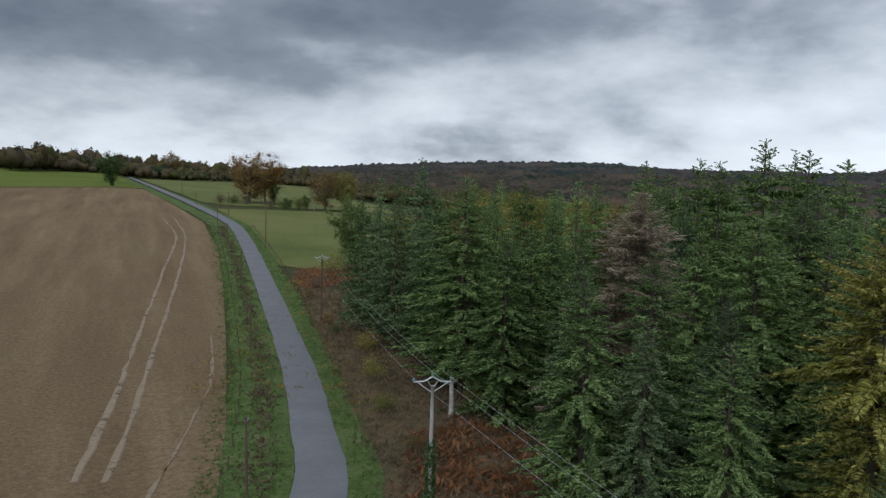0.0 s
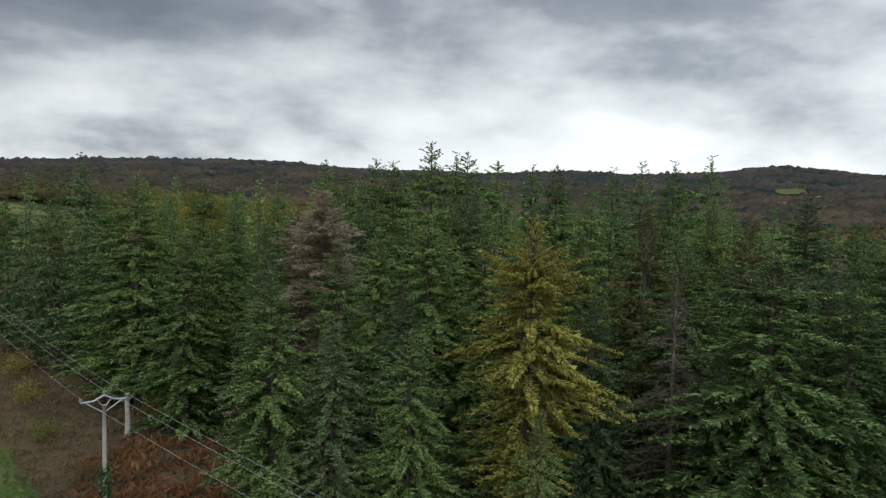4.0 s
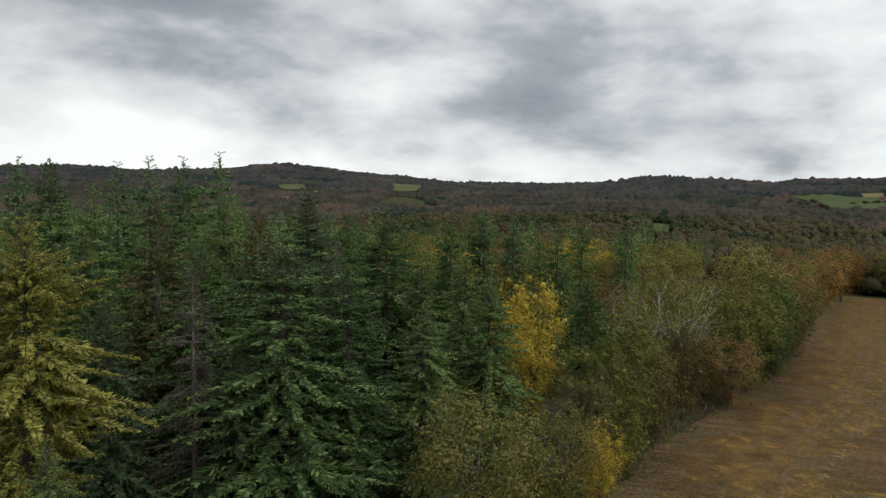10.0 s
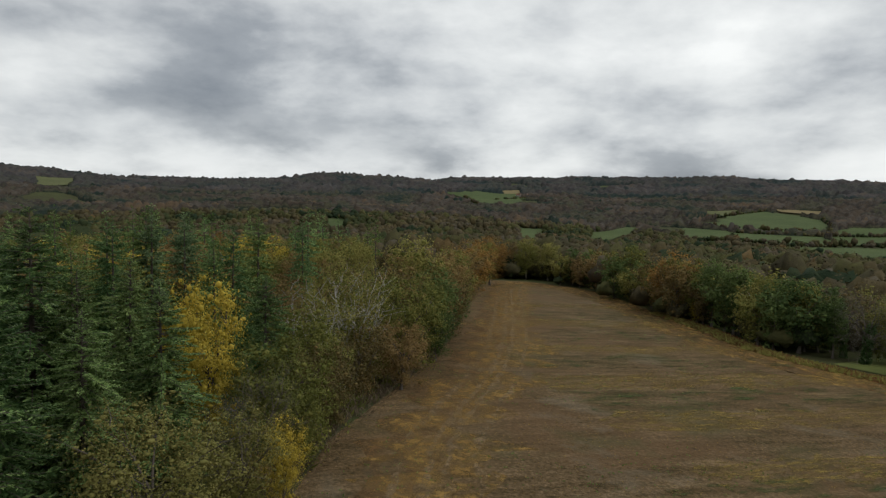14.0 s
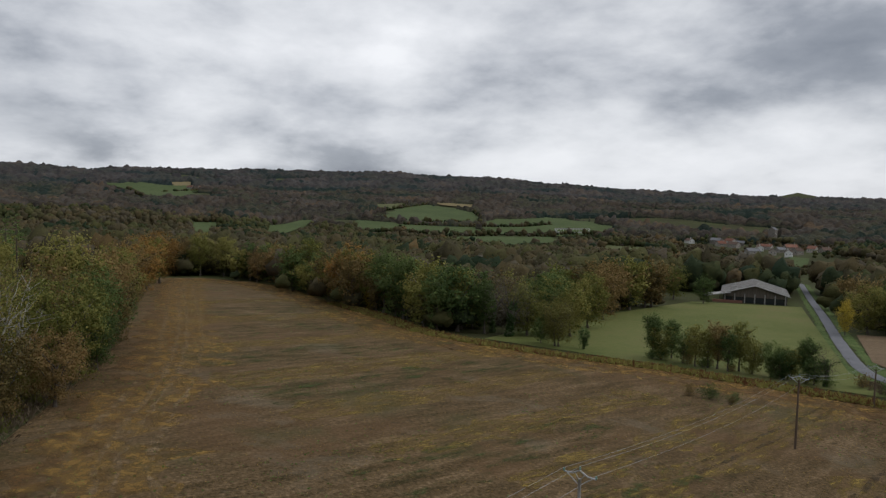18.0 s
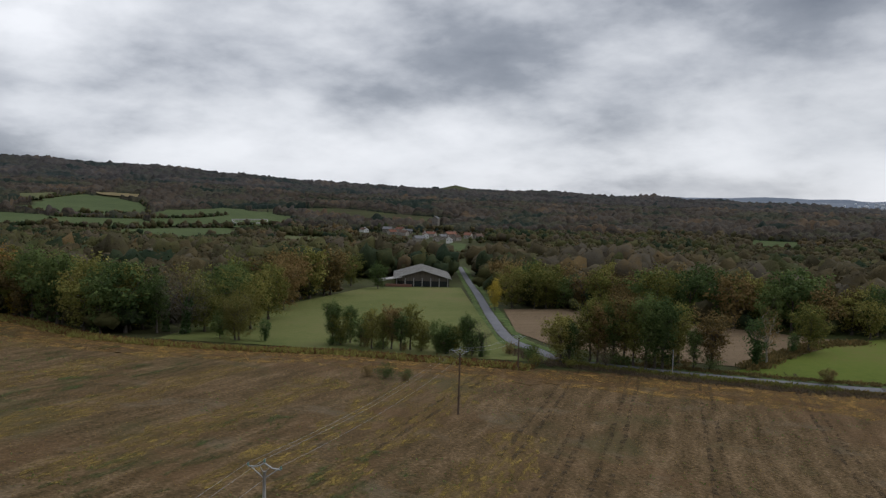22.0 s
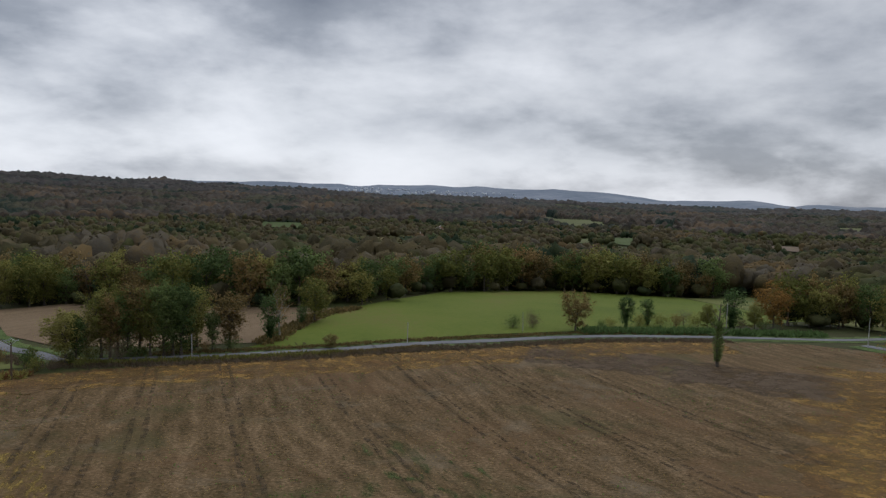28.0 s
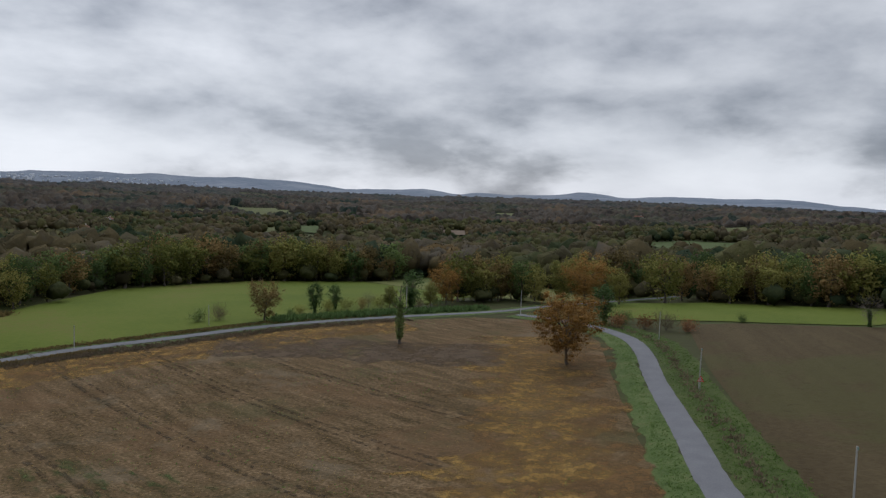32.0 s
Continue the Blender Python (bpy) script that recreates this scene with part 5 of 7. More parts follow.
stand("near_woods", 178, 450, 7.6, 110, 0.95, 10, 19, 19, "olive and brown autumn woods beyond the fields", 230, 12)
stand("valley_woods", 450, 700, 7.2, 36, 1.25, 6, 14, 21, "brown and green woods of the valley", clumps=10)
stand("valley_woods", 700, 1020, 8.2, 18, 1.7, 5, 13, 22, "brown and green woods farther up the valley", clumps=9)
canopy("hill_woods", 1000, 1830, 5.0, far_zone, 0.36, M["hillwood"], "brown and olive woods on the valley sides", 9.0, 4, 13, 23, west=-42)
# the ridge crowns carry their haze in the colour
canopy("ridge_woods", 1800, 3320, 7.0, far_zone, 0.36, M["ridgewood"], "dark woods on the far ridge, haze mixed into their colour", 11.0, 5, 15, 24, west=-42)


def hedge(line, gap, low, high, label, seed):
    """A row of hedge trees between far fields."""
    c = smooth_line(line, gap * 0.5)
    rnd = np.random.RandomState(seed)
    c = c[rnd.rand(len(c)) > 0.15] + rnd.randn(1, 2) * 1.5
    crowns("field_hedge", c[:, 0], c[:, 1], rnd.uniform(low, high, len(c)), M["woodleaf"], label, 50, 1.5, seed, species=rnd.uniform(0.05, 0.8, len(c)))


def skyline_row():
    """The belt of tall trees along the top of the upper meadows."""
    c = smooth_line(((-329, 548), (-347, 618), (-380, 738), (-372, 800), (-352, 848), (-312, 866), (-292, 975), (-248, 1012), (-190, 994), (-137, 953), (-104, 822)), 6.0)
    rnd = np.random.RandomState(44)
    c = np.vstack([c + rnd.randn(len(c), 2) * 3, c * 1.03 + rnd.randn(len(c), 2) * 4])
    crowns("skyline_trees", c[:, 0], c[:, 1], rnd.uniform(12, 22, len(c)), M["woodleaf"], "brown autumn trees along the skyline meadow", 110, 1.9, 45, clumps=12, stems=2, wide=0.9, species=rnd.uniform(0.2, 0.95, len(c)))


skyline_row()
HEDGES = (((1036, -516), (1122, -564), (1263, -617)), ((1149, -373), (1080, -405), (1036, -516)), ((1373, -506), (1455, -604)), ((926, -282), (896, -342), (859, -433), (846, -634)), ((976, -477), (976, -560), (1010, -640)),
          ((830, -360), (840, -440), (822, -519)), ((1018, -380), (976, -477)), ((1305, -439), (1386, -517), (1483, -565)), ((701, -513), (668, -556)), ((1597, -24), (1770, 7)), ((1700, -60), (1738, -145)))
for n, line in enumerate(HEDGES):
    hedge(line, 11.0, 5, 10, "hedge of brown trees between far pastures", 200 + n)



def fill_plantation():
    """The close rows of the spruce wood behind its edge."""
    zone = ((10, 52), (5, 78), (-10, 100), (-16, 150), (8, 232), (120, 232), (240, 120), (262, 30), (140, 30), (84, 36), (60, 40), (36, 48), (20, 62))
    x, y = scatter(74, 45, 270, -10, 84, 7.4)
    ok = inside(zone, x, y)
    rnd = np.random.RandomState(12)
    taken, deep = [], []
    for px, py in zip(x[ok], y[ok]):
        if any((px - q) ** 2 + (py - w) ** 2 < 30 for q, w in taken):
            continue
        taken.append((px, py))
        r = math.hypot(px, py)
        a = math.degrees(math.atan2(px, py))
        cap = CAM_Z + (0.012 if a < 50 else -0.015) * r - float(rise(px, py))
        height = max(12.0, min(rnd.uniform(17.5, 26), cap - (rnd.uniform(-0.8, 7.5) if r < 140 else rnd.uniform(-0.3, 4))))
        if (a > 62 and rnd.rand() < 0.3) or (r > 125 and (a < 15 or a > 54) and rnd.rand() < 0.55):
            tree((("olive", "brown", "thin", "birch", "olive", "olive") if a < 15 else ("olive", "brown", "russet", "birch", "gold", "olive"))[rnd.randint(6)], px, py, min(height, rnd.uniform(14, 19)))
        else:
            if r < 118:
                fir("rust" if rnd.rand() < 0.07 else "dead" if rnd.rand() < 0.03 else "mid", px, py, height, rnd.uniform(0.95, 1.35))
            else:
                deep.append((px, py, height, rnd.randint(3), rnd.uniform(0, 6.28)))
    # the trees deep inside, of which only the tops show
    looks = ((M["bark"], "trunks of the spruces deep in the plantation"), (M["needle"], "tops of the green spruces deep in the plantation"),
             (M["deepneedle"], "tops of the darkest spruces deep in the plantation"), (M["fresh"], "tops of the lighter spruces deep in the plantation"))
    for look_no, (mat, label) in enumerate(looks):
        V, F, base = [], [], 0
        for q, (px, py, height, kind, spin) in enumerate(deep):
            if look_no and q % 3 != look_no - 1:
                continue
            me = FAR_FIR[kind][min(look_no, 1)][1]
            v = np.empty(len(me.vertices) * 3, np.float32)
            me.vertices.foreach_get("co", v)
            v = v.reshape(-1, 3) * height / 22.0
            f = np.empty(len(me.loops), np.int32)
            me.loops.foreach_get("vertex_index", f)
            f = f.reshape(-1, 4)
            if look_no:
                # close stand: the live crown is the upper half
                f = f[v[f[:, 0], 2] > height * 0.45]
                used, f = np.unique(f, return_inverse=True)
                v, f = v[used], f.reshape(-1, 4)
            c, s = math.cos(spin), math.sin(spin)
            v = np.column_stack([v[:, 0] * c - v[:, 1] * s + px, v[:, 0] * s + v[:, 1] * c + py, v[:, 2] + float(rise(px, py))])
            V.append(v), F.append(f + base)
            base += len(v)
        name = "spruce_wood" if look_no else "spruce_trunks"
        tagged(new(name, fast_mesh(name, np.vstack(V), np.vstack(F), mat)), label, "woods", kind="stuff")


fill_plantation()
for px, py, ph in ((0.3, -425, 16), (-7.8, -436, 15), (5, -437, 17), (-3, -448, 18), (9, -446, 15), (-12, -428, 13), (3, -470, 18), (47, -642, 17), (52, -655, 15)):
    plant("spruce_tree", FIR["mid"][1], 22.0, px, py, ph, 1.5, px, "dark conifer standing in the valley woods", "tree", "valley conifers")
# trees of the valley edge
tree("russet", 333.7, -10.2, 19.7)
tree("brown", 342.9, -19.5, 19.3)
tree("olive", 337.4, -29, 20.0)
tree("olive", 336.1, -39, 19.3)
tree("green", 335.5, -45.4, 12.5)
tree("olive", 331.3, -57.5, 16.6)
tree("olive", 297.5, -59.5, 17.6)
tree("olive", 263.2, -60.9, 21.4)
tree("brown", 235.8, -62, 18.8)
tree("russet", 219.3, -63.3, 20.3)
tree("gold", 207.8, -67.4, 7.4, 1.1)
tree("olive", 218.1, -66.5, 19.7)
tree("slim", 201, -69.4, 19.552, 0.95, pick=1)
tree("slim", 188.2, -70.8, 18.928, 0.95, pick=1)
tree("birch", 179.9, -73.3, 14.2)
tree("slim", 174.2, -75.9, 16.536, 0.95, pick=1)
tree("slim", 168.6, -79.8, 17.056, 0.95, pick=0)
tree("slim", 161, -82.7, 14.664, 0.95, pick=1)
tree("bare", 155.6, -86.6, 16.7, 1.3)
tree("bare", 162.8, -86, 16.9)
tree("olive", 156.8, -92.7, 13.9)
tree("thin", 139.9, -91.3, 11.5)
tree("olive", 154.8, -104.5, 16.4)
tree("olive", 169, -120, 17.3)
tree("brown", 185.7, -137.3, 18.3)
tree("green", 160.8, -101.2, 17.5)
# trees along the lane and the pasture
tree("slim", 122.4, -104, 10.4, 0.95, pick=1)
tree("slim", 121.9, -108.9, 9.048, 0.95, pick=1)
tree("slim", 112.6, -106.9, 9.36, 0.95, pick=0)
tree("slim", 109.5, -109.8, 10.192, 0.95, pick=2)
tree("slim", 106.4, -112.6, 10.712, 0.95, pick=0)
tree("green", 100, -114.6, 7.6)
tree("slim", 94.3, -117, 9.152, 0.95, pick=1)
tree("olive", 97.5, -116.8, 7.0)
tree("bare", 90.8, -117.5, 8.1)
tree("olive", 121.1, -105.2, 8.0, 1.1)
tree("green", 116.6, -107.3, 7.7, 1.1)
tree("slim", 110.8, -108.5, 8.736, 1.1, pick=0)
tree("slim", 107, -110.1, 8.632, 1.1, pick=1)
tree("olive", 103.6, -113.2, 7.4)
tree("green", 97.8, -114.7, 6.5, 1.2)
tree("green", 92.5, -116.8, 6.3, 1.2)
tree("russet", 216.3, -178.9, 15.1, 1.1)
tree("olive", 207.9, -151.3, 15.5)
tree("green", 197.2, -138.3, 15.4)
tree("green", 222.3, -213.8, 12.5)
tree("olive", 239.8, -213.7, 16.2)
tree("brown", 225.1, -175.3, 15.2)
tree("thin", 140.3, -90.6, 11.6)
tree("ivy", 135.7, -95.5, 5.8)
tree("green", 144.8, -89.5, 6.3)
tree("gold", 140.2, -188.4, 10.7, 0.8)
tree("olive", 140.9, -199.1, 15.6)
tree("green", 141.9, -210.8, 17.2)
tree("olive", 131.8, -206.4, 16.6)
tree("bare", 122.8, -214, 15.7)
tree("olive", 125.8, -240.6, 16.1)
tree("slim", 75.7, -124.6, 10.712, 1.3, pick=0)
tree("thin", 75.5, -131.1, 10.1)
tree("slim", 72.4, -130.5, 13.936, 0.95, pick=0)
tree("slim", 70.1, -132.5, 14.56, 0.95, pick=0)
tree("slim", 66.6, -134, 15.392, 0.95, pick=2)
tree("slim", 61.4, -133.4, 15.184, 0.95, pick=1)
tree("slim", 58.9, -135.5, 14.872, 0.95, pick=1)
tree("slim", 59, -143.5, 13.312, 0.95, pick=0)
tree("slim", 51.8, -142.3, 12.272, 1.2, pick=2)
tree("ivy", 46, -151.4, 10.8)
tree("birch", 44.7, -154, 12.4)
tree("olive", 42.2, -176.1, 11.6, 1.2)
tree("ivy", 44.1, -170.7, 5.6)
tree("russet", 31.2, -145.6, 3.3, 1.4)
tree("slim", 74.4, -125.7, 9.256, 0.95, pick=1)
tree("slim", 70.6, -130.5, 12.896, 0.95, pick=2)
tree("slim", 68.2, -132.7, 13.52, 0.95, pick=1)
tree("slim", 64, -133.3, 13.208, 0.95, pick=0)
tree("slim", 60.1, -134.5, 12.896, 1.1, pick=1)
tree("slim", 58.5, -139.5, 11.856, 0.95, pick=0)
tree("slim", 54.4, -140.1, 8.528, 0.95, pick=1)
# trees along the cross lane
tree("oak", -69.4, -112.7, 13.6, 1.08)
tree("brown", -22.9, -176.1, 10.8)
tree("ivy", -36.9, -185.6, 9.0)
tree("ivy", -43.6, -191.2, 7.6, 1.2)
tree("ivy", -66.4, -193.1, 11.4, 1.3)
tree("russet", -79.6, -199.1, 13.4)
tree("olive", -92.3, -206.7, 10.0)
tree("olive", -59, -190.1, 6.8)
tree("bare", -53.7, -193.4, 5.5)
tree("olive", -72, -192.4, 7.4)
tree("ivy", -102.7, -150.5, 11.0, 1.2)
tree("russet", -125.1, -194.1, 17.3, 1.1)
tree("olive", -122.8, -204.1, 15.0)
tree("olive", -136.6, -192.1, 11.3)
tree("olive", -100.8, -212, 11.6)
tree("brown", -109.9, -215.7, 12.5)
tree("olive", -119.6, -219.5, 13.5)
tree("bare", -157.7, -120.6, 8.1, 1.1)
# trees of the upper meadows
tree("green", -184.8, 401.8, 19.8, 1.1)
tree("russet", -287.5, 763.7, 29.8)
tree("brown", -293.5, 755.9, 21.2)
tree("brown", -89.2, 332, 23.9, 1.2)
tree("russet", -84.2, 341.4, 24.0, 1.1)
tree("ivy", -80.5, 341.8, 11.0)
tree("brown", -52.5, 320.1, 18.8)
tree("green", -59.9, 313, 6.7)
tree("birch", -57.6, 322.2, 15.4)
tree("olive", -44.2, 324.1, 17.8)
tree("green", -65.6, 304.8, 5.3)
tree("green", -19.9, 161.2, 16.0, 0.9)
# spruces at the wood edge
fir("mid", -3.0, 95.0, 24.9)
fir("near", 2.4, 76.0, 23.0, 1.1)
fir("mid", -6.0, 91.8, 19.6)
fir("mid", -11.5, 103.4, 19.1, 1.1)
fir("mid", -8.8, 97.6, 18.4)
fir("mid", 29.8, 105.9, 27.2)
fir("mid", 29.5, 95.6, 25.5)
fir("mid", 32.2, 90.4, 27.4)
fir("mid", 32.6, 83.9, 27.0)
fir("mid", 43.6, 90.0, 29.0)
fir("mid", 35.2, 78.5, 29.4)
fir("mid", 41.6, 82.1, 28.9)
fir("mid", 41.8, 75.2, 27.7)
fir("mid", 25.2, 117.3, 23.2)
fir("mid", 11.9, 104.3, 22.9)
fir("dead", 17.1, 61.7, 22.3, 1.45, pick=0)
fir("near", 9.7, 46.0, 16.7, 1.1)
fir("mid", 6.7, 87.7, 21.2)
fir("mid", 15.6, 98.8, 21.9)
fir("mid", -0.9, 84.0, 21.1)
fir("near", 23.7, 52.9, 20.9, 1.2)
fir("near", 15.5, 36.9, 14.3)
fir("mid", 23.9, 71.1, 21.8)
fir("near", 31.4, 62.6, 23.0)
fir("mid", 17.1, 67.9, 18.1)
fir("mid", 9.7, 77.4, 18.2)
fir("yellow", 20.7, 33.0, 21.2, 0.95)
fir("mid", 52.9, 84.9, 28.0)
fir("mid", 61.2, 91.4, 29.0)
fir("mid", 67.9, 86.5, 28.8)
fir("mid", 65.1, 75.9, 29.2)
fir("mid", 64.3, 69.9, 29.2)
fir("mid", 65.4, 64.7, 29.8)
fir("rust", 39.2, 45.4, 22.9, 1.1)
fir("rust", 53.8, 47.9, 23.1)
fir("dead", 33.0, 34.9, 18.0, 1, pick=1)
fir("near", 49.0, 38.0, 24.3, 1.3)
fir("near", 35.3, 29.5, 20.7, 1.4)
fir("near", 56.1, 34.8, 23.3, 1.2)
fir("mid", 84.8, 42.9, 23.6)
fir("mid", 91.3, 40.9, 24.7)
fir("mid", 104.2, 41.1, 23.7)
fir("mid", 47.8, 64.2, 25.0)
fir("near", 33.6, 63.7, 23.8)
fir("mid", 66.0, 45.2, 22.3)
fir("near", 41.1, 28.4, 18.7, 1.2)
fir("near", 53.6, 52.4, 24.3)
fir("near", 32.2, 44.6, 20.6)
fir("mid", 92.9, 42.0, 24.8)
fir("mid", 82.3, 41.1, 23.0)
fir("mid", 100.4, 39.9, 23.7)
fir("mid", 119.9, 35.3, 23.7)
fir("mid", 131.6, 30.0, 23.1)
fir("near", 75.1, 21.2, 17.3, 1.1)
fir("near", 56.0, 30.9, 18.5, 1.1)
fir("mid", 89.6, 31.7, 20.8)
fir("mid", 104.5, 34.4, 22.2)
fir("near", 67.7, 32.4, 19.4)
fir("near", 12.5, 42.5, 14, 1.1)
fir("near", 17.5, 43.5, 16, 1)
fir("near", 24.5, 41.5, 17.5, 1.1)
fir("near", 28.5, 37.5, 16.5, 1.1)
fir("near", 15, 50, 18, 1)
fir("near", 20, 55, 19.5, 1)
fir("near", 27, 49, 20, 1.1)
fir("near", 38, 39, 20, 1.1)
fir("near", 45, 33, 19, 1)
fir("near", 47.5, 26, 16, 1.1)
fir("near", 33, 31, 14, 1)
fir("near", 18.2, 27.5, 12.0, 0.9, pick=1)
fir("near", 60, 26, 17.5, 1.1)
fir("near", 11, 55, 17, 1)
fir("near", 6, 66, 18, 1.1)
fir("near", 12.5, 64, 19, 1)
# broadleaved edge of the wood
tree("gold", 67.6, 24.6, 17.4, 0.72)
tree("gold", 70.6, 28.2, 16.8, 0.6)
tree("thin", 42.0, 18.8, 11.7, 1.2)
tree("thin", 49.5, 15.9, 9.8)
tree("gold", 53.3, 13.6, 8.1, 0.7)
tree("birch", 96.6, 16.5, 18.2)
tree("birch", 93.2, 18.5, 17.5)
tree("birch", 98.9, 14.8, 17.6)
tree("birch", 104.1, 13.6, 18.2)
tree("birch", 108.9, 26.3, 15.9)
tree("birch", 103.3, 19.1, 18.5)
tree("olive", 134.6, 10.2, 20.9)
tree("brown", 119.3, 12.6, 18.4)
tree("brown", 139.8, 8.0, 19.7)
tree("russet", 107.2, 41.5, 19.1)
tree("olive", 79.9, 18.5, 13.6)
tree("olive", 67.6, 18.1, 12.4)
tree("brown", 76.5, 15.4, 10.8)
tree("bare", 59.5, 17.3, 10.4)
tree("olive", 64.2, 15.1, 9.1)
tree("birch", 113.5, 18.3, 16.6)
tree("birch", 109.1, 14.0, 16.2)
tree("bare", 119.4, 12.5, 16.5)
tree("olive", 111.6, 9.0, 16.3)
tree("green", 129.8, 6.3, 16.2)
tree("brown", 149.9, 5.0, 16.7)
tree("olive", 170.0, 3.1, 17.7)
tree("brown", 200.0, 0.6, 18.3)
tree("russet", 230.0, -2.0, 18.9)
tree("bare", 149.6, 11.0, 19.2)
tree("olive", 86.4, 16.6, 9.7)
tree("brown", 99.6, 8.7, 10.7)
tree("brown", 95.0, 13.6, 11.0)
tree("green", 121.9, 4.8, 10.1)
tree("green", 160.0, 2.1, 10.6)
tree("birch", 122.1, 26.6, 14.5)
tree("olive", 259.9, -5.3, 19.0)
tree("russet", 289.8, -10.3, 20.3)
tree("olive", 124.8, 7.0, 13.5)
tree("brown", 140.0, 3.5, 14.6)


# ---- poles and wires ----


def box(sx, sy, sz, at=(0, 0, 0), bevel=0.0, turn=None):
    bm = bmesh.new()
    bmesh.ops.create_cube(bm, size=1.0)
    bmesh.ops.scale(bm, vec=(sx, sy, sz), verts=bm.verts[:])
    if bevel:
        bmesh.ops.bevel(bm, geom=bm.edges[:], offset=bevel, segments=2, affect="EDGES", profile=0.5)
    if turn is not None:
        bmesh.ops.transform(bm, matrix=turn, verts=bm.verts[:])
    bmesh.ops.translate(bm, vec=at, verts=bm.verts[:])
    return bm


def bm_part(name, bm, mat, parent, label=""):
    me = bpy.data.meshes.new(name)
    bm.to_mesh(me)
    bm.free()
    me.materials.append(mat)
    return part(name, me, parent, label)


def rod(name, a, b, r, mat, parent, sides=6, r2=None, label=""):
    v, f = tubes([((a, b), (r, r if r2 is None else r2))], sides)
    fc = f.tolist() + [list(range(sides)), list(range(2 * sides - 1, sides - 1, -1))]
    return part(name, mesh_of(name, v, fc, mat), parent, label)


def insulator(parent, x, y, z):
    runs = [(((x, y, z), (x, y, z + 0.06), (x, y, z + 0.07), (x, y, z + 0.12), (x, y, z + 0.13), (x, y, z + 0.2), (x, y, z + 0.26)), (0.03, 0.03, 0.085, 0.085, 0.05, 0.075, 0.03))]
    v, f = tubes(runs, 8)
    part("insulator", mesh_of("insulator", v, f, M["glass"], True), parent, "green glass insulator")


def power_pole(x, y, height, turn, arm=1.15, mat="wood", ivy=0, label=""):
    """A line pole with a bent steel crossarm, two braces and three insulators."""
    root = new("power_pole")
    root.matrix_basis = pose(x, y, float(rise(x, y)) - 0.3, 0, 0, turn)
    top = height - 0.55
    t = np.linspace(0, 1, 7)
    v, f = tubes([(np.column_stack([0 * t, 0 * t, t * top]), 0.16 - 0.06 * t)], 10)
    part("pole", mesh_of("pole", v, f.tolist() + [list(range(69, 59, -1))], M[mat], True), root)
    for s in (-1, 1):
        rod("crossarm", (s * arm, 0, height - 0.34), (s * arm * 0.45, 0, height - 0.30), 0.05, M["steel"], root)
        rod("crossarm", (s * arm * 0.45, 0, height - 0.30), (0, 0, height - 0.02), 0.05, M["steel"], root)
        rod("brace", (s * arm * 0.8, 0, height - 0.36), (0, 0.05 * s, top - 0.45), 0.035, M["steel"], root)
        rod("brace", (s * arm * 0.3, 0, height - 0.24), (0, -0.05 * s, top - 0.2), 0.03, M["steel"], root)
        insulator(root, s * arm, 0, height - 0.34)
    insulator(root, 0, 0, height)
    if ivy:
        rnd = np.random.RandomState(3)
        n = ivy
        k = rnd.rand(n) ** 1.6
        a = rnd.rand(n) * 6.28
        rr = 0.15 + rnd.rand(n) * 0.28 * (1.1 - k)
        p = np.column_stack([np.cos(a) * rr, np.sin(a) * rr, k * height * 0.62])
        iv, jf = blades(p, rnd.randn(n, 3), rnd.uniform(0.15, 0.35, n), np.full(n, 0.09), rnd.randn(n, 3))
        part("ivy", fast_mesh("ivy", iv, jf, M["ivy"]), root, "dark ivy climbing the pole")
    tagged(root, label, "power pole", "power line poles")
    return root, arm, height


def wire(a, b, sag, r=0.011):
    t = np.linspace(0, 1, 25)[:, None]
    a, b = np.array(a), np.array(b)
    p = a + (b - a) * t
    p[:, 2] -= sag * 4 * (t[:, 0] * (1 - t[:, 0]))
    v, f = tubes([(p, np.full(25, r))], 4)
    ob = new("overhead_wire", mesh_of("overhead_wire", v, f, M["wire"], True))
    tagged(ob, "thin bare metal wire of the power line", "wire", "power line wires")


POLES = ((-17.9, 107.2, 10.3, 12, "wood", 0, "dark timber power pole at the wood edge"), (-0.3, 42.2, 10.35, 6, "concrete", 1400, "grey power pole with steel crossarm, overgrown with ivy"),
         (37.6, -26.5, 8.8, 28, "concrete", 0, "grey power pole with forked steel crossarm in the stubble"), (63.8, -77.8, 9.9, 28, "wood", 0, "slim power pole standing in the stubble field"),
         (77.6, -112.3, 7.3, 20, "wood", 0, "power pole at the field edge"))
ends = []
for px, py, ph, pturn, pm, pivy, plabel in POLES:
    root, arm, hh = power_pole(px, py, ph, pturn, 1.15, pm, pivy, plabel)
    m = root.matrix_basis
    ends.append([m @ Vector((-arm, 0, hh - 0.1)), m @ Vector((0, 0, hh + 0.25)), m @ Vector((arm, 0, hh - 0.1))])
for e0, e1 in zip(ends, ends[1:]):
    for k in range(3):
        wire(e0[k], e1[k], 0.9)
    

def thin_pole(x, y, height, mat, label, name="telephone_pole", r=0.1):
    root = new(name)
    root.matrix_basis = pose(x, y, float(rise(x, y)) - 0.2, rng.uniform(-1, 1), rng.uniform(-1, 1), rng.uniform(0, 90))
    rod("pole", (0, 0, 0), (0, 0, height + 0.2), r, M[mat], root, 8, r * 0.75)
    rod("bracket", (-0.15, 0, height - 0.1), (0.15, 0, height - 0.1), 0.025, M["steel"], root)
    insulator(root, 0.14, 0, height - 0.1)
    return tagged(root, label, "pole", "roadside poles")


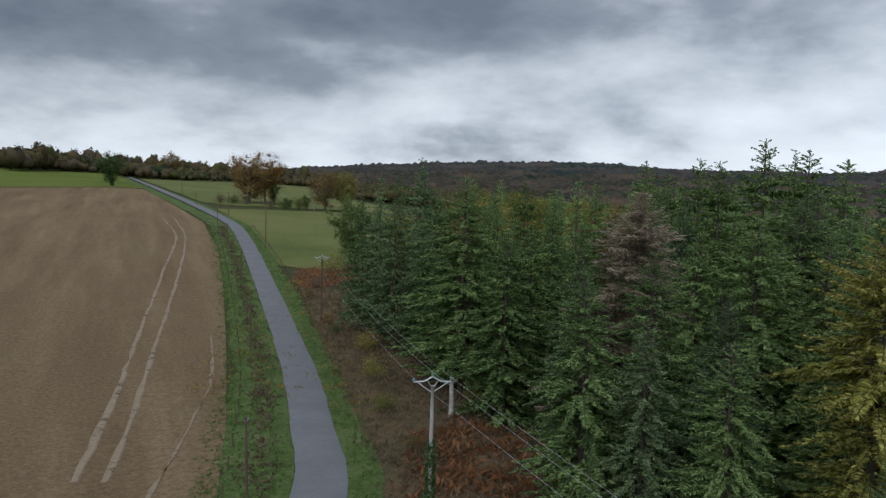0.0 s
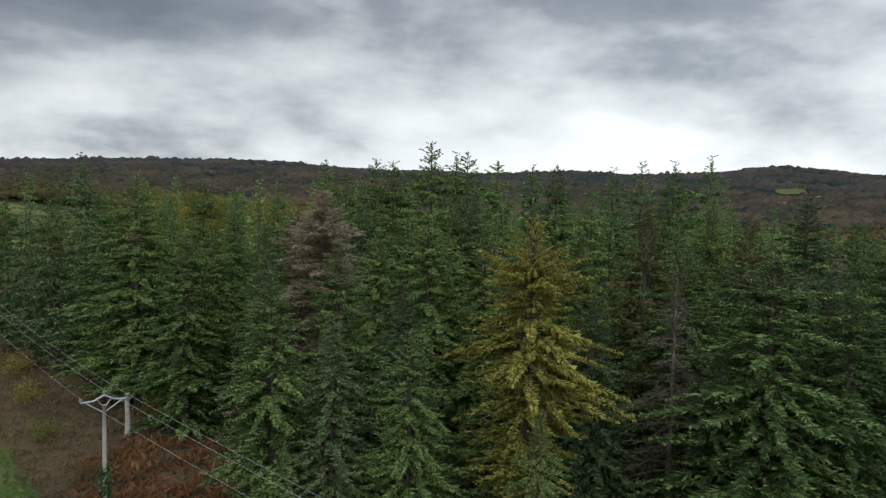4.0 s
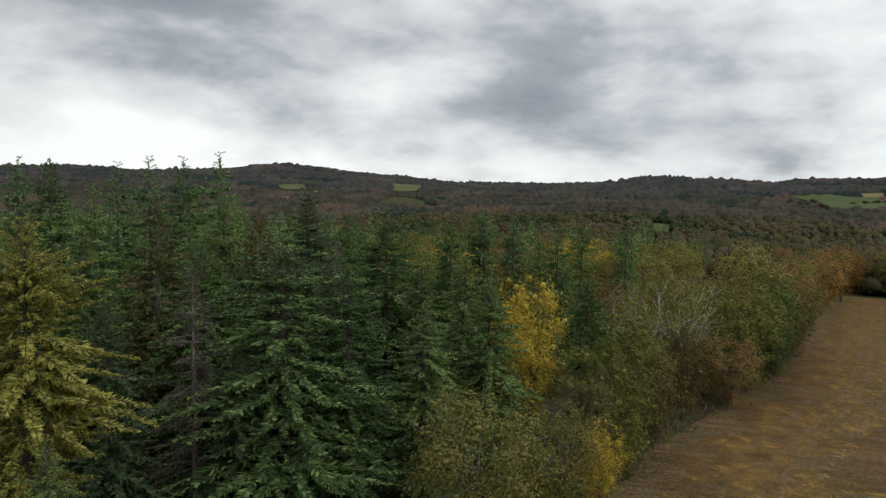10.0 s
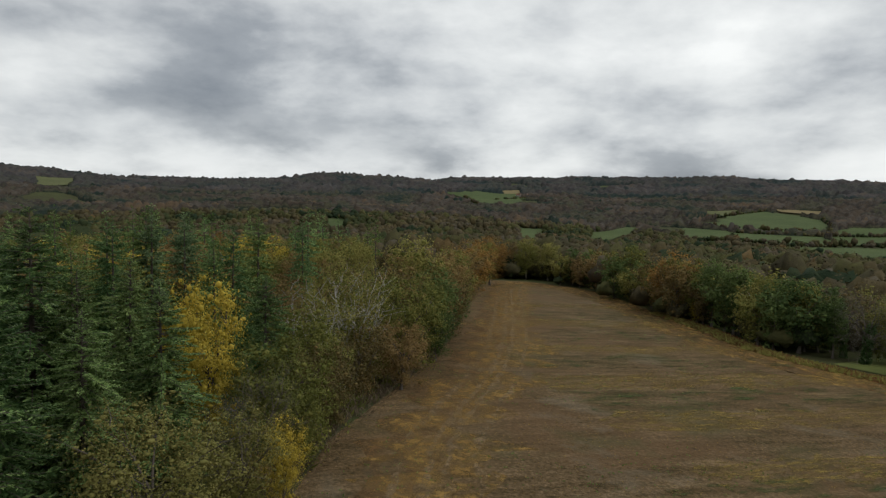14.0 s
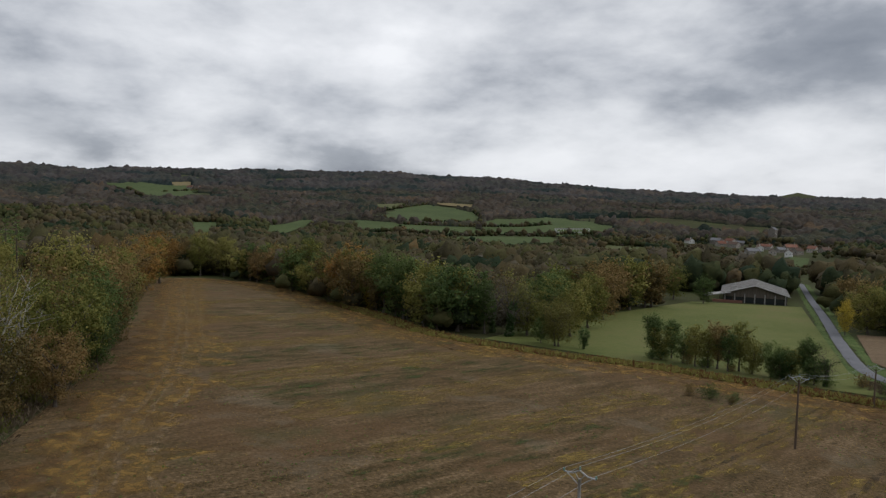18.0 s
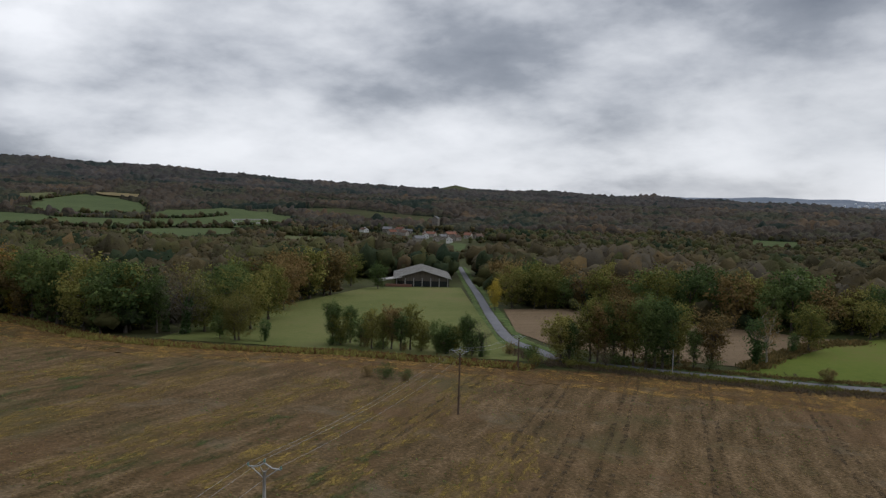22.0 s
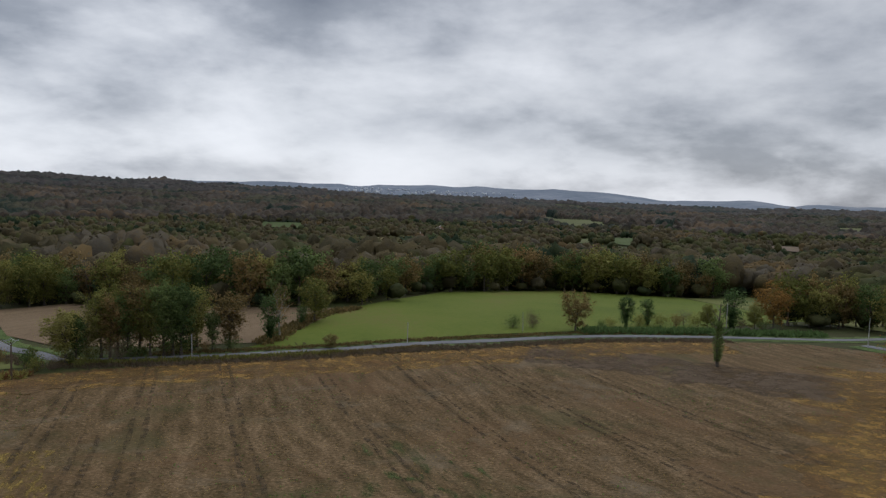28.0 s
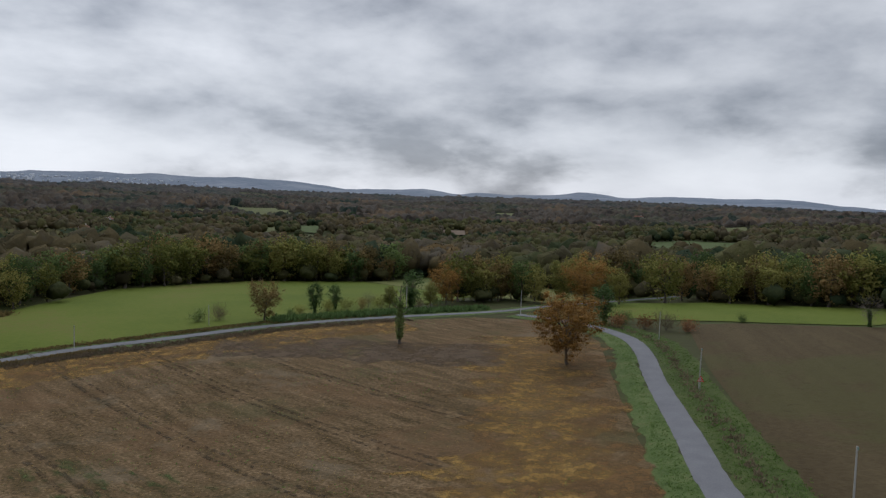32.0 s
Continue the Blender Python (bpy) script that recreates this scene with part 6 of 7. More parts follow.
for px, py, ph in ((-12.6, 46.4, 5.6), (-23.1, 86.5, 6.3), (-37.9, 135.3, 5.8), (-54.1, 180.4, 5.8), (-70.6, 225.1, 6.2), (-100.7, 293.0, 6.0)):
    thin_pole(px, py, ph, "wood", "dark timber telephone pole on the grass bank")
for px, py, ph in ((-46.3, 188.1, 11.5), (-77.4, 259.8, 8.8), (-132.9, 366, 9.0)):
    thin_pole(px, py, ph, "wood", "tall timber pole beside the lane", r=0.14)
for px, py, ph in ((-78.1, -87.8, 6.6), (-101.1, -126.8, 6.2), (-89.9, -170.6, 7.0), (16.2, -153.8, 4.6), (-9.8, -172.2, 4.8), (-63, -187.5, 7.2), (-56.5, -43.5, 5.6), (55.5, -132.6, 4.8)):
    thin_pole(px, py, ph, "concrete", "pale grey concrete telephone pole by the lane")


def fence_post(x, y, height=1.2):
    v, f = tubes([(((0, 0, -0.2), (0, 0, height * 0.6), (0, 0, height)), (0.07, 0.065, 0.06))], 6)
    ob = new("fence_post", mesh_of("fence_post", v, f.tolist() + [list(range(17, 11, -1))], M["wood"]))
    ob.matrix_basis = pose(x, y, float(rise(x, y)), rng.uniform(-4, 4), rng.uniform(-4, 4), rng.uniform(0, 90))
    tagged(ob, "weathered grey-brown wooden fence post", "fence post", "fence posts")


def fence(line, gap, off):
    c = smooth_line(line, gap * 0.5)
    s = sideways(c)
    for (x, y), (nx, ny) in zip(c, s):
        fence_post(x + nx * off, y + ny * off, rng.uniform(1.0, 1.35))


fence(LANE[3:11], 9.0, 6.4)
fence(LANE[4:8], 7.0, -5.2)


# ---- ground cover ----
def tufts(name, line, o0, o1, count, mat, size, label, seed, upright=1.0, per=7, width=0.16):
    """Loose blades in clumps along a line, from o0 to o1 metres beside it."""
    rnd = np.random.RandomState(seed)
    c = smooth_line(line, 1.0)
    s = sideways(c)
    i = rnd.randint(0, len(c), count)
    o = rnd.uniform(o0, o1, count)
    p = c[i] + s[i] * o[:, None] + rnd.randn(count, 2) * 0.5
    spread_blades(name, p, mat, size, label, rnd, upright, per, width)


def spread_blades(name, p, mat, size, label, rnd, upright, per, width, category="grass"):
    p = np.repeat(p, per, axis=0) + rnd.randn(len(p) * per, 2) * size * 0.5
    z = lay(p[:, 0], p[:, 1], 0.03)
    d = rnd.randn(len(p), 3)
    d[:, 2] = np.abs(d[:, 2]) * 0.5 + upright
    l = rnd.uniform(0.5, 1.3, len(p)) * size
    v, f = blades(np.column_stack([p, z]), d, l, l * width, rnd.randn(len(p), 3))
    tagged(new(name, fast_mesh(name, v, f, mat)), label, category, kind="stuff")


def in_polygon(poly, count, seed):
    rnd = np.random.RandomState(seed)
    q = np.array(poly, float)
    lo, hi = q.min(0), q.max(0)
    p = rnd.uniform(lo, hi, (count, 2))
    return p[inside(poly, p[:, 0], p[:, 1])], rnd


tufts("grass_tufts", LANE[4:22], -4.6, -2.4, 5000, M["blade"], 0.2, "lush green grass tufts on the verge", 81)
tufts("grass_tufts", LANE[4:22], 2.6, 8.4, 9000, M["blade"], 0.22, "long green grass on the bank by the lane", 82)
tufts("bramble_line", LANE[4:11], 3.4, 5.0, 620, M["dryweed"], 0.5, "brown dead weeds in the ditch by the lane", 83, 0.6)
tufts("field_edge_weeds", CROSS[4:13], -7.5, -3.6, 2500, M["dryweed"], 0.5, "dry brown weeds along the field edge", 84)
SCRUB = ((-2, 42), (-8, 66), (-16, 95), (-22, 118), (-30, 150), (-8, 160), (2, 120), (6, 90), (9, 60), (16, 40), (24, 24), (10, 22), (-2, 30))
p, rnd = in_polygon(SCRUB, 9000, 85)
spread_blades("bramble_scrub", p, M["dryweed"], 0.75, "tangled brown brambles and dead stalks", rnd, 0.7, 8, 0.06, "scrub")
p, rnd = in_polygon(((-1, 34), (-3, 60), (2, 66), (9, 60), (14, 42), (20, 26), (8, 24)), 950, 86)
spread_blades("bracken", p, M["bracken"], 0.9, "rusty orange dead bracken fronds", rnd, 0.25, 9, 0.12, "bracken")
p, rnd = in_polygon(((-27, 130), (-30, 152), (-18, 158), (-14, 140)), 500, 87)
spread_blades("bracken", p, M["bracken"], 0.9, "red-brown bracken at the meadow corner", rnd, 0.25, 9, 0.12, "bracken")
p, rnd = in_polygon(((-27, 70), (-6, 66), (4, 110), (-10, 150), (-30, 150)), 900, 88)
spread_blades("wild_grass", p, M["straw"], 0.5, "pale dry grass among the brambles", rnd, 0.9, 7, 0.08)
# hedge of bracken and brambles between the stubble and the pasture
EDGE = ((221, -61), (190, -66), (161, -68), (133, -82), (115, -97), (92, -109), (78, -116))
tufts("bracken_hedge", EDGE, -1.5, 2.5, 2600, M["bracken"], 0.85, "rusty bracken hedge along the field edge", 89, 0.5, 9, 0.1)
tufts("bramble_hedge", EDGE, -0.5, 2.8, 1600, M["olive"], 0.9, "dark green brambles in the field hedge", 90, 0.5, 9, 0.2)
tufts("bramble_hedge", CROSS[4:11], 2.6, 4.6, 1500, M["brownleaf"], 0.5, "low brown bramble hedge by the lane", 91, 0.5, 8, 0.2)
tufts("bramble_hedge", CROSS[7:12], -4.4, -2.8, 1100, M["brownleaf"], 0.5, "dense brown bramble hedge between field and lane", 97, 0.7, 8, 0.2)
tufts("bramble_hedge", CROSS[8:12], -4.0, -2.6, 500, M["olive"], 0.7, "dark green brambles between field and lane", 98, 0.7, 8, 0.2)
tufts("bramble_hedge", CROSS[3:6], 3.5, 7.5, 900, M["ivy"], 1.3, "tall dark green bramble thicket beside the lane", 99, 0.8, 9, 0.2)
tufts("bramble_hedge", ((46, -148), (45, -168), (42, -190), (36, -200)), -1.5, 1.5, 500, M["brownleaf"], 1.1, "dark bramble hedge between brown field and meadow", 101, 0.7, 9, 0.2)
tufts("field_edge_weeds", LANE[13:22], 4.2, 5.6, 420, M["dryweed"], 0.5, "dry brown weeds on the lane bank", 96)
WOOD_EDGE = ((52, 15.5), (74, 15.5), (90.4, 12.6), (113.8, 8.5), (141.7, 4.8), (185.4, 1.5), (268.6, -3.5), (318, -7))
tufts("wood_edge_brambles", WOOD_EDGE, -4.0, 0.8, 3600, M["dryweed"], 1.1, "brown brambles under the wood edge", 92, 0.7, 9, 0.06)
tufts("wood_edge_leaves", WOOD_EDGE, -4.5, -0.5, 2200, M["olive"], 1.0, "low leafy growth under the wood edge", 93, 0.5, 9, 0.2)
STUBBLE = FIELDS[5]
p, rnd = in_polygon(STUBBLE, 60000, 94)
keep = np.hypot(p[:, 0], p[:, 1]) < 135
spread_blades("stubble_stalks", p[keep], M["straw"], 0.16, "short dry stalks left on the field", rnd, 0.3, 2, 0.18, "stubble")
p, rnd = in_polygon(STUBBLE, 22000, 95)
keep = np.array([noise.noise(Vector((q[0] * 0.05, q[1] * 0.05, 2.0))) > 0.05 for q in p])
spread_blades("weeds", p[keep], M["blade"], 0.2, "small green weeds sprouting in the stubble", rnd, 0.3, 3, 0.3, "weeds")


# loose straw, weeds and bare soil on the stubble
def cover(name, pts, left, right, mat, label, lift=0.05, seed=1, ragged=1.2):
    return strip(name, pts, left, right, M[mat], lift, label, "ground cover", ragged=ragged, step=3.0, seed=seed, across=9)


FAR_EDGE = ((318, -30), (285, -52), (221, -61.5), (161, -67.5), (133, -82), (115, -97.5), (92, -109.5), (76, -117), (50, -131), (30, -139.5), (9, -148.5), (-12, -157.5), (-33, -165), (-54, -169))
cover("rusty_band", FAR_EDGE, -0.5, 13.0, "rusty_cover", "rusty dead weeds along the far field edge", 0.04, 21)
cover("straw_band", FAR_EDGE, 1.0, 8.5, "headland", "golden straw band along the far field edge", 0.05, 1)
cover("straw_band", FAR_EDGE, 11.0, 14.5, "headland", "thin golden straw band in the field", 0.05, 2)
NEAR_EDGE = ((30, 14), (57.9, 11), (73.9, 11), (90.4, 8.5), (113.8, 4), (141.7, 0.2), (185.4, -3), (268.6, -8), (318, -14))
cover("rusty_band", NEAR_EDGE, 0.0, 9.0, "rusty_cover", "rusty dead weeds on the headland by the wood", 0.04, 22)
cover("straw_band", NEAR_EDGE, 3.0, 15.0, "headland", "golden straw headland beside the wood", 0.05, 3, 2.6)
for k, (a0, a1) in enumerate(((4.6, 5.4), (7.6, 8.3), (9.4, 10.1), (12.3, 13.0))):
    cover("wheel_track", NEAR_EDGE, a0, a1, "rutted", "worn wheel track of soil and straw on the headland", 0.07, 4 + k, 0.25)
cover("rusty_patch", ((-76, -140), (-64, -112), (-50, -86), (-36, -58), (-25, -38)), -12, 12, "rusty_cover", "rusty dead weeds round the oak", 0.04, 23, 4.0)
cover("straw_patch", ((-75, -140), (-62, -112), (-48, -86), (-33, -58), (-22, -38)), -8, 8, "headland", "orange straw and dead weeds by the oak", 0.05, 6, 4.0)
cover("bare_soil", ((-10, -150), (-30, -142), (-48, -131), (-62, -122)), -10, 9, "bare_cover", "bare dark soil round the ivy tree", 0.05, 7, 1.0)
for k, (ax, ay, ln, lft) in enumerate(((110, -12, 70, 5), (70, -24, 60, 4), (58, -34, 64, 3), (52, -40, 70, 3), (88, -18, 60, 4), (140, -14, 55, 4), (175, -12, 48, 5), (215, -14, 38, 4), (36, -40, 40, 4))):
    dx, dy = math.sin(radians(157)), math.cos(radians(157))
    cover("straw_streak", ((ax, ay), (ax + dx * ln * 0.5, ay + dy * ln * 0.5), (ax + dx * ln, ay + dy * ln)), -lft, lft, "yellow_cover", "streak of yellow straw along the rows", 0.05, 10 + k)
for k, (ax, ay, ln, lft) in enumerate(((98, -16, 66, 6), (125, -10, 60, 6), (62, -20, 40, 5), (190, -14, 46, 7), (-5, -58, 22, 6), (5, -70, 20, 5), (160, -20, 44, 6), (46, -28, 30, 5))):
    cover("weed_streak", ((ax, ay), (ax + dx * ln * 0.5, ay + dy * ln * 0.5), (ax + dx * ln, ay + dy * ln)), -lft, lft, "weed_cover", "streak of green weeds along the rows", 0.06, 30 + k)
for k, (ax, ay, ln) in enumerate(((58, -56, 62), (46, -66, 62), (32, -62, 80), (16, -56, 96), (0, -60, 98), (-16, -62, 98), (-30, -70, 92), (-42, -84, 80), (24, -30, 60))):
    for off in (0.0, 1.9):
        cover("wheel_rut", ((ax + off, ay), (ax + off + dx * ln * 0.5, ay + dy * ln * 0.5), (ax + off + dx * ln, ay + dy * ln)), -0.3, 0.3, "ridge", "dark wheel rut along the rows", 0.07, 50 + 2 * k + int(off), 0.1)
# tramlines of the harrowed field
for k, (pts, w) in enumerate(((((-24.8, 47.5), (-29, 61.6), (-38.9, 91.3), (-55.4, 142.4), (-71.9, 193.6), (-92, 236)), 0.27), (((-22.7, 47.7), (-26.9, 61.9), (-36.5, 91.8), (-52.6, 143.4), (-69.8, 194.6), (-89, 238)), 0.27),
                              (((-18.6, 44), (-21.1, 59.7), (-24.5, 76), (-31, 96)), 0.12))):
    cover("wheel_track", pts, -w, w, "tread", "pale wheel track across the harrowed soil", 0.05, 70 + k, 0.1)

# shrubs
for sx, sy, sh, sk in ((88.6, -87.5, 2.6, "green"), (91, -85.5, 2.2, "brown"), (86, -90, 1.8, "green"), (84.5, -88, 1.5, "brown"), (-12.5, -178.5, 3.4, "brown"), (-7.5, -177, 3.2, "green"), (-30, -182, 2.0, "green"), (-33, -184, 2.4, "green"),
                       (-41, -188, 3.0, "green"), (-47, -190, 3.2, "green"), (-51, -191, 3.4, "brown"), (-57, -192, 3.6, "green"), (-62, -193, 3.4, "green"), (-69, -194, 3.0, "brown"), (-75, -195, 3.0, "green"),
                       (-104, -146, 3.6, "red"), (-108, -141, 3.8, "red"), (-111, -137, 4.0, "brown"), (-114, -133, 3.4, "red"), (-107, -150, 3.2, "green"), (-110, -152, 3.0, "green"), (-138, -141, 2.2, "green"),
                       (78, -119, 2.6, "green"), (82, -123, 3.0, "green"), (75, -120, 2.4, "brown"), (84, -127, 2.6, "green"), (88, -124, 2.8, "brown"), (72, -123, 2.0, "green"),
                       (-23, 150, 4.0, "green"), (-20, 154, 3.2, "brown"), (-67, 303, 5.0, "green"), (-73, 304, 4.0, "brown"), (-62, 309, 5.0, "green"), (-93, 318, 4.0, "green"), (-88, 322, 4.0, "brown"), (-98, 316, 4.0, "brown")):
    shrub(sk, sx, sy, sh)
for k in range(0, 44, 2):
    # undergrowth of the tree rows along the lane
    a = (k % 22) / 21
    px, py = ((123 - 34 * a, -103.5 - 14.5 * a), (77 - 26 * a, -125 - 18 * a))[k // 22]
    shrub(("green", "brown", "green")[k % 3], px + rng.uniform(-1.5, 1.5), py + rng.uniform(-1.5, 1.5), rng.uniform(1.6, 3.6), rng.uniform(0.8, 1.2))
for k in range(46):
    a = k / 45
    shrub(("green", "brown", "brown")[k % 3], 50 + 250 * a + rng.uniform(-2, 2), float(np.interp(50 + 250 * a, (50, 74, 114, 142, 185, 269, 318), (16.5, 17, 11, 7.5, 4.5, 0, -4))) + rng.uniform(-1, 2), rng.uniform(2.2, 5.0), rng.uniform(0.8, 1.2))
for k in range(40):
    px, py = rng.uniform(-26, 10), rng.uniform(45, 150)
    if inside(SCRUB, np.array([px]), np.array([py]))[0]:
        shrub(("brown", "brown", "green")[k % 3], px, py, rng.uniform(1.1, 2.3))


def dead_ivy_tree(x, y):
    """A dead trunk in the stubble, ivy to its waist, bare arms above."""
    root = new("ivy_clad_tree")
    root.matrix_basis = pose(x, y, float(rise(x, y)) - 0.05)
    rnd = np.random.RandomState(31)
    t = np.linspace(0, 1, 8)
    trunk = np.column_stack([0.15 * np.sin(t * 4), 0.1 * np.cos(t * 5) - 0.1, t * 12.5])
    v, f = tubes([(trunk, 0.3 * (1 - 0.85 * t) + 0.03)], 8)
    part("trunk", fast_mesh("trunk", v, f, M["bark"], True), root)
    for k in range(9):
        a, z0 = k * 2.2, 5.5 + k * 0.7
        ln = rnd.uniform(1.2, 2.8)
        q = np.linspace(0, 1, 5)
        path = np.column_stack([np.cos(a) * ln * q, np.sin(a) * ln * q, z0 + q ** 1.5 * ln * 0.8])
        v, f = tubes([(path, 0.1 * (1 - 0.85 * q))], 5)
        part("bare_limb", fast_mesh("bare_limb", v, f, M["deadwood"]), root, "bare grey limb")
    n = 1500
    k = rnd.rand(n)
    a = rnd.rand(n) * 6.28
    rr = 0.25 + rnd.rand(n) * (0.25 + 0.6 * np.sin(np.clip(k * 1.15, 0, 1) * 3.1))
    p = np.column_stack([np.cos(a) * rr, np.sin(a) * rr, 1.2 + k * 8.0])
    v, f = blades(p, rnd.randn(n, 3), rnd.uniform(0.2, 0.45, n), np.full(n, 0.13), rnd.randn(n, 3))
    part("ivy", fast_mesh("ivy", v, f, M["green"]), root, "dense green ivy round the trunk")
    tagged(root, "dead tree wrapped in green ivy standing in the stubble", "tree")


dead_ivy_tree(-46.2, -141.4)


def snag(x, y, height):
    root = new("tree_stump")
    root.matrix_basis = pose(x, y, float(rise(x, y)) - 0.1, 2, 1, 0)
    t = np.linspace(0, 1, 6)
    v, f = tubes([(np.column_stack([0.06 * np.sin(t * 5), 0 * t, t * height]), 0.26 - 0.08 * t)], 9)
    part("trunk", mesh_of("trunk", v, f.tolist() + [list(range(53, 44, -1))], M["birchbark"], True), root)
    rod("snapped_limb", (0, 0, height * 0.8), (0.7, 0.1, height * 1.05), 0.07, M["deadwood"], root, 5, 0.02)
    tagged(root, "pale broken tree trunk standing in bracken", "stump")


snag(1.3, 66.2, 4.0)


def warning_sign(x, y, turn):
    root = new("road_sign")
    root.matrix_basis = pose(x, y, float(rise(x, y)) - 0.1, 0, 0, turn)
    rod("post", (0, 0, 0), (0, 0, 2.3), 0.035, M["steel"], root, 8)
    for nm, size, mat, off in (("red_border", 0.62, "red", 0.0), ("white_face", 0.43, "white", -0.013)):
        bm = bmesh.new()
        pts = [(size * math.sin(q), 0, size * math.cos(q)) for q in (0, 2 * math.pi / 3, 4 * math.pi / 3)]
        v0 = [bm.verts.new((a, -0.045 + off, b)) for a, _, b in pts]
        v1 = [bm.verts.new((a, -0.035, b)) for a, _, b in pts]
        bm.faces.new(v0), bm.faces.new(v1[::-1])
        for i in range(3):
            bm.faces.new((v0[i], v1[i], v1[(i + 1) % 3], v0[(i + 1) % 3]))
        bmesh.ops.recalc_face_normals(bm, faces=bm.faces[:])
        bmesh.ops.translate(bm, vec=(0, 0, 2.0), verts=bm.verts[:])
        bm_part(nm, bm, M[mat], root, "red triangular border" if nm == "red_border" else "white sign face")
    bm_part("symbol", box(0.06, 0.012, 0.3, (0, -0.066, 1.98)), M["pane"], root, "black bar symbol")
    tagged(root, "red and white triangular warning sign by the lane", "road sign")


warning_sign(-77.3, -86.6, -42)


# ---- buildings ----
def gable(w, d, eave, ridge, over=0.4, thick=0.25):
    """Two roof slopes with thickness; ridge along y."""
    bm = bmesh.new()
    out = []
    for s in (-1, 1):
        k = (ridge - eave) / (w / 2)
        x1, z1 = s * (w / 2 + over), eave - k * over
        a = [bm.verts.new(q) for q in ((0, -d / 2 - over, ridge), (x1, -d / 2 - over, z1), (x1, d / 2 + over, z1), (0, d / 2 + over, ridge))]
        b = [bm.verts.new((v.co.x, v.co.y, v.co.z - thick)) for v in a]
        bm.faces.new(a), bm.faces.new(b[::-1])
        for i in range(4):
            bm.faces.new((a[i], b[i], b[(i + 1) % 4], a[(i + 1) % 4]))
    bmesh.ops.recalc_face_normals(bm, faces=bm.faces[:])
    return bm


def walls(w, d, eave, ridge):
    bm = bmesh.new()
    prof = ((-w / 2, -1.0), (w / 2, -1.0), (w / 2, eave - 0.25), (0, ridge - 0.28), (-w / 2, eave - 0.25))
    a = [bm.verts.new((x, -d / 2, z)) for x, z in prof]
    b = [bm.verts.new((x, d / 2, z)) for x, z in prof]
    bm.faces.new(a), bm.faces.new(b[::-1])
    for i in range(5):
        bm.faces.new((a[i], b[i], b[(i + 1) % 5], a[(i + 1) % 5]))
    bmesh.ops.recalc_face_normals(bm, faces=bm.faces[:])
    return bm


def house(x, y, w, d, eave, ridge, turn, wall="render", roof="tile", label="", name="house", group="village houses"):
    root = new(name)
    root.matrix_basis = pose(x, y, float(rise(x, y)), 0, 0, turn)
    bm_part("wall", walls(w, d, eave, ridge), M[wall], root)
    bm_part("roof", gable(w, d, eave, ridge), M[roof], root)
    bm_part("chimney", box(0.7, 0.7, 1.8, (w * 0.12, d * 0.3, ridge + 0.3), 0.04), M[wall], root)
    for s in (-1, 1):
        for k in range(3):
            yy = (k - 1) * d * 0.3
            win = bm_part("window", box(0.12, 1.0, 1.3, (s * (w / 2 + 0.02), yy, eave * 0.55)), M["white"], root)
            bm_part("pane", box(0.06, 0.8, 1.1, (s * (w / 2 + 0.07), yy, eave * 0.55)), M["pane"], win)
        for k in (-1, 1):
            win = bm_part("window", box(1.0, 0.12, 1.3, (k * w * 0.25, s * (d / 2 + 0.02), eave * 0.55)), M["white"], root)
            bm_part("pane", box(0.8, 0.06, 1.1, (k * w * 0.25, s * (d / 2 + 0.07), eave * 0.55)), M["pane"], win)
    tagged(root, label, "house", group)
    return root


def barn(x, y, turn):
    root = new("barn")
    w, d, eave, ridge = 25.5, 30.0, 4.9, 8.6
    root.matrix_basis = pose(x, y, float(rise(x, y)) - 0.3, 0, 0, turn)
    bm_part("roof", gable(w, d, eave, ridge, 0.8, 0.3), M["roof"], root, "grey fibre-cement roof")
    bm = bmesh.new()
    for s in (-1, 1):
        for k in range(29):
            yy = -d / 2 + 0.5 + k * (d - 1) / 28
            q = box(math.hypot(w / 2 + 0.8, (ridge - eave) * 1.05), 0.16, 0.12, (0, 0, 0), 0, Matrix.Rotation(s * math.atan2(ridge - eave, w / 2), 4, "Y"))
            bmesh.ops.translate(q, vec=(s * (w / 4 + 0.4), yy, (eave + ridge) / 2 - 0.05), verts=q.verts[:])
            me = bpy.data.meshes.new("tmp")
            q.to_mesh(me), q.free()
            bm.from_mesh(me)
            bpy.data.meshes.remove(me)
    bm_part("roof_corrugation", bm, M["roof"], root)
    bm_part("gable_cladding", walls(w - 0.6, d - 0.6, eave, ridge), M["boards"], root, "weathered brown board cladding")
    for k in range(7):
        xx = -w / 2 + 1 + k * (w - 2) / 6
        bm_part("column", box(0.4, 0.35, eave - 0.2, (xx, -d / 2 + 0.02, eave / 2), 0.02), M["concrete"], root)
    # bays are not open: a dark panel paints the shade within each
    for k in range(6):
        xx = -w / 2 + 1 + (k + 0.5) * (w - 2) / 6
        bm_part("doorway", box((w - 2) / 6 - 0.7, 0.2, 3.3, (xx, -d / 2 + 0.26, 1.75)), M["pane"], root, "dark panel standing for the shade in an open barn bay")
    bm_part("lean_to_roof", box(11, 8, 0.3, (-w / 2 - 2.0, -d / 2 + 2, 4.2), 0, Matrix.Rotation(-0.18, 4, "Y")), M["roof"], root, "grey lean-to roof")
    bm_part("low_wall", box(12, 0.4, 2.2, (-w / 2 + 2, -d / 2 - 2.2, 1.0), 0.03), M["tile"], root, "reddish block wall")
    for k in range(3):
        rod("lean_to_post", (-w / 2 - 6 + k * 5, -d / 2 - 1.5, 0), (-w / 2 - 6 + k * 5, -d / 2 - 1.5, 3.8), 0.12, M["wood"], root)
    tagged(root, "large farm barn with grey corrugated roof and board gable", "barn")


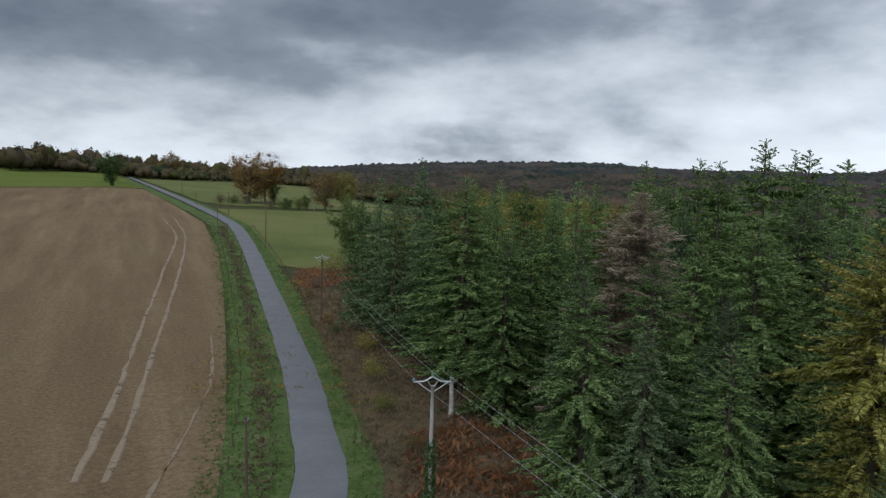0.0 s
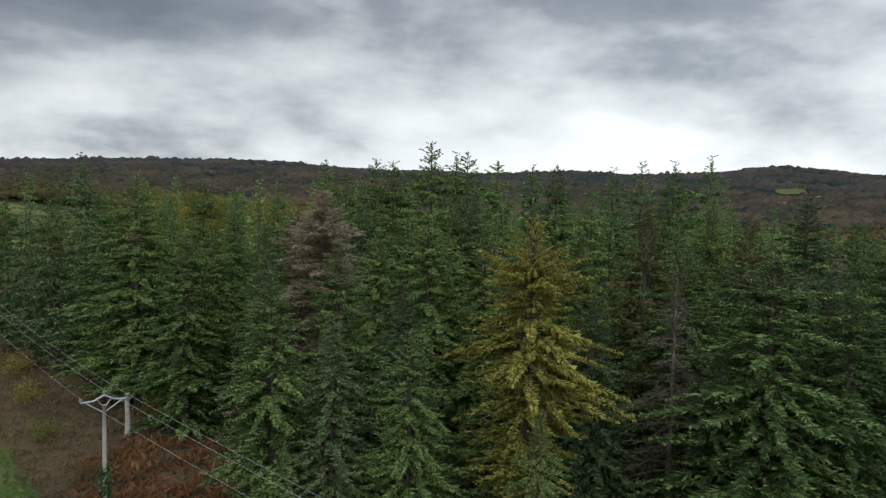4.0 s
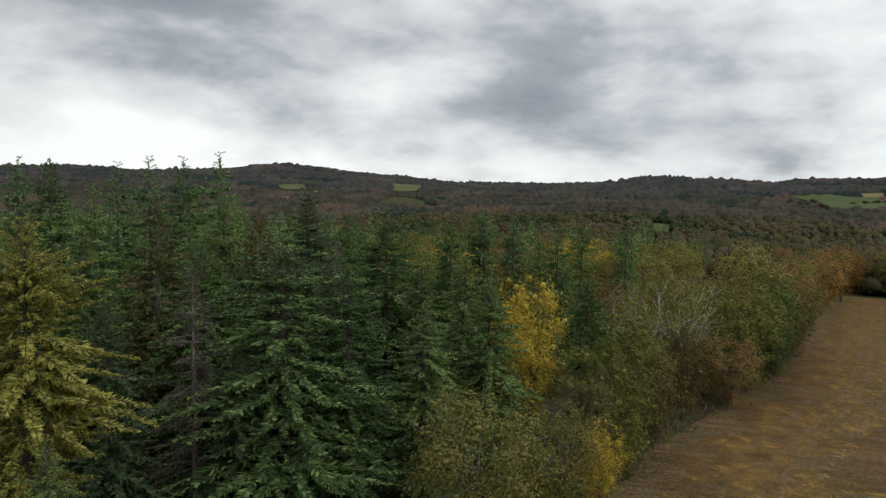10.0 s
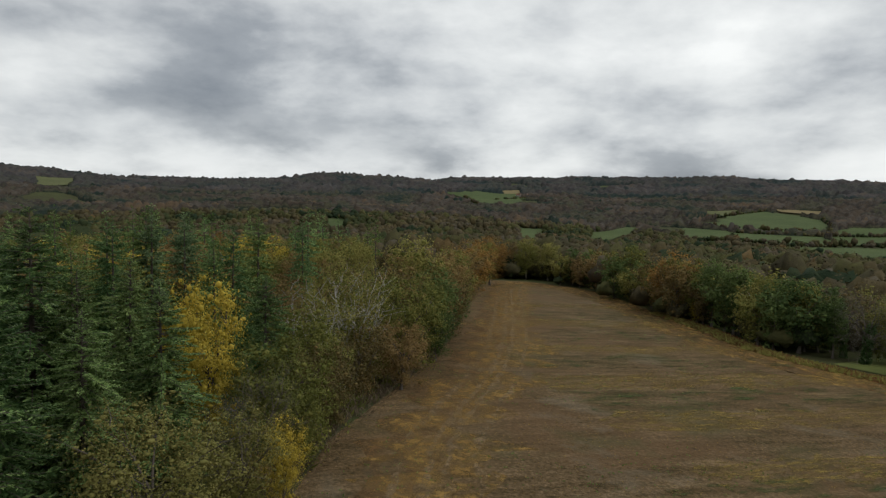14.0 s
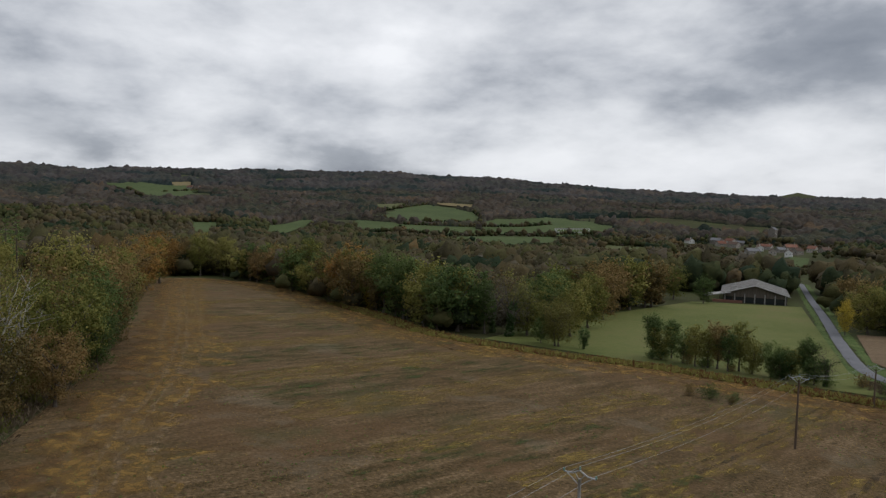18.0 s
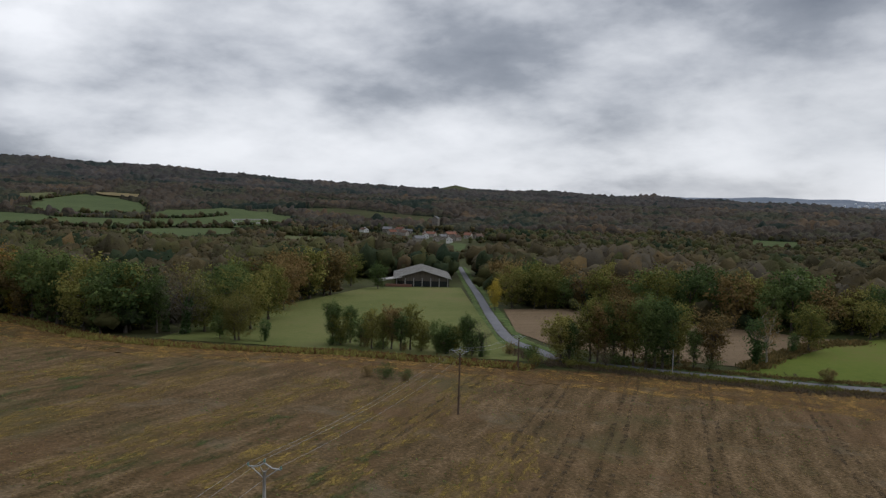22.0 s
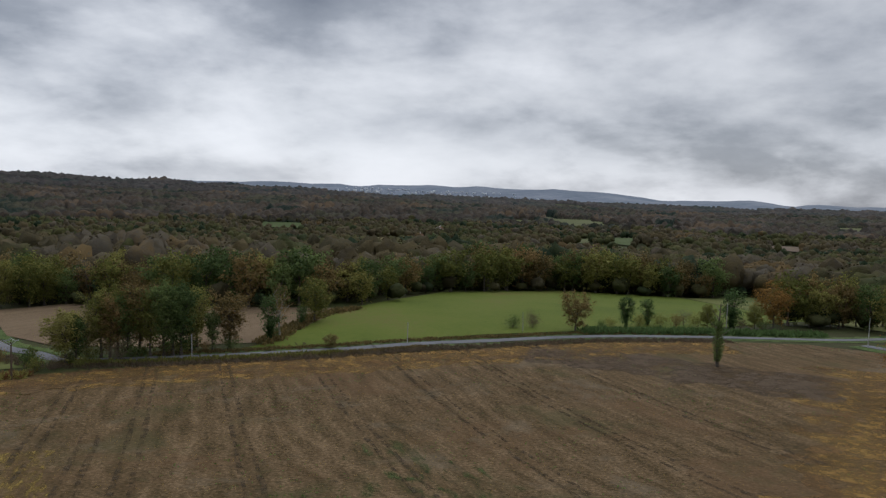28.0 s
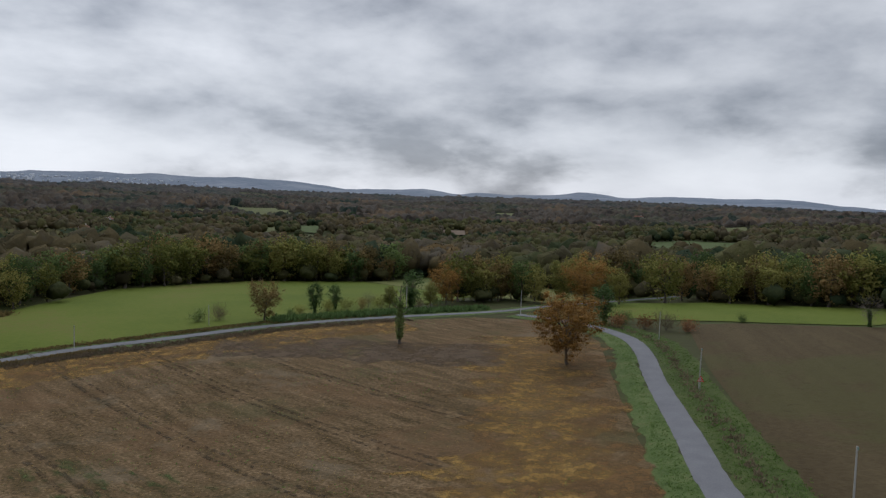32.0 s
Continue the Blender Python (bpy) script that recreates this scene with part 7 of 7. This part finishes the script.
barn(232, -252, 224)
# village and scattered houses
rnd = np.random.RandomState(5)
for n, (hx, hy) in enumerate(VILLAGE):
    if n == 15:
        continue
    low_house = n >= 18
    wall_kind = ("render", "render", "stone", "white")[n % 4] if not low_house else "stone"
    roof_kind = ("tile", "oldtile", "slate", "oldtile")[(n * 3) % 4] if not low_house else "tile"
    eave = rnd.uniform(3.6, 5.6)
    wide = rnd.uniform(6.5, 8.5)
    words = {"render": "cream rendered", "stone": "grey stone", "white": "white painted"}[wall_kind] + " village house with " + {"tile": "red clay tile", "oldtile": "weathered brown tile", "slate": "grey slate"}[roof_kind] + " roof"
    house(hx, hy, wide, rnd.uniform(9, 15), eave, eave + wide * 0.36, rnd.uniform(0, 180), wall_kind, roof_kind, words)
house(1781.5, -131.7, 9.7, 17.5, 7.0, 10.1, 126, "render", "tile", "stone village house with clay tile roof")
house(1773.9, -154.1, 9.4, 16.8, 6.8, 9.8, 52, "render", "tile", "old house with weathered reddish tiled roof")
house(56.2, -859, 8.0, 12.9, 8.0, 10.6, 170, "white", "tile", "tall white rendered house with tiled roof")
house(96.6, -977, 8.6, 13.4, 5.8, 8.5, 158, "render", "tile", "stone village house with clay tile roof")
house(54.8, -855.2, 8.3, 10.7, 6.8, 9.5, 7, "white", "tile", "tall white rendered house with tiled roof")
house(21.7, -597.1, 7.7, 19.7, 5.4, 7.9, 143, "white", "roof", "long white farm shed with pale metal roof")
house(-97.6, -853.7, 8.8, 12.7, 5.2, 8.0, 7, "render", "tile", "stone village house with clay tile roof")
house(69.8, -742, 7.8, 12.1, 6.3, 8.8, 165, "render", "tile", "stone village house with clay tile roof")
house(-523.2, -799.4, 7.0, 14.4, 6.4, 8.6, 74, "render", "tile", "stone village house with clay tile roof")
house(-551, -825.8, 8.4, 14.1, 5.2, 7.9, 2, "render", "tile", "stone village house with clay tile roof")
house(-95.2, -856.9, 7.9, 10.7, 5.1, 7.7, 144, "render", "tile", "stone village house with clay tile roof")
house(-233.7, -828.8, 8.5, 14.6, 6.4, 9.1, 38, "render", "tile", "stone village house with clay tile roof")
house(-696.8, -938.7, 9.6, 13.3, 6.5, 9.6, 27, "render", "tile", "stone village house with clay tile roof")
house(1206.6, 1038.9, 9.4, 12.9, 5.9, 8.9, 3, "render", "tile", "old house with weathered reddish tiled roof")
house(1197.6, 1015.4, 8.8, 15.9, 5.7, 8.5, 121, "render", "tile", "old house with weathered reddish tiled roof")
house(1192.1, 989.3, 10.9, 15.6, 7.1, 10.6, 35, "render", "tile", "old house with weathered reddish tiled roof")
house(1117.8, 723, 9.8, 20.8, 5.4, 8.5, 53, "white", "roof", "long white farm shed with pale metal roof")
house(728, -820, 9.0, 9.0, 14.0, 17.0, 20, "stone", "slate", "square stone church tower with slate roof", "church_tower", "")



def relay_mast(x, y, height):
    """A slim lattice mast on the far ridge."""
    root = new("radio_mast")
    root.matrix_basis = pose(x, y, float(rise(x, y)) - 1)
    for k in range(3):
        a = k * 2.094
        rod("mast_leg", (math.cos(a) * 1.4, math.sin(a) * 1.4, 0), (math.cos(a) * 0.4, math.sin(a) * 0.4, height), 0.35, M["steel"], root, 5, 0.2)
    for k in range(4):
        z = height * (0.3 + 0.2 * k)
        rod("antenna_ring", (0, 0, z), (0, 0, z + 0.8), 1.3, M["steel"], root, 8)
    tagged(root, "thin grey radio mast on the wooded ridge", "mast", "ridge masts")


relay_mast(288.4, 2433.0, 26)
relay_mast(1889.7, 1559.4, 14)
relay_mast(1930.8, 1508.1, 8)


def far_town():
    """White blocks of a town at the foot of the last hills, too small to pick apart."""
    rnd = np.random.RandomState(9)
    n = 90
    a = np.radians(np.concatenate([rnd.normal(171.5, 2.2, 55), rnd.normal(178, 2.5, 35)]))
    r = rnd.uniform(3350, 3620, n)
    x, y = r * np.sin(a), r * np.cos(a)
    w, d, h = rnd.uniform(5, 18, n), rnd.uniform(4, 9, n), rnd.uniform(2, 4, n)
    z = rise(x, y) + np.clip((r - 3250) / 300, 0, 1) * 8 + rnd.uniform(0, 6, n)
    unit = np.array([(i, j, k) for i in (-0.5, 0.5) for j in (-0.5, 0.5) for k in (-1.5, 1)], float)
    v = np.stack([x, y, z], 1)[:, None] + unit[None] * np.stack([w, d, h], 1)[:, None]
    q = np.array([(0, 1, 3, 2), (4, 6, 7, 5), (0, 4, 5, 1), (2, 3, 7, 6), (1, 5, 7, 3), (0, 2, 6, 4)])
    tagged(new("far_town", fast_mesh("far_town", v.reshape(-1, 3), (q[None] + (np.arange(n) * 8)[:, None, None]).reshape(-1, 4), M["haze_white"])), "pale blocks of a distant town below the hills", "town", kind="stuff")


far_town()


def walled_yard(corners):
    """A walled plot with rows of pale stone slabs on the far pasture."""
    for k, ((x0, y0), (x1, y1)) in enumerate(zip(corners, corners[1:] + corners[:1])):
        ln, a = math.hypot(x1 - x0, y1 - y0), math.degrees(math.atan2(y1 - y0, x1 - x0))
        root = new("stone_wall")
        root.matrix_basis = pose((x0 + x1) / 2, (y0 + y1) / 2, float(rise((x0 + x1) / 2, (y0 + y1) / 2)), 0, 0, a)
        bm_part("masonry", box(ln, 0.6, 4.0, (0, 0, 1.4), 0.05), M["concrete"], root)
        bm_part("coping", box(ln, 0.8, 0.3, (0, 0, 3.5), 0.03), M["roof"], root)
        tagged(root, "grey stone wall round the far plot", "wall", "plot walls")
    c = np.array(corners)
    rnd = np.random.RandomState(17)
    for i in range(11):
        for j in range(4):
            u, v = (i + 0.5 + rnd.uniform(-0.15, 0.15)) / 11, (j + 0.5) / 4
            q = (c[0] * (1 - u) + c[1] * u) * (1 - v) + (c[3] * (1 - u) + c[2] * u) * v
            ob = new("stone_slab", None)
            ob.matrix_basis = pose(q[0], q[1], float(rise(q[0], q[1])), 0, 0, 50)
            bm_part("slab", box(2.4, 1.2, 1.0, (0, 0, 1.0), 0.06), M["concrete"], ob)
            bm_part("headpiece", box(0.4, 1.2, rnd.uniform(1.5, 2.6), (-1.2, 0, 2.0), 0.05), M["white"] if rnd.rand() < 0.5 else M["concrete"], ob)
            tagged(ob, "pale stone slab with upright headpiece", "stone slab", "stone slabs")


walled_yard([(930, -593), (923, -652), (868, -611), (872, -560)])
